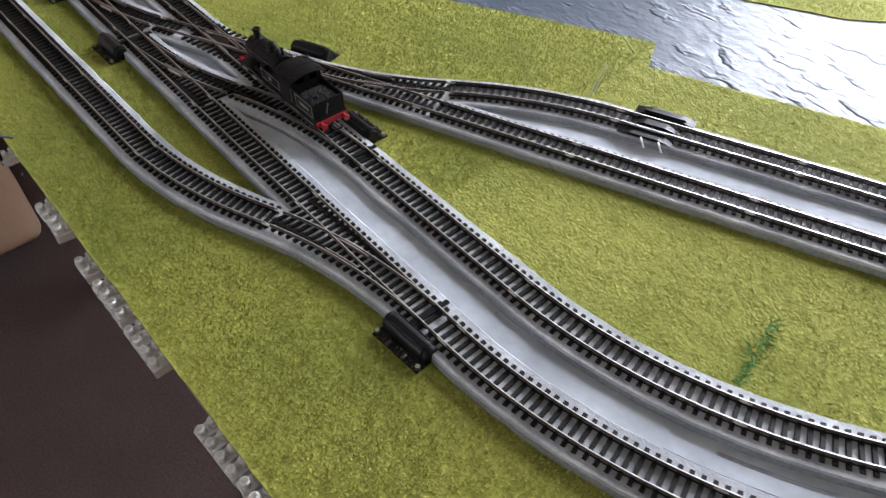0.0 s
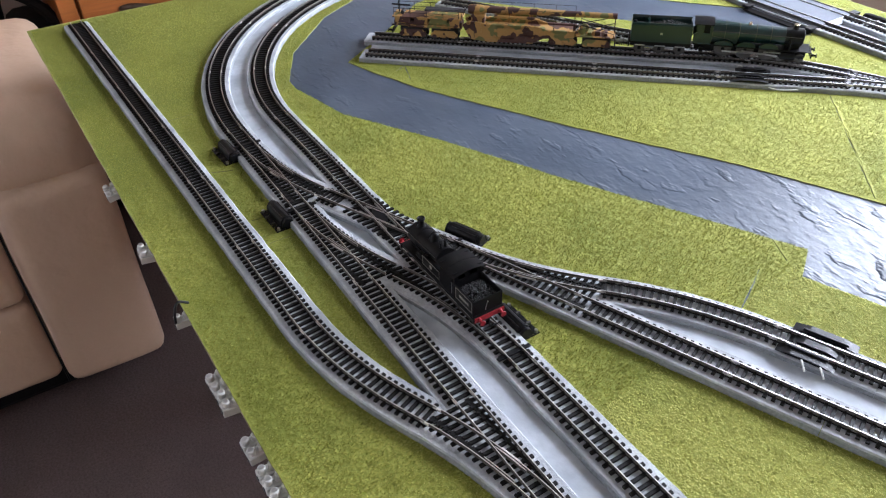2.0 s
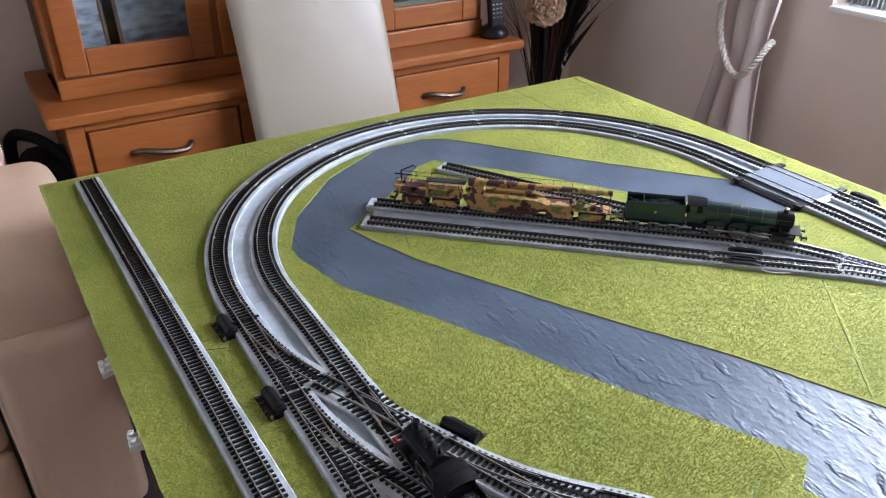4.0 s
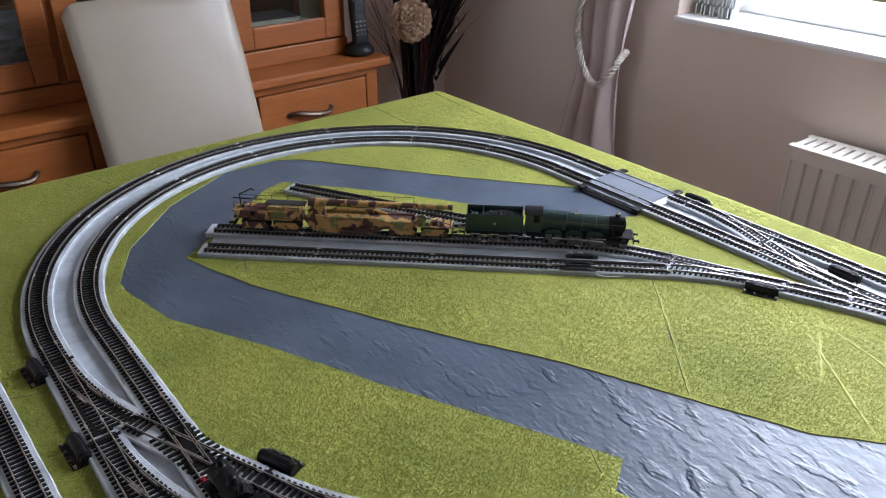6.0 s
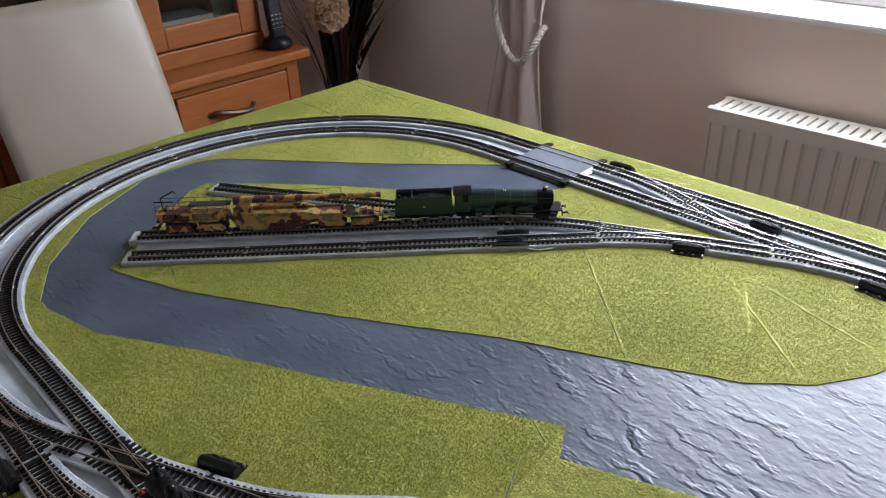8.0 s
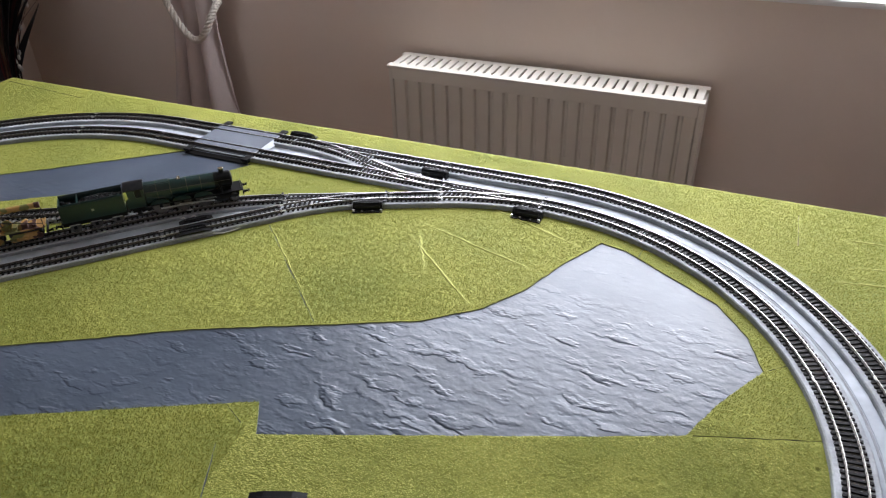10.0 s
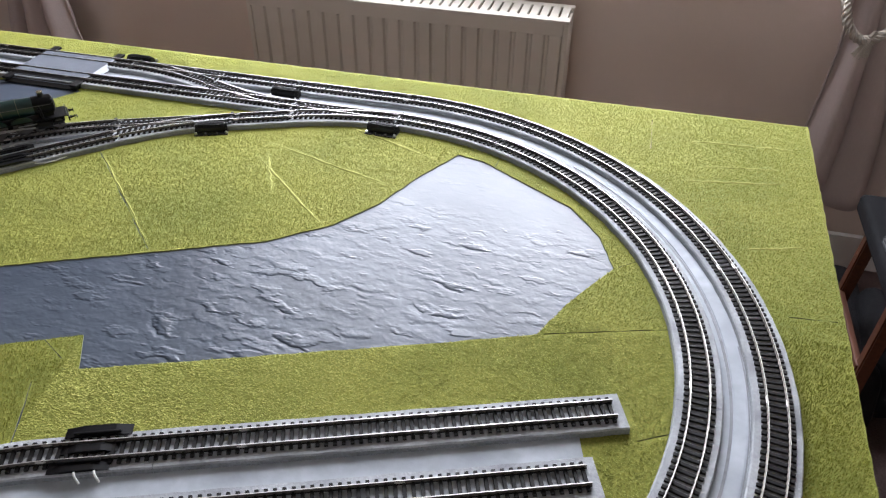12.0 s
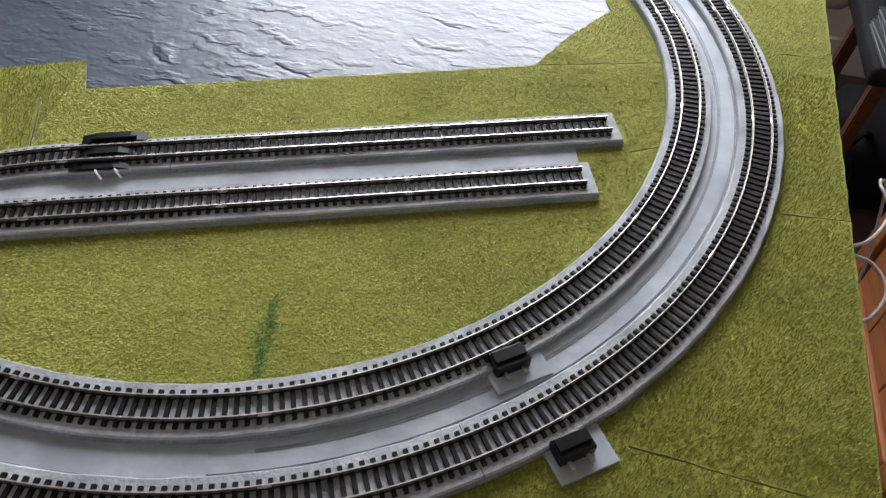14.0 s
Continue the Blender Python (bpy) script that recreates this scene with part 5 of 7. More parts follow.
part("cord", sweep(arc_points([(-0.10, -0.16, 0.13), (-0.06, -0.19, 0.15), (0.02, -0.20, 0.12), (0.06, -0.18, 0.13)], 8), 0.0022, 6), LINING, shoe_bag, "pale drawstring cord")
plug = thing("mains_plug", (1.262, 0.700, 0), "white mains plug lying on the carpet under the stool", "plug")
part("body", box((0.048, 0.050, 0.026), (0, 0, 0.0135), 0.008, seg=3), WHITE_PLASTIC, plug, smooth=True)
for y in (-0.011, 0.011):
    part("pin", box((0.018, 0.004, 0.006), (-0.032, y, 0.013), 0.0008), BRASS, plug, "brass pin")
cabinet = thing("pine_cabinet", (1.500, 0.330, 0), "orange pine bedside cabinet with a framed side panel", "cabinet")
part("body", box((0.396, 0.476, 0.46), (0.006, 0, 0.25), 0.003), PINE, cabinet)
part("top", box((0.44, 0.53, 0.024), (0, 0, 0.492), 0.008, seg=3), PINE, cabinet)
part("plinth", box((0.38, 0.46, 0.02), (0.006, 0, 0.010), 0.003), STOOL_WOOD, cabinet, "dark plinth")
for y in (-0.224, 0.224):
    part("stile", box((0.022, 0.046, 0.462), (-0.200, y, 0.249), 0.004), PINE, cabinet)
for z, h in ((0.052, 0.06), (0.452, 0.05)):
    part("rail", box((0.020, 0.400, h), (-0.200, 0, z), 0.004), PINE, cabinet)
for y in (-0.13, 0.0, 0.13):
    part("panel_board", box((0.008, 0.126, 0.346), (-0.197, y, 0.254), 0.003), PINE, cabinet)
bm = sweep(arc_points([(0.90, 0.03, 0.63), (0.96, 0.05, 0.61), (1.013, 0.068, 0.60), (1.039, 0.089, 0.60), (1.060, 0.127, 0.60), (1.063, 0.158, 0.60), (1.059, 0.179, 0.60), (1.064, 0.197, 0.595), (1.085, 0.210, 0.56), (1.14, 0.24, 0.36),
                        (1.18, 0.30, 0.05), (1.24, 0.40, 0.004)], 10), 0.0021, 8)
tagged(part("cable", bm, CABLE, smooth=True), "white cable looping out from under the board to the floor", "cable", "white cables")
bm = sweep(arc_points([(0.90, 0.06, 0.63), (0.96, 0.06, 0.61), (1.011, 0.055, 0.60), (1.031, 0.048, 0.60), (1.042, 0.025, 0.60), (1.040, 0.002, 0.60), (1.026, -0.024, 0.60), (1.010, -0.039, 0.60), (0.96, -0.06, 0.61), (0.90, -0.06, 0.63)], 10), 0.0021, 8)
tagged(part("cable", bm, CABLE, smooth=True), "white cable hanging in a loop below the board's end", "cable", "white cables")

# ---------------------------------------------------------------- fittings on the layout


def terminal_block(cells):
    """A strip of screw terminals, built along x, its back at y = 0."""
    t = thing("terminal_block", (0, 0, 0), "white nylon screw terminal block fixed to the board edge", "terminal block", "terminal blocks on the board edge")
    for i in range(cells):
        x = (i - (cells - 1) / 2) * 0.0128
        bm = box((0.0112, 0.0175, 0.0085), (x, -0.0100, 0), 0.0012)
        for y in (-0.0055, -0.0145):
            turned([(0.0036, 0), (0.0036, 0.0062), (0.0030, 0.0072)], 12, bm, Matrix.Translation((x, y, 0.003)))
        cell = part("cell", bm, WHITE_PLASTIC, t)
        for y in (-0.0055, -0.0145):
            part("screw", turned([(0.0022, 0), (0.0022, 0.0005)], 10, m=Matrix.Translation((x, y, 0.0101))), STEEL, cell, "steel screw head")
        # no hole is cut: a black disc paints its shade on the face
        for y in (-0.0188,):
            part("wire_hole_shade", turned([(0.0025, 0), (0.0025, 0.0006)], 10, m=Matrix.Translation((x, y + 0.0001, -0.001)) @ pose(0, 0, 0, 90, 0, 0)), BLACK, cell, "black disc standing in for the shaded wire hole")
    return t


def edge(x):
    """The board's front edge."""
    return -0.6375 + 0.0305 * (x + 0.962) / 1.88


two = terminal_block(2)
two.matrix_basis = pose(-0.363, edge(-0.363) + 0.0065, 0.7375, 8, 0, 0)
for x, tilt in ((-0.210, -6), (0.018, 5), (0.046, -4), (0.104, 3)):
    copy_thing(two, pose(x, edge(x) + 0.0065, 0.7375, tilt, 0, 0.6 * tilt))
one = terminal_block(1)
one.matrix_basis = pose(-0.082, edge(-0.082) + 0.0065, 0.7375, 4, 0, -5)
four = terminal_block(4)
four.matrix_basis = pose(0.152, edge(0.152) + 0.0065, 0.7375, -3, 0, 2)
for x, tilt in ((0.209, 4), (0.318, 6), (0.372, -5)):
    copy_thing(four, pose(x, edge(x) + 0.0065, 0.7375, tilt, 0, 0.4 * tilt))
bm = sweep(arc_points([(-0.080, edge(-0.08) - 0.012, 0.735), (-0.080, edge(-0.08) - 0.010, 0.752), (-0.083, edge(-0.08) - 0.004, 0.762), (-0.086, edge(-0.08) + 0.006, 0.7545)], 8), 0.0014, 6)
tagged(part("wire", bm, BLACK, smooth=True), "thin black wire looping from a terminal block", "wire")


def point_motor():
    """A side-fixed point motor: a long half-round coil cover with ribs and capped ends, lugs and terminals on a thin base."""
    p = thing("point_motor", (0, 0, 0), "black plastic point motor beside the track", "point motor", "point motors")
    part("base_plate", box((0.058, 0.025, 0.0018), (0, -0.001, 0.0009), 0.0006), BLACK, p)
    ring = [(0.0098 * math.cos(math.pi * k / 14), 0.0035 + 0.0118 * math.sin(math.pi * k / 14)) for k in range(15)]
    bm = prism([(0.0098, 0)] + ring + [(-0.0098, 0)], 0.047, "x", 0, 0.0011)
    part("coil_cover", bm, BLACK, p, smooth=True, at=Matrix.Translation((0, 0.0055, 0.0016)))
    for s in (-1, 1):
        part("end_cap", prism([(0.0088, 0)] + [(0.9 * u, 0.9 * v) for u, v in ring] + [(-0.0088, 0)], 0.0050, "x", s * 0.0258, 0.0008), BLACK, p, smooth=True, at=Matrix.Translation((0, 0.0055, 0.0016)))
        part("lug", turned([(0.0022, 0), (0.0022, 0.004)], 10, m=Matrix.Translation((s * 0.0262, -0.0095, 0.0016))), STEEL, p, "metal screw")
        part("terminal", box((0.0030, 0.0060, 0.0030), (s * 0.010, -0.0105, 0.0030), 0.0005), TYRE, p, "dull metal terminal")
    for z, y in ((0.0150, 0.0110), (0.0166, 0.0055), (0.0150, 0.0000)):
        part("rib", box((0.040, 0.0013, 0.0012), (0, y, z), 0.0004), BLACK, p)
    part("drive_pin", box((0.004, 0.006, 0.002), (0.010, 0.0165, 0.004)), STEEL, p, "steel throw pin")
    return p


motor = point_motor()
SMALL = Matrix.Translation((0, 0.0025, 0))
motor.matrix_basis = pose(-0.345, -0.4890, TOP, 0, 0, 3) @ SMALL @ Matrix.Scale(0.82, 4)
for x, y, r in ((-0.174, -0.4890, 2), (-0.027, -0.320, 201), (0.114, -0.3585, 180), (0.337, -0.4865, 3), (-0.131, 0.5830, 180), (0.110, 0.3810, 22), (0.349, 0.4460, -2)):
    copy_thing(motor, pose(x, y, TOP, 0, 0, r) @ SMALL)
between = copy_thing(motor, pose(0.163, 0.5165, TOP + 0.001, 0, 0, -2) @ SMALL)
tagged(between, "black plastic point motor with grey top on the card between tracks")


def uncoupler(at, rz):
    """A pair of hinged dark ramps over a track, with wire tags."""
    u = thing("uncoupling_ramp", at, "black uncoupling ramp clipped over a siding with wire tags", "uncoupler", "uncoupling ramps", rz=rz)
    for s, long in ((1, 0.056), (-1, 0.050)):
        bm = prism([(-long / 2, 0), (-long / 4, 0.0026), (long / 4, 0.0026), (long / 2, 0)], 0.011, "y", s * 0.0180)
        part("wing", bm, BLACK, u, at=Matrix.Translation((0.004 * s, 0, 0)))
        part("spring_bar", box((long * 0.7, 0.0022, 0.0022), (0.004 * s, s * 0.0145, 0.0034), 0.0006), BLACK, u)
    part("ramp", prism([(-0.024, 0), (-0.010, 0.0034), (0.010, 0.0034), (0.024, 0)], 0.0085, "y", 0), BLACK, u, at=Matrix.Translation((0, 0, -0.0006)))
    for x in (-0.006, 0.010):
        part("wire_tag", sweep(arc_points([(x, -0.024, 0.001), (x + 0.002, -0.029, 0.0022), (x + 0.006, -0.034, -0.001)], 5), 0.0010, 6), WHITE_PLASTIC, u, "pale bent wire tag")
    return u


uncoupler((0.296, -0.162, SLEEPER_Z + 0.0012), 21.1)
uncoupler((-0.106, 0.233, SLEEPER_Z + 0.0012), 226)
part_wire = part("wire", sweep(arc_points([(-0.075, 0.232, TOP + 0.004), (-0.060, 0.240, TOP + 0.003), (-0.045, 0.262, TOP + 0.003), (-0.040, 0.278, TOP + 0.004)], 8), 0.0010, 6), WHITE_PLASTIC, smooth=True)
tagged(part_wire, "pale thin wire trailing from the uncoupling ramp", "wire")


def power_clip(at, rz, label):
    c = thing("power_clip", at, label, "power clip", "power clips", rz=rz)
    part("pad", box((0.044, 0.030, 0.0030), (0.004, -0.004, 0.0015), 0.0006), CARD, c, "pale grey card pad")
    part("case", box((0.027, 0.016, 0.0100), (0, 0, 0.0080), 0.0014), BLACK, c)
    part("clip_lid", box((0.024, 0.010, 0.0022), (0, 0.002, 0.0139), 0.0008), BLACK, c)
    for s in (-0.007, 0.007):
        part("spring_contact", box((0.003, 0.007, 0.0016), (s, -0.0105, 0.007), 0.0004), STEEL, c, "bright spring contact")
    return c


power_clip((0.676, -0.282, TOP + 0.0010), 38, "black plastic power clip beside the inner curve")
power_clip((0.728, -0.336, TOP), 38, "black plastic power clip on a pale pad outside the curve")


def level_crossing():
    """Road deck panels and end ramps across both tracks."""
    c = thing("level_crossing", ((LC[0] + LC[1]) / 2, CY + (R_IN + R_OUT) / 2, TOP), "slate-grey model level crossing deck over both tracks", "level crossing")
    wide = LC[1] - LC[0]
    z = RAIL_Z - TOP + 0.0016
    yi, yo = (R_IN - R_OUT) / 2, (R_OUT - R_IN) / 2
    half_g = GAUGE / 2
    for name, y0, y1 in (("deck_panel", yi - half_g + 0.0016, yi + half_g - 0.0016), ("deck_panel", yo - half_g + 0.0016, yo + half_g - 0.0016), ("deck_panel", yi + half_g + 0.0010, yo - half_g - 0.0010)):
        bm = prism([(-wide / 2, 0.0040), (wide / 2, 0.0040), (wide / 2, z - 0.0008), (wide / 2 - 0.004, z), (-wide / 2 + 0.004, z), (-wide / 2, z - 0.0008)], y1 - y0, "y", (y0 + y1) / 2)
        part(name, bm, DECK, c)
    for s, y in ((-1, yi), (1, yo)):
        near, far = y + s * (half_g + 0.0010), y + s * (half_g + 0.0235)
        bm = prism([(near, 0.0), (far, 0.0), (far, 0.0012), (near, z)], wide, "x", 0)
        ramp = part("ramp", bm, SLEEPER, c, "dark sloping road ramp")
        for f in (0.3, 0.65):
            yy = near + (far - near) * f
            part("ramp_edge", box((wide - 0.002, 0.0008, 0.0006), (0, yy, z + (0.0012 - z) * f + 0.0003)), DECK, ramp, "grey moulded ramp edge")
        for k in (-1, 1):
            part("ramp_foot", box((0.013, 0.022, 0.0040), (k * (wide / 2 - 0.004), y + s * (half_g + 0.0135), 0.0075), 0.0008), BLACK, c)
    for k in (-1, 1):
        bm = prism([(k * wide / 2, 0.0042), (k * (wide / 2 + 0.0085), 0.0042), (k * wide / 2, z - 0.0010)], yo - yi - 2 * half_g - 0.004, "y", 0)
        part("end_ramp", bm, RAMP, c, "pale grey end ramp between the tracks")
        for y in (yi, yo):
            bm = prism([(k * wide / 2, 0.0065), (k * (wide / 2 + 0.0070), 0.0065), (k * wide / 2, z - 0.0010)], 2 * half_g - 0.005, "y", y)
            part("end_ramp", bm, RAMP, c, "pale grey end ramp between the rails")
    return c


# ---------------------------------------------------------------- rolling stock (local +x is forwards, z = 0 is the rail head)
RAIL_HEAD = TOP + BED + 0.0021 + 0.0029


def wheel(parent, x, r, spokes, mat=LOCO_BLACK, rim=TYRE, y=0.0083, name="wheel"):
    """A pair of spoked wheels on an axle."""
    for s in (-1, 1):
        bm = bmesh.new()
        turned([(r * 0.80, -0.0011), (r, -0.0011), (r, 0.0009), (r * 1.06, 0.0010), (r * 1.06, 0.0015), (r * 0.80, 0.0015)], 24, bm, pose(x, s * y, r, 90 * s, 0, 0))
        w = part(name, bm, rim, parent, "bright metal wheel rim")
        hub = bmesh.new()
        for i in range(spokes):
            a = 2 * math.pi * i / spokes
            box((0.0009, 0.0014, r * 0.86), (x + 0.43 * r * math.sin(a), s * y, r + 0.43 * r * math.cos(a)), bm=hub, turn=pose(0, 0, 0, 0, math.degrees(a), 0))
        turned([(r * 0.2, -0.0014), (r * 0.2, 0.0014)], 12, hub, pose(x, s * y, r, 90, 0, 0))
        part("spokes", hub, mat, w)


def buffer_set(parent, x, face, mat=RED, z=0.0135, half=0.0115):
    beam = part("buffer_beam", box((0.0018, 0.0335, 0.0060), (x - face * 0.0003, 0, z), 0.0004), LOCO_BLACK if mat is RED else mat, parent)
    if mat is RED:
        part("beam_face", box((0.0008, 0.0330, 0.0056), (x + face * 0.0009, 0, z), 0.0002), RED, beam, "bright red beam face")
    for s in (-1, 1):
        bm = turned([(0.0020, 0), (0.0016, 0.0030), (0.0012, 0.0032), (0.0012, 0.0056), (0.0031, 0.0058), (0.0028, 0.0066)], 14, m=pose(x + face * 0.001, s * half, z, 0, 90 * face, 0))
        part("buffer", bm, RED if mat is RED else LOCO_BLACK, beam, "red buffer stock and head" if mat is RED else "", smooth=True)
    part("coupling", sweep([(x, 0, z - 0.005), (x + face * 0.007, 0.004, z - 0.006), (x + face * 0.010, 0.004, z - 0.005), (x + face * 0.010, -0.004, z - 0.005)], 0.0008, 6), LOCO_BLACK, parent)
    return beam


def lining(parent, x0, x1, z0, z1, y, name="lining"):
    """A thin painted border on a panel, one on each side."""
    w, t = 0.0005, 0.00025
    for s in (-1, 1):
        bm = bmesh.new()
        for z in (z0, z1):
            box((x1 - x0, t, w), ((x0 + x1) / 2, s * y, z), bm=bm)
        for a in (x0, x1):
            box((w, t, z1 - z0), (a, s * y, (z0 + z1) / 2), bm=bm)
        part(name, bm, LINING, parent, "thin pale lining border")


def coal_heap(parent, x0, x1, half, z, rise, count, seed):
    rng = random.Random(seed)
    bm = bmesh.new()
    for _ in range(count):
        u, v = rng.random(), rng.uniform(-1, 1)
        zz = z + rise * math.sin(math.pi * u) * (1 - 0.7 * v * v) * rng.uniform(0.7, 1.1)
        m = Matrix.Translation((x0 + (x1 - x0) * u, v * half, zz)) @ Euler((rng.uniform(0, 6), rng.uniform(0, 6), 0)).to_matrix().to_4x4() @ Matrix.Diagonal((1, 0.7, 0.8, 1))
        bmesh.ops.create_icosphere(bm, subdivisions=1, radius=rng.uniform(0.0006, 0.0013), matrix=m)
    return part("coal", bm, COAL, parent, "heaped coal")


def tank_engine():
    """A small 0-4-4 tank locomotive in lined black."""
    e = thing("tank_locomotive", (0.045, CY - R_IN, RAIL_HEAD), "lined black model tank locomotive with red buffer beams on the track", "locomotive", rz=180)
    part("running_plate", box((0.134, 0.0330, 0.0014), (0, 0, 0.0165), 0.0003), LOCO_BLACK, e)
    for s in (-1, 1):
        part("valance", box((0.130, 0.0008, 0.0030), (0, s * 0.0158, 0.0146)), LOCO_BLACK, e)
        part("side_frame", box((0.118, 0.0010, 0.0085), (0, s * 0.0062, 0.0112)), LOCO_BLACK, e)
    buffer_set(e, 0.0675, 1)
    buffer_set(e, -0.0675, -1)
    part("boiler", rod((0.006, 0, 0.0310), (0.0445, 0, 0.0310), 0.0112, seg=32), LOCO_BLACK, e, smooth=True)
    smokebox = part("smokebox", rod((0.0445, 0, 0.0310), (0.0595, 0, 0.0310), 0.0117, seg=32), LOCO_BLACK, e, smooth=True)
    part("smokebox_door", turned([(0.0096, 0), (0.0090, 0.0012), (0.0055, 0.0024), (0.0008, 0.0028)], 28, m=pose(0.0594, 0, 0.0310, 0, 90, 0)), LOCO_BLACK, smokebox, smooth=True)
    part("saddle", box((0.015, 0.0160, 0.0080), (0.052, 0, 0.0205), 0.001), LOCO_BLACK, e)
    part("chimney", turned([(0.0054, 0), (0.0038, 0.0014), (0.0032, 0.0030), (0.0031, 0.0080), (0.0041, 0.0088), (0.0045, 0.0100), (0.0036, 0.0106), (0.0028, 0.0098)], 22, m=Matrix.Translation((0.0515, 0, 0.0415))), LOCO_BLACK, e, smooth=True)
    part("dome", turned([(0.0062, 0), (0.0050, 0.0018), (0.0048, 0.0050), (0.0040, 0.0072), (0.0022, 0.0084), (0.0003, 0.0088)], 22, m=Matrix.Translation((0.0260, 0, 0.0410))), LOCO_BLACK, e, smooth=True)
    for s in (-1, 1):
        part("safety_valve", turned([(0.0018, 0), (0.0014, 0.0020), (0.0012, 0.0060), (0.0020, 0.0068), (0.0016, 0.0075)], 14, m=Matrix.Translation((0.0105, s * 0.0026, 0.0414))), LOCO_BLACK, e, smooth=True)
        tank = part("side_tank", prism([(-0.0085, 0.0172), (0.0265, 0.0172), (0.0265, 0.0285), (0.0245, 0.0305), (-0.0085, 0.0305)], 0.0060, "y", s * 0.0126, 0.0006), LOCO_BLACK, e)
        part("splasher", box((0.012, 0.0040, 0.0060), (0.0350, s * 0.0125, 0.0200), 0.0022), LOCO_BLACK, e)
        part("handrail", rod((0.008, s * 0.0116, 0.0352), (0.058, s * 0.0121, 0.0345), 0.0003, seg=6), TYRE, e, "thin steel handrail")
        part("tank_filler", turned([(0.0026, 0), (0.0026, 0.0016), (0.0014, 0.0022)], 14, m=Matrix.Translation((0.019, s * 0.0132, 0.0304))), LOCO_BLACK, e)
        part("crest", turned([(0.0021, 0), (0.0021, 0.0003)], 16, m=pose(0.009, s * 0.0157, 0.0242, -90 * s, 0, 0)), LINING, tank, "small pale round crest")
    lining(e, -0.0065, 0.0245, 0.0192, 0.0288, 0.0158)
    # cab: sides with cut-outs, spectacle plates, arched roof
    for s in (-1, 1):
        part("cab_side", prism([(-0.0335, 0.0172), (-0.0085, 0.0172), (-0.0085, 0.0340), (-0.0110, 0.0360), (-0.0110, 0.0420), (-0.0310, 0.0420), (-0.0310, 0.0360), (-0.0285, 0.0345), (-0.0265, 0.0338), (-0.0335, 0.0335)], 0.0010, "y", s * 0.0155), LOCO_BLACK, e)
        part("cab_handrail", rod((-0.0300, s * 0.0166, 0.0200), (-0.0300, s * 0.0166, 0.0330), 0.0003, seg=6), STEEL, e, "bright cab handrail")
    for x in (-0.0100, -0.0320):
        bm = bmesh.new()
        for y, w in ((-0.0130, 0.0045), (0.0, 0.0060), (0.0130, 0.0045)):
            box((0.0010, w, 0.0100), (x, y, 0.0385), bm=bm)
        box((0.0010, 0.0305, 0.0180), (x, 0, 0.0262), bm=bm)
        box((0.0010, 0.0305, 0.0026), (x, 0, 0.0430), bm=bm)
        part("spectacle_plate", bm, LOCO_BLACK, e)
    n = 14
    roof = [(-0.0180 + 0.036 * i / n, 0.0422 + 0.0034 * (1 - (2 * i / n - 1) ** 2)) for i in range(n + 1)]
    bm = prism(roof + [(y, z - 0.0008) for y, z in reversed(roof)], 0.0315, "x", -0.0205)
    top = part("cab_roof", bm, LOCO_BLACK, e)
    part("roof_rib", prism([(y, z + 0.0003) for y, z in roof] + [(y, z - 0.0002) for y, z in reversed(roof)], 0.0006, "x", -0.0205), LOCO_BLACK, top)
    bm = bmesh.new()
    for s in (-1, 1):
        box((0.0310, 0.0010, 0.0165), (-0.0500, s * 0.0155, 0.0255), 0.0002, bm)
    box((0.0010, 0.0320, 0.0165), (-0.0652, 0, 0.0255), 0.0002, bm)
    box((0.0310, 0.0300, 0.0100), (-0.0500, 0, 0.0222), bm=bm)
    part("bunker", bm, LOCO_BLACK, e)
    lining(e, -0.0630, -0.0365, 0.0195, 0.0318, 0.0162)
    for s in (-1, 1):
        for i in range(5):
            part("pale_bar", box((0.0022, 0.0003, 0.0030), (-0.0435 - 0.0032 * i, s * 0.0162, 0.0255)), LINING, e)
    coal_heap(e, -0.0635, -0.0360, 0.0135, 0.0285, 0.0040, 340, 3)
    part("lamp_iron", sweep([(-0.0662, 0.0, 0.0280), (-0.0680, 0.002, 0.0320), (-0.0672, 0.004, 0.0210)], 0.0003, 5), STEEL, e, "thin bright lamp iron")
    for x in (0.0365, 0.0050):
        wheel(e, x, 0.0105, 14)
    for x in (-0.0300, -0.0530):
        wheel(e, x, 0.0062, 10)
    for s in (-1, 1):
        part("coupling_rod", box((0.0340, 0.0008, 0.0022), (0.0207, s * 0.0105, 0.0068), 0.0003), STEEL, e, "bright coupling rod")
    part("bogie_frame", box((0.036, 0.0190, 0.0050), (-0.0415, 0, 0.0088), 0.0008), LOCO_BLACK, e)
    part("front_step", box((0.008, 0.0280, 0.0010), (0.0565, 0, 0.0072)), LOCO_BLACK, e)
    return e


tank_engine()


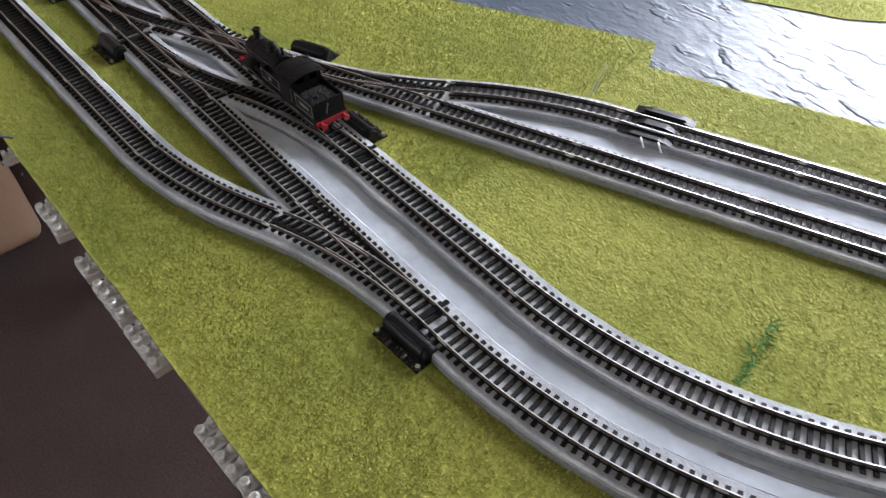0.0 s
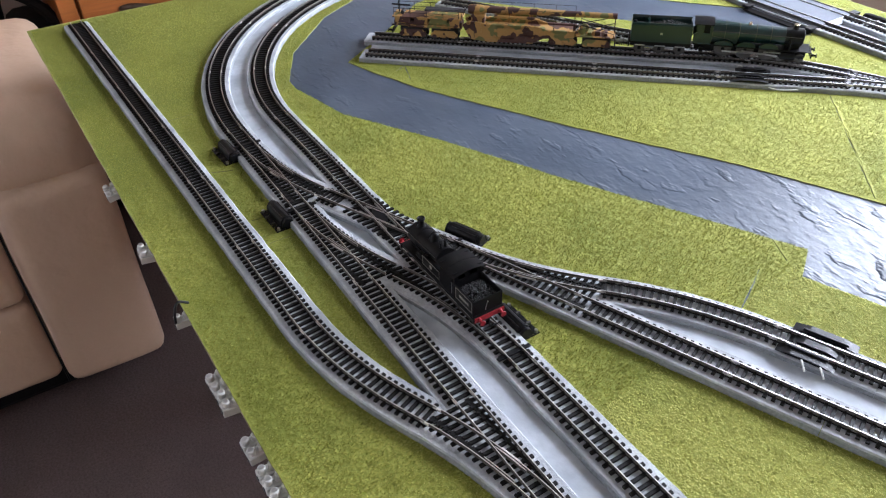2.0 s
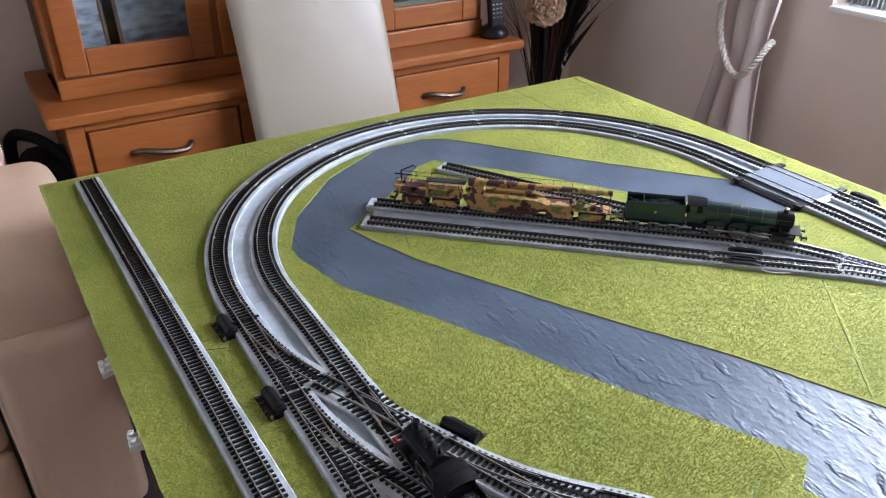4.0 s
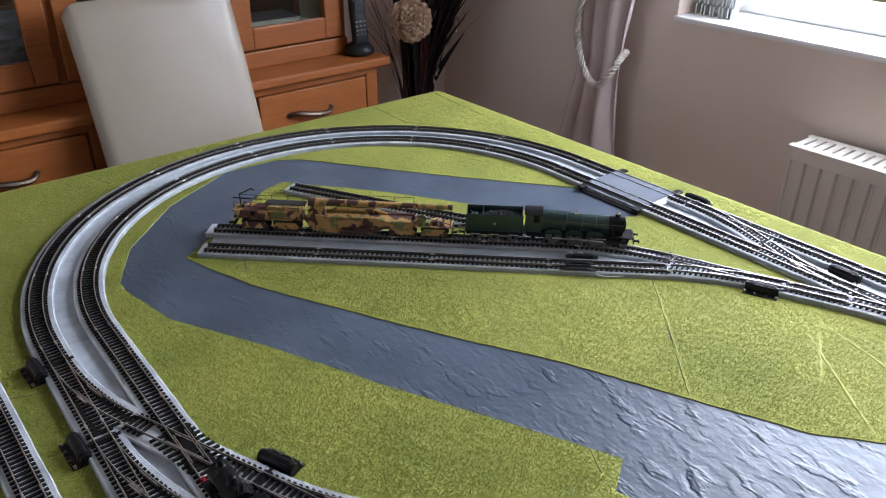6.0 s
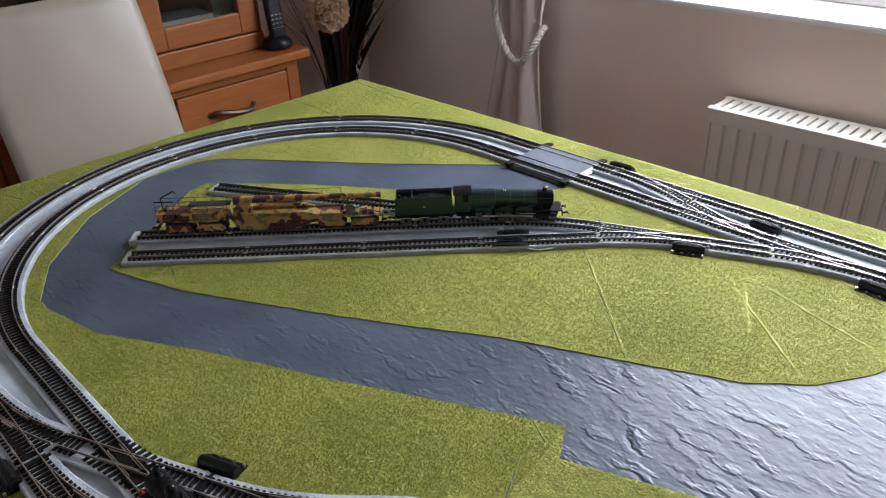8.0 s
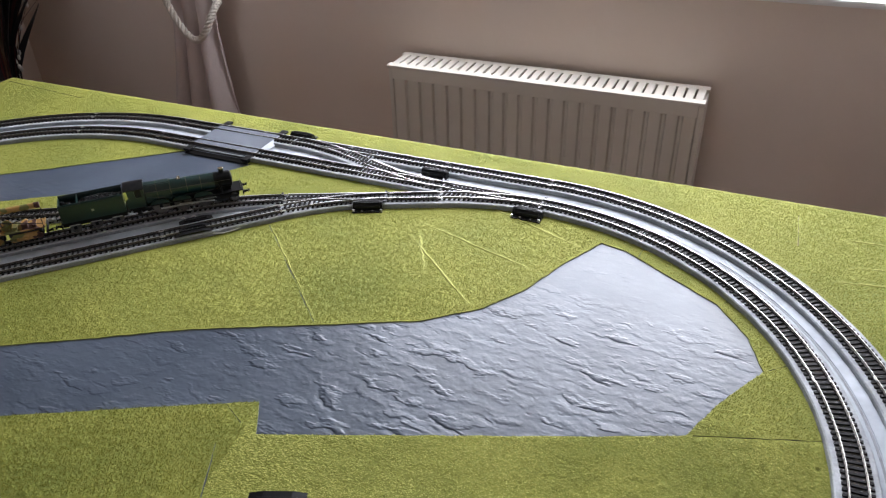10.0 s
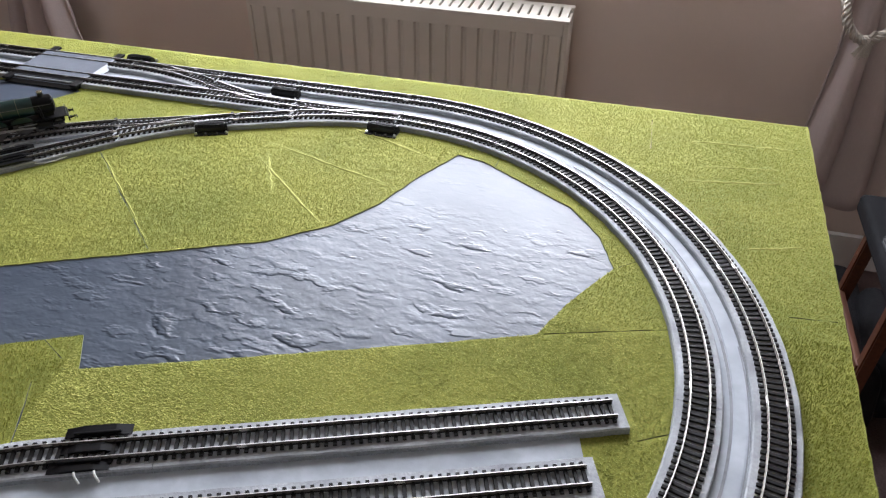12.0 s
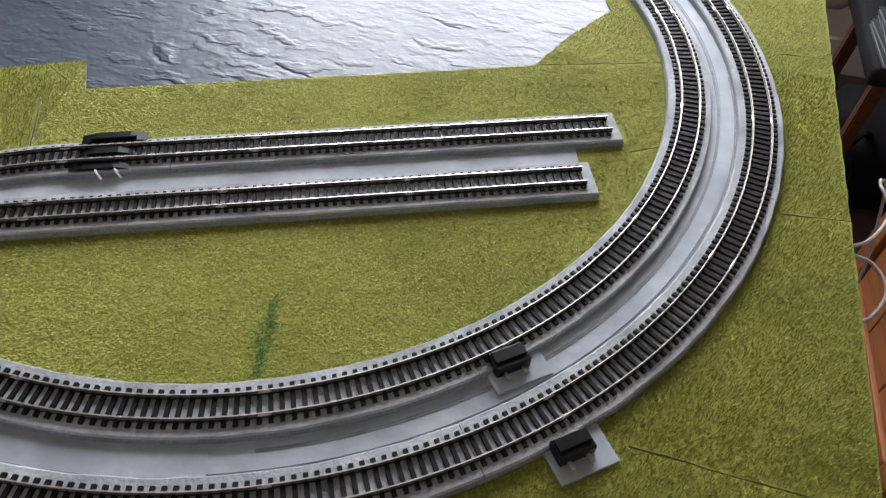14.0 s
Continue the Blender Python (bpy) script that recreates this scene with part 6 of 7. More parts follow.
def express_engine(at, rz):
    """A green 4-6-0 tender locomotive: large tapered boiler, squat chimney, outside rods."""
    e = thing("tender_locomotive", at, "dark green model express locomotive standing on the island siding", "locomotive", rz=rz)
    g = LOCO_GREEN
    part("running_plate", box((0.168, 0.0330, 0.0014), (0.006, 0, 0.0180), 0.0003), LOCO_BLACK, e)
    part("side_frames", box((0.160, 0.0120, 0.0095), (0.004, 0, 0.0118), 0.0008), LOCO_BLACK, e)
    buffer_set(e, 0.0905, 1, LOCO_BLACK)
    part("firebox", prism([(-0.0105, 0.0190), (0.0105, 0.0190), (0.0126, 0.0310), (0.0112, 0.0410), (0.0064, 0.0456), (-0.0064, 0.0456), (-0.0112, 0.0410), (-0.0126, 0.0310)], 0.0390, "x", -0.0345, 0.0012), g, e, smooth=True)
    part("boiler", rod((-0.0150, 0, 0.0332), (0.0500, 0, 0.0325), 0.0124, 0.0115, 36), g, e, smooth=True)
    smokebox = part("smokebox", rod((0.0500, 0, 0.0325), (0.0745, 0, 0.0325), 0.0119, seg=36), LOCO_BLACK, e, "black smokebox", smooth=True)
    part("smokebox_door", turned([(0.0104, 0), (0.0098, 0.0014), (0.0058, 0.0028), (0.0008, 0.0032)], 28, m=pose(0.0744, 0, 0.0325, 0, 90, 0)), LOCO_BLACK, smokebox, smooth=True)
    for x, r in ((-0.0150, 0.01245), (0.0090, 0.01215), (0.0300, 0.0119)):
        bm = turned([(r, -0.0004), (r + 0.0002, -0.0003), (r + 0.0002, 0.0003), (r, 0.0004)], 36, m=pose(x, 0, 0.0330, 0, 90, 0))
        part("boiler_band", bm, BAND, e, "thin boiler band")
    for x in (-0.0530, -0.0350):
        bm = prism([(-0.0107, 0.0192), (-0.0129, 0.0310), (-0.0114, 0.0412), (-0.0065, 0.0459), (0.0065, 0.0459), (0.0114, 0.0412), (0.0129, 0.0310), (0.0107, 0.0192)], 0.0005, "x", x)
        part("firebox_band", bm, BAND, e, "thin firebox band")
    part("saddle", box((0.020, 0.0170, 0.0090), (0.063, 0, 0.0215), 0.001), LOCO_BLACK, e)
    chimney = part("chimney", turned([(0.0050, 0), (0.0040, 0.0014), (0.0036, 0.0028), (0.0036, 0.0046), (0.0030, 0.0048)], 22, m=Matrix.Translation((0.0630, 0, 0.0434))), LOCO_BLACK, e, smooth=True)
    part("chimney_cap", turned([(0.0036, 0), (0.0041, 0.0008), (0.0040, 0.0018), (0.0032, 0.0020)], 22, m=Matrix.Translation((0.0630, 0, 0.0480))), BRASS, chimney, "bright copper cap", smooth=True)
    part("safety_valve_bonnet", turned([(0.0030, 0), (0.0024, 0.0010), (0.0019, 0.0022), (0.0016, 0.0032), (0.0018, 0.0034)], 22, m=Matrix.Translation((-0.0010, 0, 0.0450))), BRASS, e, "polished brass bonnet", smooth=True)
    for s in (-1, 1):
        bm = prism([(-0.0800, 0.0187), (-0.0535, 0.0187), (-0.0535, 0.0455), (-0.0575, 0.0455), (-0.0575, 0.0335), (-0.0660, 0.0335), (-0.0660, 0.0455), (-0.0780, 0.0455), (-0.0760, 0.0340), (-0.0800, 0.0320)], 0.0010, "y", s * 0.0158)
        part("cab_side", bm, g, e)
    part("cab_front", box((0.0010, 0.0306, 0.0270), (-0.0540, 0, 0.0320)), g, e)
    # black block fills the cab, standing in for the shade inside
    part("cab_shade_block", box((0.0120, 0.0280, 0.0260), (-0.0605, 0, 0.0320), 0.001), LOCO_BLACK, e)
    n = 12
    roof = [(-0.0172 + 0.0344 * i / n, 0.0458 + 0.0048 * (1 - (2 * i / n - 1) ** 2)) for i in range(n + 1)]
    part("cab_roof", prism(roof + [(y, z - 0.0008) for y, z in reversed(roof)], 0.0290, "x", -0.0670), LOCO_BLACK, e)
    for s in (-1, 1):
        for x in (-0.034, -0.002, 0.030):
            n = 10
            rim = [(x + 0.0138 * math.cos(math.pi * i / n), 0.0185 + 0.0068 * math.sin(math.pi * i / n)) for i in range(n + 1)]
            part("splasher", prism(rim, 0.0035, "y", s * 0.0138), g, e)
        part("handrail", rod((-0.052, s * 0.0130, 0.0370), (0.073, s * 0.0122, 0.0355), 0.0003, seg=6), TYRE, e, "thin steel handrail")
        part("reversing_rod", rod((-0.053, s * 0.0134, 0.0300), (-0.024, s * 0.0136, 0.0262), 0.0003, seg=6), TYRE, e, "thin steel reversing rod")
        part("cylinder", rod((0.0480, s * 0.0150, 0.0110), (0.0680, s * 0.0150, 0.0110), 0.0050, seg=18), LOCO_BLACK, e, smooth=True)
        part("slide_bar", box((0.0240, 0.0010, 0.0012), (0.0360, s * 0.0150, 0.0140)), STEEL, e, "bright slide bar")
        part("connecting_rod", box((0.0520, 0.0009, 0.0020), (0.0190, s * 0.0142, 0.0108), 0.0003, turn=pose(0, 0, 0, 0, 4, 0)), STEEL, e, "bright connecting rod")
        part("coupling_rod", box((0.0660, 0.0009, 0.0022), (-0.0020, s * 0.0128, 0.0100), 0.0003), STEEL, e, "bright coupling rod")
        part("step", box((0.006, 0.0030, 0.0060), (-0.0660, s * 0.0145, 0.0110)), LOCO_BLACK, e)
        part("steam_pipe", sweep(arc_points([(0.056, s * 0.0110, 0.0350), (0.058, s * 0.0140, 0.0270), (0.058, s * 0.0148, 0.0185)], 5), 0.0016, 8), LOCO_BLACK, e)
        part("lamp_iron", rod((0.0880, s * 0.0080, 0.0185), (0.0885, s * 0.0080, 0.0245), 0.0004, seg=6), STEEL, e, "thin bright lamp iron")
    for x in (-0.0340, -0.0020, 0.0300):
        wheel(e, x, 0.0122, 16)
    for x in (0.0500, 0.0760):
        wheel(e, x, 0.0062, 10)
    part("bogie_frame", box((0.0380, 0.0200, 0.0040), (0.0630, 0, 0.0085), 0.0008), LOCO_BLACK, e)
    e.scale = (1, 1, 1.12)
    return e


def tender(at, rz):
    t = thing("tender", at, "dark green model tender heaped with coal", "tender", rz=rz)
    part("frame_plate", box((0.094, 0.0325, 0.0016), (0, 0, 0.0175), 0.0003), LOCO_BLACK, t)
    for s in (-1, 1):
        part("side_plate", box((0.089, 0.0010, 0.0240), (0, s * 0.0158, 0.0302), 0.0003), LOCO_GREEN, t)
        part("flare", box((0.089, 0.0010, 0.0036), (0, s * 0.0164, 0.0434), 0.0003, turn=pose(0, 0, 0, -18 * s, 0, 0)), LOCO_GREEN, t)
        part("crest", box((0.0036, 0.0003, 0.0030), (0, s * 0.0164, 0.0305)), LINING, t, "small pale crest")
        part("outside_frame", box((0.090, 0.0010, 0.0050), (0, s * 0.0138, 0.0145), 0.0003), LOCO_BLACK, t)
    for x in (-0.0445, 0.0440):
        part("end_plate", box((0.0010, 0.0316, 0.0250), (x, 0, 0.0305), 0.0002), LOCO_GREEN, t)
    part("tank_top", box((0.087, 0.0306, 0.0150), (0, 0, 0.0285)), LOCO_BLACK, t)
    part("coal_bulkhead", box((0.0010, 0.0300, 0.0090), (-0.0190, 0, 0.0400)), LOCO_GREEN, t)
    coal_heap(t, -0.018, 0.040, 0.0130, 0.0365, 0.0068, 280, 9)
    part("water_filler", turned([(0.0040, 0), (0.0040, 0.0034), (0.0026, 0.0046)], 16, m=Matrix.Translation((-0.0320, 0, 0.0360))), LOCO_BLACK, t)
    part("water_dome", turned([(0.0034, 0), (0.0034, 0.0030), (0.0020, 0.0048)], 16, m=Matrix.Translation((-0.0400, 0.006, 0.0360))), LOCO_BLACK, t, smooth=True)
    for x in (-0.030, 0.0, 0.030):
        wheel(t, x, 0.0080, 12)
        for s in (-1, 1):
            part("axle_box", box((0.0050, 0.0016, 0.0050), (x, s * 0.0140, 0.0090), 0.0006), LOCO_BLACK, t)
            part("leaf_spring", box((0.0150, 0.0014, 0.0012), (x, s * 0.0146, 0.0128), 0.0004), STEEL, t, "dull steel leaf spring")
    buffer_set(t, -0.0470, -1, LOCO_BLACK)
    t.scale = (1, 1, 1.12)
    return t


def rail_gun(at, rz):
    """A long railway gun: two bogie groups, a deep girder carriage, platforms with rails and a jib, and a barrel laid forwards."""
    g = thing("railway_gun", at, "camouflaged model railway gun wagon with a long barrel and railed platforms", "gun wagon", rz=rz)
    # carriage between the bogie groups
    girder = [(-0.055, 0.0210), (-0.046, 0.0075), (-0.020, 0.0045), (0.052, 0.0055), (0.070, 0.0150), (0.118, 0.0190), (0.118, 0.0285), (0.075, 0.0295), (0.060, 0.0335), (-0.022, 0.0335), (-0.034, 0.0360), (-0.050, 0.0360), (-0.060, 0.0300)]
    for s in (-1, 1):
        web = part("girder", prism(girder, 0.0030, "y", s * 0.0140, 0.0004), CAMO, g)
        part("top_flange", box((0.082, 0.0050, 0.0012), (0.019, s * 0.0152, 0.0338), 0.0003), CAMO, web)
        part("top_flange", box((0.046, 0.0050, 0.0012), (0.096, s * 0.0152, 0.0290), 0.0003), CAMO, web)
        for x in (-0.030, -0.006, 0.018, 0.042, 0.064, 0.086, 0.108):
            part("stiffener", box((0.0012, 0.0016, 0.0190 if x < 0.05 else 0.0110), (x, s * 0.0160, 0.0235 if x < 0.05 else 0.0255)), CAMO, web)
        part("side_locker", box((0.050, 0.0036, 0.0040), (0.020, s * 0.0172, 0.0272), 0.0006), CAMO, g)
        part("side_locker", box((0.030, 0.0034, 0.0040), (0.092, s * 0.0168, 0.0262), 0.0006), CAMO, g)
        part("foot_board", box((0.030, 0.0042, 0.0012), (0.008, s * 0.0176, 0.0120)), CAMO, g)
        part("foot_board", box((0.024, 0.0042, 0.0012), (0.046, s * 0.0176, 0.0170)), CAMO, g)
        for x in (-0.050, -0.040):
            part("ladder_rail", rod((x, s * 0.0172, 0.0100), (x, s * 0.0172, 0.0400), 0.0004, seg=5), TWIG, g, "thin dark ladder rail")
    part("deck_plate", box((0.168, 0.0250, 0.0014), (0.030, 0, 0.0270)), CAMO, g)
    part("trunnion_block", box((0.022, 0.0200, 0.0150), (-0.036, 0, 0.0385), 0.003), CAMO, g)
    # barrel
    part("barrel", turned([(0.0058, 0), (0.0058, 0.046), (0.0052, 0.050), (0.0049, 0.110), (0.0042, 0.196), (0.0046, 0.199), (0.0046, 0.206), (0.0026, 0.2065)], 24, m=pose(-0.026, 0, 0.0515, 0, 90, 0)), CAMO, g, smooth=True)
    part("breech", turned([(0.0066, 0), (0.0076, 0.004), (0.0076, 0.020), (0.0060, 0.026)], 24, m=pose(-0.052, 0, 0.0505, 0, 90, 0)), CAMO, g, smooth=True)
    part("recoil_cylinder", rod((-0.010, 0.007, 0.0440), (0.055, 0.007, 0.0430), 0.0026, seg=14), CAMO, g, smooth=True)
    part("recoil_cylinder", rod((-0.010, -0.007, 0.0440), (0.055, -0.007, 0.0430), 0.0026, seg=14), CAMO, g, smooth=True)
    # rear platform on its own beam, with lockers set apart below
    part("rear_beam", box((0.112, 0.0170, 0.0090), (-0.118, 0, 0.0250), 0.0006), CAMO, g)
    plat = part("rear_platform", box((0.114, 0.0310, 0.0014), (-0.118, 0, 0.0375), 0.0003), CAMO, g)
    for x, w, h in ((-0.158, 0.026, 0.0085), (-0.128, 0.022, 0.0100), (-0.099, 0.028, 0.0075), (-0.073, 0.016, 0.0105)):
        for s in (-1, 1):
            part("locker", box((w, 0.0090, h), (x, s * 0.0105, 0.0325 - 0.0006 * (w < 0.025)), 0.0007), CAMO, g)
    for s in (-1, 1):
        part("running_board", box((0.104, 0.0040, 0.0012), (-0.116, s * 0.0165, 0.0262), 0.0003), CAMO, g)
    for y in (-0.006, 0.0, 0.006):
        part("shelf_plank", box((0.066, 0.0050, 0.0014), (-0.090, y, 0.0475), 0.0003), TWIG, plat, "dark stained plank")
    for x in (-0.120, -0.062):
        for s in (-1, 1):
            part("shelf_post", rod((x, s * 0.0075, 0.0380), (x, s * 0.0075, 0.0470), 0.0005, seg=5), TWIG, plat, "thin dark shelf post")
    for s in (-1, 1):
        posts = [-0.172, -0.145, -0.118, -0.091, -0.066]
        for x in posts:
            part("rail_post", rod((x, s * 0.0148, 0.0378), (x, s * 0.0148, 0.0520), 0.0004, seg=5), TWIG, plat, "thin dark rail post")
        for z in (0.0450, 0.0520):
            part("hand_rail", rod((posts[0], s * 0.0148, z), (posts[-1], s * 0.0148, z), 0.0004, seg=5), TWIG, plat, "thin dark hand rail")
        for x in (-0.020, 0.015, 0.050, 0.085, 0.116):
            part("rail_post", rod((x, s * 0.0158, 0.0335 if x < 0.06 else 0.0285), (x, s * 0.0158, 0.0585), 0.0003, seg=5), TWIG, g, "thin dark rail post")
        part("hand_rail", rod((-0.020, s * 0.0158, 0.0585), (0.116, s * 0.0158, 0.0585), 0.0003, seg=5), TWIG, g, "thin dark hand rail")
    part("jib", sweep([(-0.168, 0.006, 0.0380), (-0.168, 0.006, 0.0570), (-0.146, 0.006, 0.0680), (-0.143, 0.006, 0.0640)], 0.0011, 7), LOCO_BLACK, g, "black loading jib")
    part("jib_stay", rod((-0.180, 0.006, 0.0500), (-0.150, 0.006, 0.0495), 0.0012, seg=6), LOCO_BLACK, g, "black jib stay")
    part("winch", rod((-0.160, -0.006, 0.0415), (-0.160, 0.006, 0.0415), 0.0032, seg=12), TWIG, g)
    # front frame with winding gear and bracing under the muzzle
    part("front_platform", box((0.060, 0.0290, 0.0016), (0.150, 0, 0.0215), 0.0004), CAMO, g)
    part("winding_wheel", turned([(0.0070, 0), (0.0070, 0.002), (0.0025, 0.003), (0.0025, 0.008)], 20, m=pose(0.132, -0.006, 0.0330, 90, 0, 0)), CAMO, g, smooth=True)
    for s in (-1, 1):
        for a, b in (((0.178, 0.0220), (0.178, 0.0500)), ((0.126, 0.0330), (0.178, 0.0450)), ((0.126, 0.0400), (0.178, 0.0270)), ((0.126, 0.0320), (0.126, 0.0470))):
            part("brace", rod((a[0], s * 0.0125, a[1]), (b[0], s * 0.0125, b[1]), 0.0006, seg=6), TWIG, g, "thin dark brace")
    for i, (w, h) in enumerate(((0.010, 0.008), (0.006, 0.005), (0.008, 0.0065), (0.005, 0.004))):
        part("gear_box", box((w, 0.018, h), (0.128 + 0.0125 * i, 0.001 * (-1) ** i, 0.0223 + h / 2), 0.0006), CAMO, g)
    for x in (-0.142, -0.090, 0.100, 0.152):
        bogie = part("bogie_frame", box((0.044, 0.0200, 0.0070), (x, 0, 0.0150), 0.0010), TWIG, g, "dark bogie frame")
        for s in (-1, 1):
            part("bogie_side", prism([(x - 0.021, 0.0060), (x + 0.021, 0.0060), (x + 0.0225, 0.0110), (x + 0.016, 0.0172), (x - 0.016, 0.0172), (x - 0.0225, 0.0110)], 0.0016, "y", s * 0.0128, 0.0003), CAMO, bogie)
            for k in (-0.016, 0.0, 0.016):
                part("axle_box", box((0.0050, 0.0022, 0.0048), (x + k, s * 0.0140, 0.0085), 0.0006), CAMO, bogie)
        for k in (-0.016, 0.0, 0.016):
            wheel(g, x + k, 0.0060, 8, TWIG, TWIG)
    for x in (-0.116, 0.122):
        part("bolster", box((0.070, 0.0160, 0.0040), (x, 0, 0.0200), 0.0008), CAMO, g)
    buffer_set(g, -0.176, -1, TWIG)
    buffer_set(g, 0.181, 1, TWIG)
    return g

# ---------------------------------------------------------------- track: rails, sleepers, joiners


def sleeper_mesh():
    """A moulded sleeper with its four rail chairs, standing on z = 0."""
    bm = bmesh.new()
    w, l, h = 0.0017, 0.0143, 0.0021
    low = [bm.verts.new((x * w, y * l, 0)) for x, y in ((-1, -1), (1, -1), (1, 1), (-1, 1))]
    top = [bm.verts.new((x * w * 0.86, y * l * 0.985, h)) for x, y in ((-1, -1), (1, -1), (1, 1), (-1, 1))]
    bm.faces.new(top)
    for i in range(4):
        j = (i + 1) % 4
        bm.faces.new((low[i], low[j], top[j], top[i]))
    for y in (-GAUGE / 2 - 0.0014, -GAUGE / 2 + 0.0014, GAUGE / 2 - 0.0014, GAUGE / 2 + 0.0014):
        box((0.0022, 0.0011, 0.0009), (0, y, h + 0.0004), bm=bm)
    for y in (-GAUGE / 2, GAUGE / 2):
        box((PITCH, 0.0021, 0.0014), (0, y, 0.0009), bm=bm)
    return mesh_of("sleeper", bm, SLEEPER)


def joiner_mesh():
    bm = box((0.009, 0.0024, 0.0012), (0, 0, 0.0006), 0.0003)
    box((0.008, 0.0017, 0.0008), (0, 0, 0.0015), 0.0002, bm)
    return mesh_of("rail_joiner", bm, JOINER)


SLEEPER_MESH, JOINER_MESH = sleeper_mesh(), joiner_mesh()
RAIL_PROFILE = ((-0.0010, 0), (-0.0010, 0.0005), (-0.00040, 0.0008), (-0.00040, 0.0020), (-0.00050, 0.0022), (-0.00046, 0.0029), (0.00046, 0.0029),
                (0.00050, 0.0022), (0.00040, 0.0020), (0.00040, 0.0008), (0.0010, 0.0005), (0.0010, 0))


def rail(route, s0, s1, off, lift, parent, base, name="rail"):
    """One rail along a route at a sideways offset (a number, or a function of the run)."""
    n = max(2, int((s1 - s0) / 0.010))
    bm = bmesh.new()
    last = None
    for i in range(n + 1):
        s = s0 + (s1 - s0) * i / n
        x, y, h = route.at(s)
        o = off(s) if callable(off) else off
        nx, ny = -math.sin(h), math.cos(h)
        now = [bm.verts.new((x + (o + w) * nx - base[0], y + (o + w) * ny - base[1], RAIL_Z + z + lift - base[2])) for w, z in RAIL_PROFILE]
        if last:
            for k in range(len(now) - 1):
                bm.faces.new((last[k + 1], now[k + 1], now[k], last[k])).material_index = 0 if k == 5 else 1
        else:
            bm.faces.new(now)
        last = now
    bm.faces.new(list(reversed(last)))
    bmesh.ops.recalc_face_normals(bm, faces=bm.faces)
    return part(name, bm, (RAIL, RAIL_SIDE), parent)


def sleeper(parent, x, y, h, base, length=1.0, shift=0.0, lift=0.0):
    ob = new("sleeper", SLEEPER_MESH)
    ob.parent = parent
    nx, ny = -math.sin(h), math.cos(h)
    ob.matrix_basis = Matrix.LocRotScale((x + shift * nx - base[0], y + shift * ny - base[1], SLEEPER_Z + lift - base[2]), Euler((0, 0, h)), (1, length, 1))
    return ob


def track(route, s0, s1, label, lift=0.0, bare=(), pieces=0.168, joints=True, group="set-track pieces"):
    """Cuts a stretch into set-track pieces, each a thing with rails, sleepers and joiners. bare: stretches without sleepers of their own."""
    count = max(1, round((s1 - s0) / pieces))
    for p in range(count):
        a, b = s0 + (s1 - s0) * p / count, s0 + (s1 - s0) * (p + 1) / count
        x0, y0, h0 = route.at((a + b) / 2)
        base = (x0, y0, SLEEPER_Z)
        section = thing("track_section", base, label, "model track", group)
        for off in (-GAUGE / 2, GAUGE / 2):
            rail(route, a + 0.0002, b - 0.0002, off, lift, section, base)
        n = max(1, round((b - a) / PITCH))
        for i in range(n):
            s = a + (b - a) * (i + 0.5) / n
            if any(lo <= s <= hi for lo, hi in bare):
                continue
            x, y, h = route.at(s)
            sleeper(section, x, y, h, base, lift=lift)
        if joints:
            x, y, h = route.at(a)
            for off in (-GAUGE / 2, GAUGE / 2):
                ob = new("rail_joiner", JOINER_MESH)
                ob.parent = section
                ob.matrix_basis = Matrix.LocRotScale((x - off * math.sin(h) - base[0], y + off * math.cos(h) - base[1], RAIL_Z + lift - base[2]), Euler((0, 0, h)), None)


def turnout(main, s_toe, forward, branch, length, label, lift, split=0.033):
    """The moving and crossing parts of a set of points: long sleepers under both ways, the branch's rails, blades, frog, guard rails, tie bar."""
    x0, y0, h0 = main.at(s_toe)
    base = (x0, y0, SLEEPER_Z)
    points = thing("points", base, label, "railway points", "sets of points")
    side = None
    n = round(length / PITCH)
    for i in range(n):
        d = length * (i + 0.5) / n
        x, y, h = main.at(s_toe + (d if forward else -d))
        bx, by, _ = branch.at(d)
        gap = -(bx - x) * math.sin(h) + (by - y) * math.cos(h)
        side = side or (1 if branch.at(length)[1] * math.cos(h) - branch.at(length)[0] * math.sin(h) > y * math.cos(h) - x * math.sin(h) else -1)
        sleeper(points, x, y, h, base, 1 + min(abs(gap), split) / 0.030, gap / 2 if abs(gap) < split else side * split / 2, lift=lift)
    for off in (-GAUGE / 2, GAUGE / 2):
        rail(branch, 0.012, length, off, lift + 0.00012, points, base, "stock_rail")
    # guard rails beside the frog, and the frog casting
    d = 0.098
    bx, by, bh = branch.at(d)
    for off in (-GAUGE / 2 + 0.0021, GAUGE / 2 - 0.0021):
        rail(branch, d - 0.018, d + 0.014, off, lift + 0.0001, points, base, "guard_rail")
    frog = part("frog", box((0.020, 0.0042, 0.0022), (0, 0, 0.0012), 0.0006), JOINER if lift < 0.0001 else STEEL, points, "dull cast metal frog")
    turn_to = -side if forward else side
    frog.matrix_basis = Matrix.LocRotScale((bx + turn_to * GAUGE / 2 * -math.sin(bh) - x0, by + turn_to * GAUGE / 2 * math.cos(bh) - y0, RAIL_Z - SLEEPER_Z - 0.0006), Euler((0, 0, bh)), None)
    tie = part("tie_bar", box((0.004, 0.036, 0.0016), (0, 0, 0.0024), 0.0004), BLACK, points)
    dx = 0.008 if forward else -0.008
    tie.matrix_basis = Matrix.LocRotScale((dx * math.cos(h0), dx * math.sin(h0), 0.0002), Euler((0, 0, h0)), None)
    return points


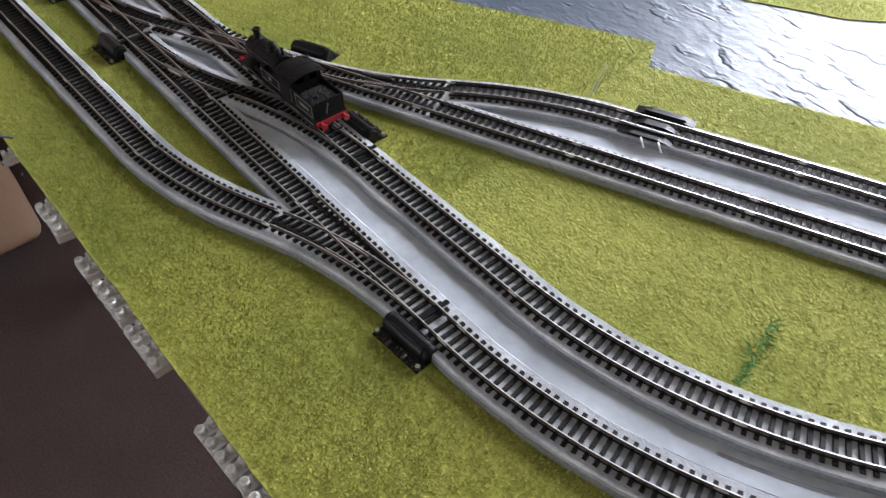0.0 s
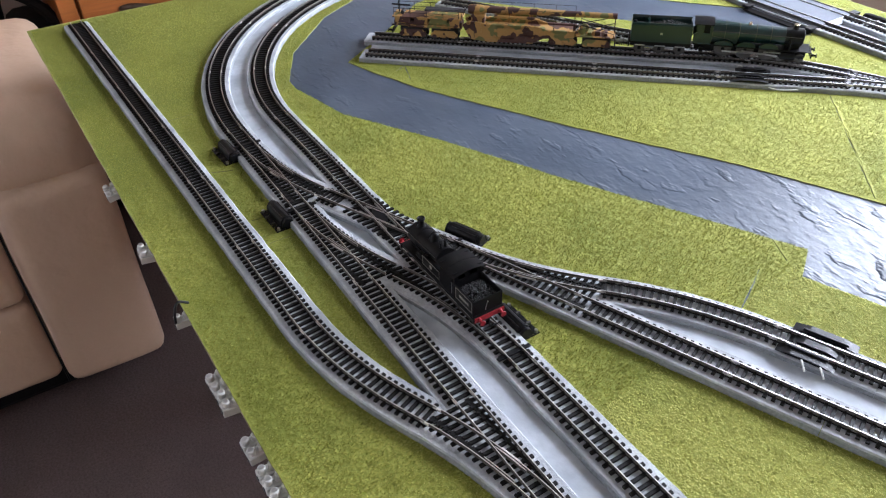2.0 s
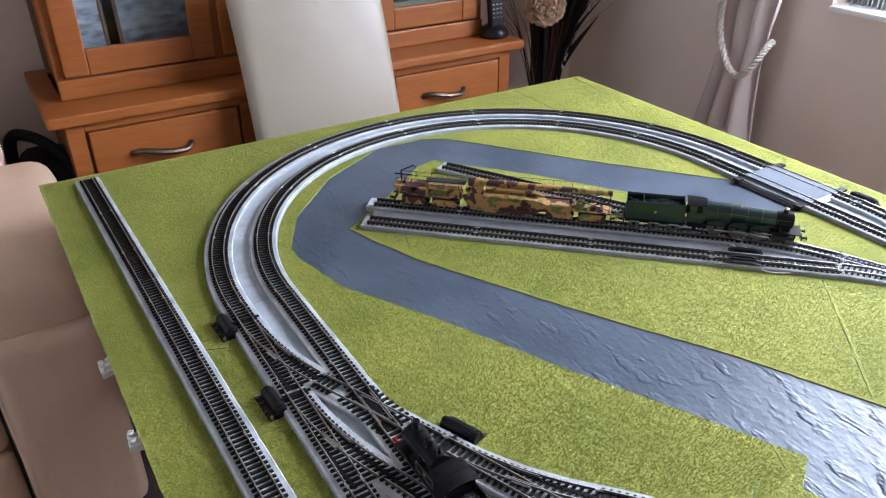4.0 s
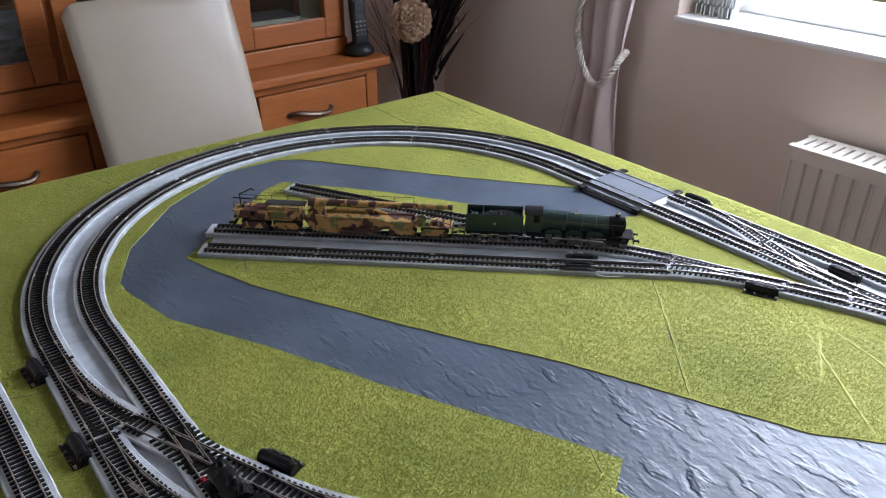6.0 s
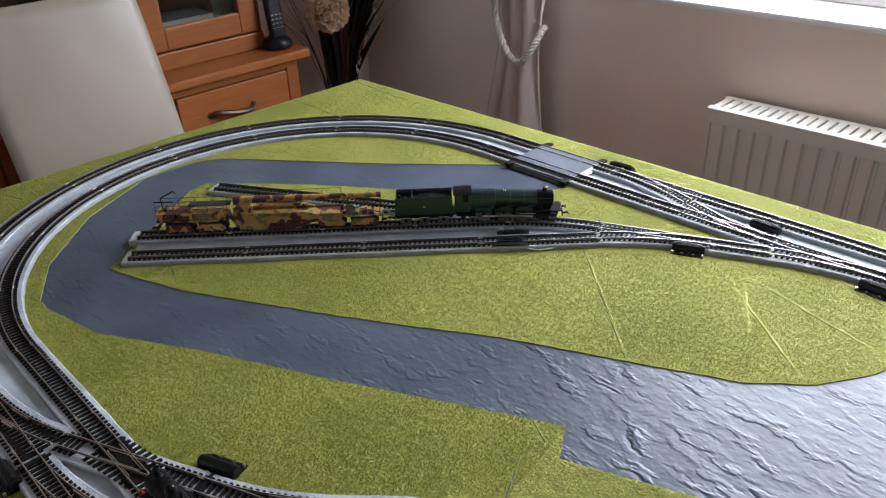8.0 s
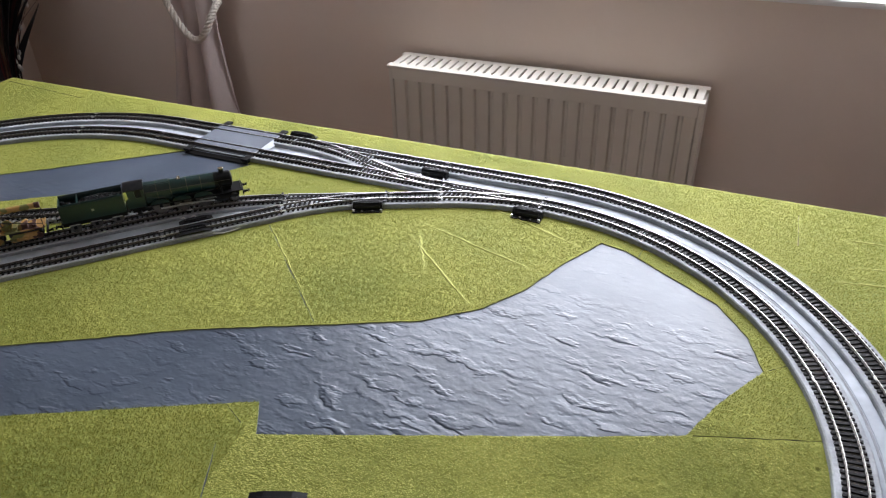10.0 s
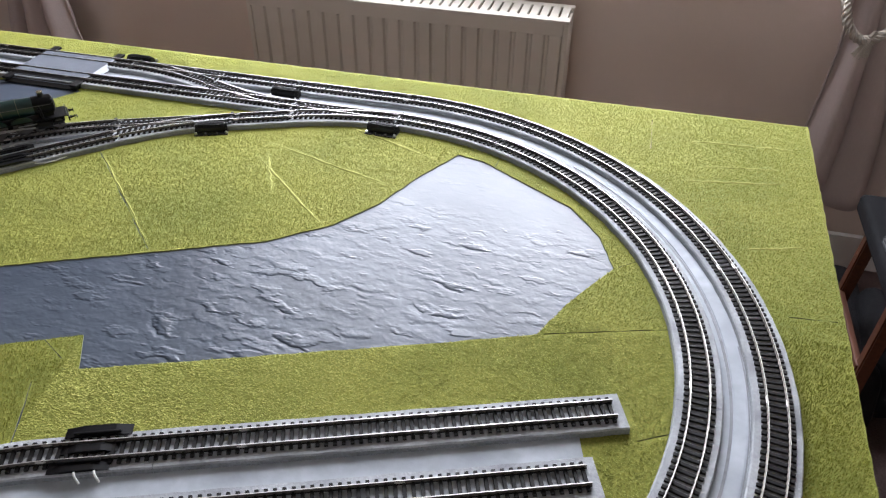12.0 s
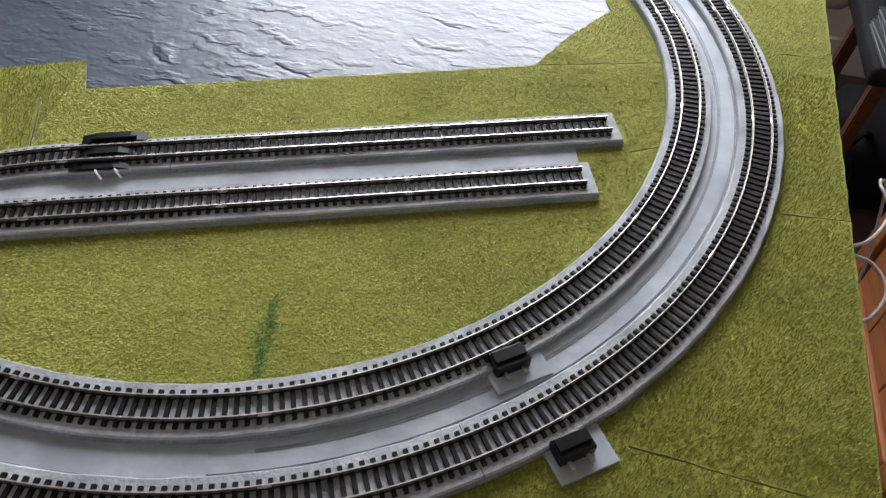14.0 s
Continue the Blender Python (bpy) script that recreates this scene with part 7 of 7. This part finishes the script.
HALF = math.pi * R_OUT
O_BACK = CE - CW + HALF          # run at which the outer loop's back straight begins
I_BACK = CE - CW + math.pi * R_IN
LC = (-0.303, -0.168)            # the level crossing, west and east
TL = R_T * math.sin(radians(22.5))  # length of a set of points


def o_front(x):
    return x - CW


def o_back(x):
    return O_BACK + CE - x


def i_back(x):
    return I_BACK + CE - x


LOOP_LABEL = "model railway track with black sleepers and nickel-silver rails"
f_toe = CROSS_BACK.end[0]
deck_o, deck_i = (o_back(LC[1]), o_back(LC[0])), (i_back(LC[1]), i_back(LC[0]))
bare_o = [(o_front(A_TOE), o_front(A_TOE) + TL), (o_front(B_TOE), o_front(B_TOE) + TL), (o_front(E_TOE) - TL, o_front(E_TOE)), (o_back(f_toe + TL), o_back(f_toe)), deck_o]
d_toe = CROSS_FRONT.end[0]
bare_i = [(o_front(d_toe) - TL, o_front(d_toe)), (i_back(0.205), i_back(0.205 - TL)), (i_back(H_TOE), i_back(H_TOE - TL)), deck_i]
track(OUTER, 0, CE - CW, LOOP_LABEL, bare=bare_o)
track(OUTER, CE - CW, O_BACK, LOOP_LABEL, pieces=quarter(R_OUT))
track(OUTER, O_BACK, O_BACK + CE - CW, LOOP_LABEL, bare=bare_o)
track(OUTER, O_BACK + CE - CW, OUTER.length, LOOP_LABEL, pieces=quarter(R_OUT))
track(INNER, 0, CE - CW, LOOP_LABEL, bare=bare_i)
track(INNER, CE - CW, I_BACK, LOOP_LABEL, pieces=quarter(R_IN), bare=bare_i)
track(INNER, I_BACK, I_BACK + CE - CW, LOOP_LABEL, bare=bare_i)
track(INNER, I_BACK + CE - CW, INNER.length, LOOP_LABEL, pieces=quarter(R_IN))
POINTS_LABEL = "set of model railway points with black sleepers"
turnout(OUTER, o_front(A_TOE), True, LEAD, TL, POINTS_LABEL, 0.0)
turnout(OUTER, o_front(B_TOE), True, CROSS_FRONT, TL, POINTS_LABEL, 0.0)
back_way = Route(d_toe, CY - R_IN, 180, [(quarter(R_T), R_T)])
turnout(INNER, o_front(d_toe), False, back_way, TL, POINTS_LABEL, 0.0)
turnout(OUTER, o_front(E_TOE), False, STUB, TL, POINTS_LABEL, 0.0)
turnout(INNER, i_back(0.205), True, CROSS_BACK, TL, POINTS_LABEL, 0.0)
f_way = Route(f_toe, CY + R_OUT, 0, [(quarter(R_T), -R_T)])
turnout(OUTER, o_back(f_toe), False, f_way, TL, POINTS_LABEL, 0.0)
turnout(INNER, i_back(H_TOE), True, SPUR, TL, POINTS_LABEL, 0.0)
turnout(YARD_S, 0.0, True, YARD_N, TL, POINTS_LABEL, 0.0)
turnout(NECK, 0.0, True, ISLAND_S, TL, POINTS_LABEL, 0.0)
turnout(ISLAND_W, 0.0, True, ISLAND_N, 0.15, POINTS_LABEL, 0.0)

SIDING_LABEL = "straight model railway siding on a grey foam bed"
track(LEAD, quarter(R_T), LEAD.length, LOOP_LABEL, 0.00006, bare=[(quarter(R_T) + 0.030, quarter(R_T) + 0.135)], pieces=0.18)
track(YARD_S, 0.0, YARD_S.length, SIDING_LABEL, 0.0, bare=[(0, TL)])
track(YARD_N, quarter(R_T), YARD_N.length, SIDING_LABEL, 0.00006)
track(STUB, quarter(R_T), STUB.length, SIDING_LABEL, 0.0)
track(SPUR, quarter(R_T), SPUR.length, LOOP_LABEL, 0.00006, pieces=0.08)
track(NECK, 0, NECK.length, LOOP_LABEL, 0.0, bare=[(0, TL)])
track(ISLAND_S, quarter(R_T), ISLAND_S.length, SIDING_LABEL, 0.00006)
track(ISLAND_W, 0, ISLAND_W.length, SIDING_LABEL, 0.0, bare=[(0, 0.15)], pieces=0.2)
track(ISLAND_N, 0.15, ISLAND_N.length, SIDING_LABEL, 0.00006)

# the diamond where the lead crosses the inner loop: long guard rails and a grey infill
y_in = CY - R_IN
d = (y_in - LEAD.at(quarter(R_T))[1]) / math.sin(radians(22.5))
x_d = LEAD.at(quarter(R_T) + d)[0]
diamond = thing("diamond_crossing", (x_d, y_in, SLEEPER_Z), "black moulded diamond crossing between two tracks", "railway crossing")
part("infill", prism([(-0.021, 0), (0, 0.0080), (0.021, 0), (0, -0.0080)], 0.0018, "z", 0.0030), BLACK, diamond, "dark moulded infill plate")
bm = bmesh.new()
for i in range(9):
    u = -0.034 + 0.0085 * i
    box((0.0034, 0.046, 0.0019), (u, u * 0.2, 0.00095), bm=bm)
part("sleeper_moulding", bm, SLEEPER, diamond)
for ang in (0, 22.5):
    for off in (-GAUGE / 2 + 0.0022, GAUGE / 2 - 0.0022):
        a = radians(ang)
        bm = box((0.052, 0.0009, 0.0024), (0, off, 0.0033), 0.0002)
        part("guard_rail", bm, RAIL, diamond, at=pose(0, 0, 0, 0, 0, ang))

# ---------------------------------------------------------------- what stands on the tracks
level_crossing()


def on_route(route, s):
    x, y, h = route.at(s)
    return (x, y, RAIL_HEAD), math.degrees(h) + 180


def nearest(route, x, y):
    return min((i * 0.001 for i in range(int(route.length * 1000))), key=lambda s: (route.at(s)[0] - x) ** 2 + (route.at(s)[1] - y) ** 2)


at, turn = on_route(ISLAND_N, nearest(ISLAND_N, -0.4245, 0.0103))
rail_gun(at, turn)
at, turn = on_route(ISLAND_N, nearest(ISLAND_N, -0.2425, 0.1795))
tender(at, turn)
at, turn = on_route(ISLAND_N, nearest(ISLAND_N, -0.156, 0.274))
express_engine(at, turn)
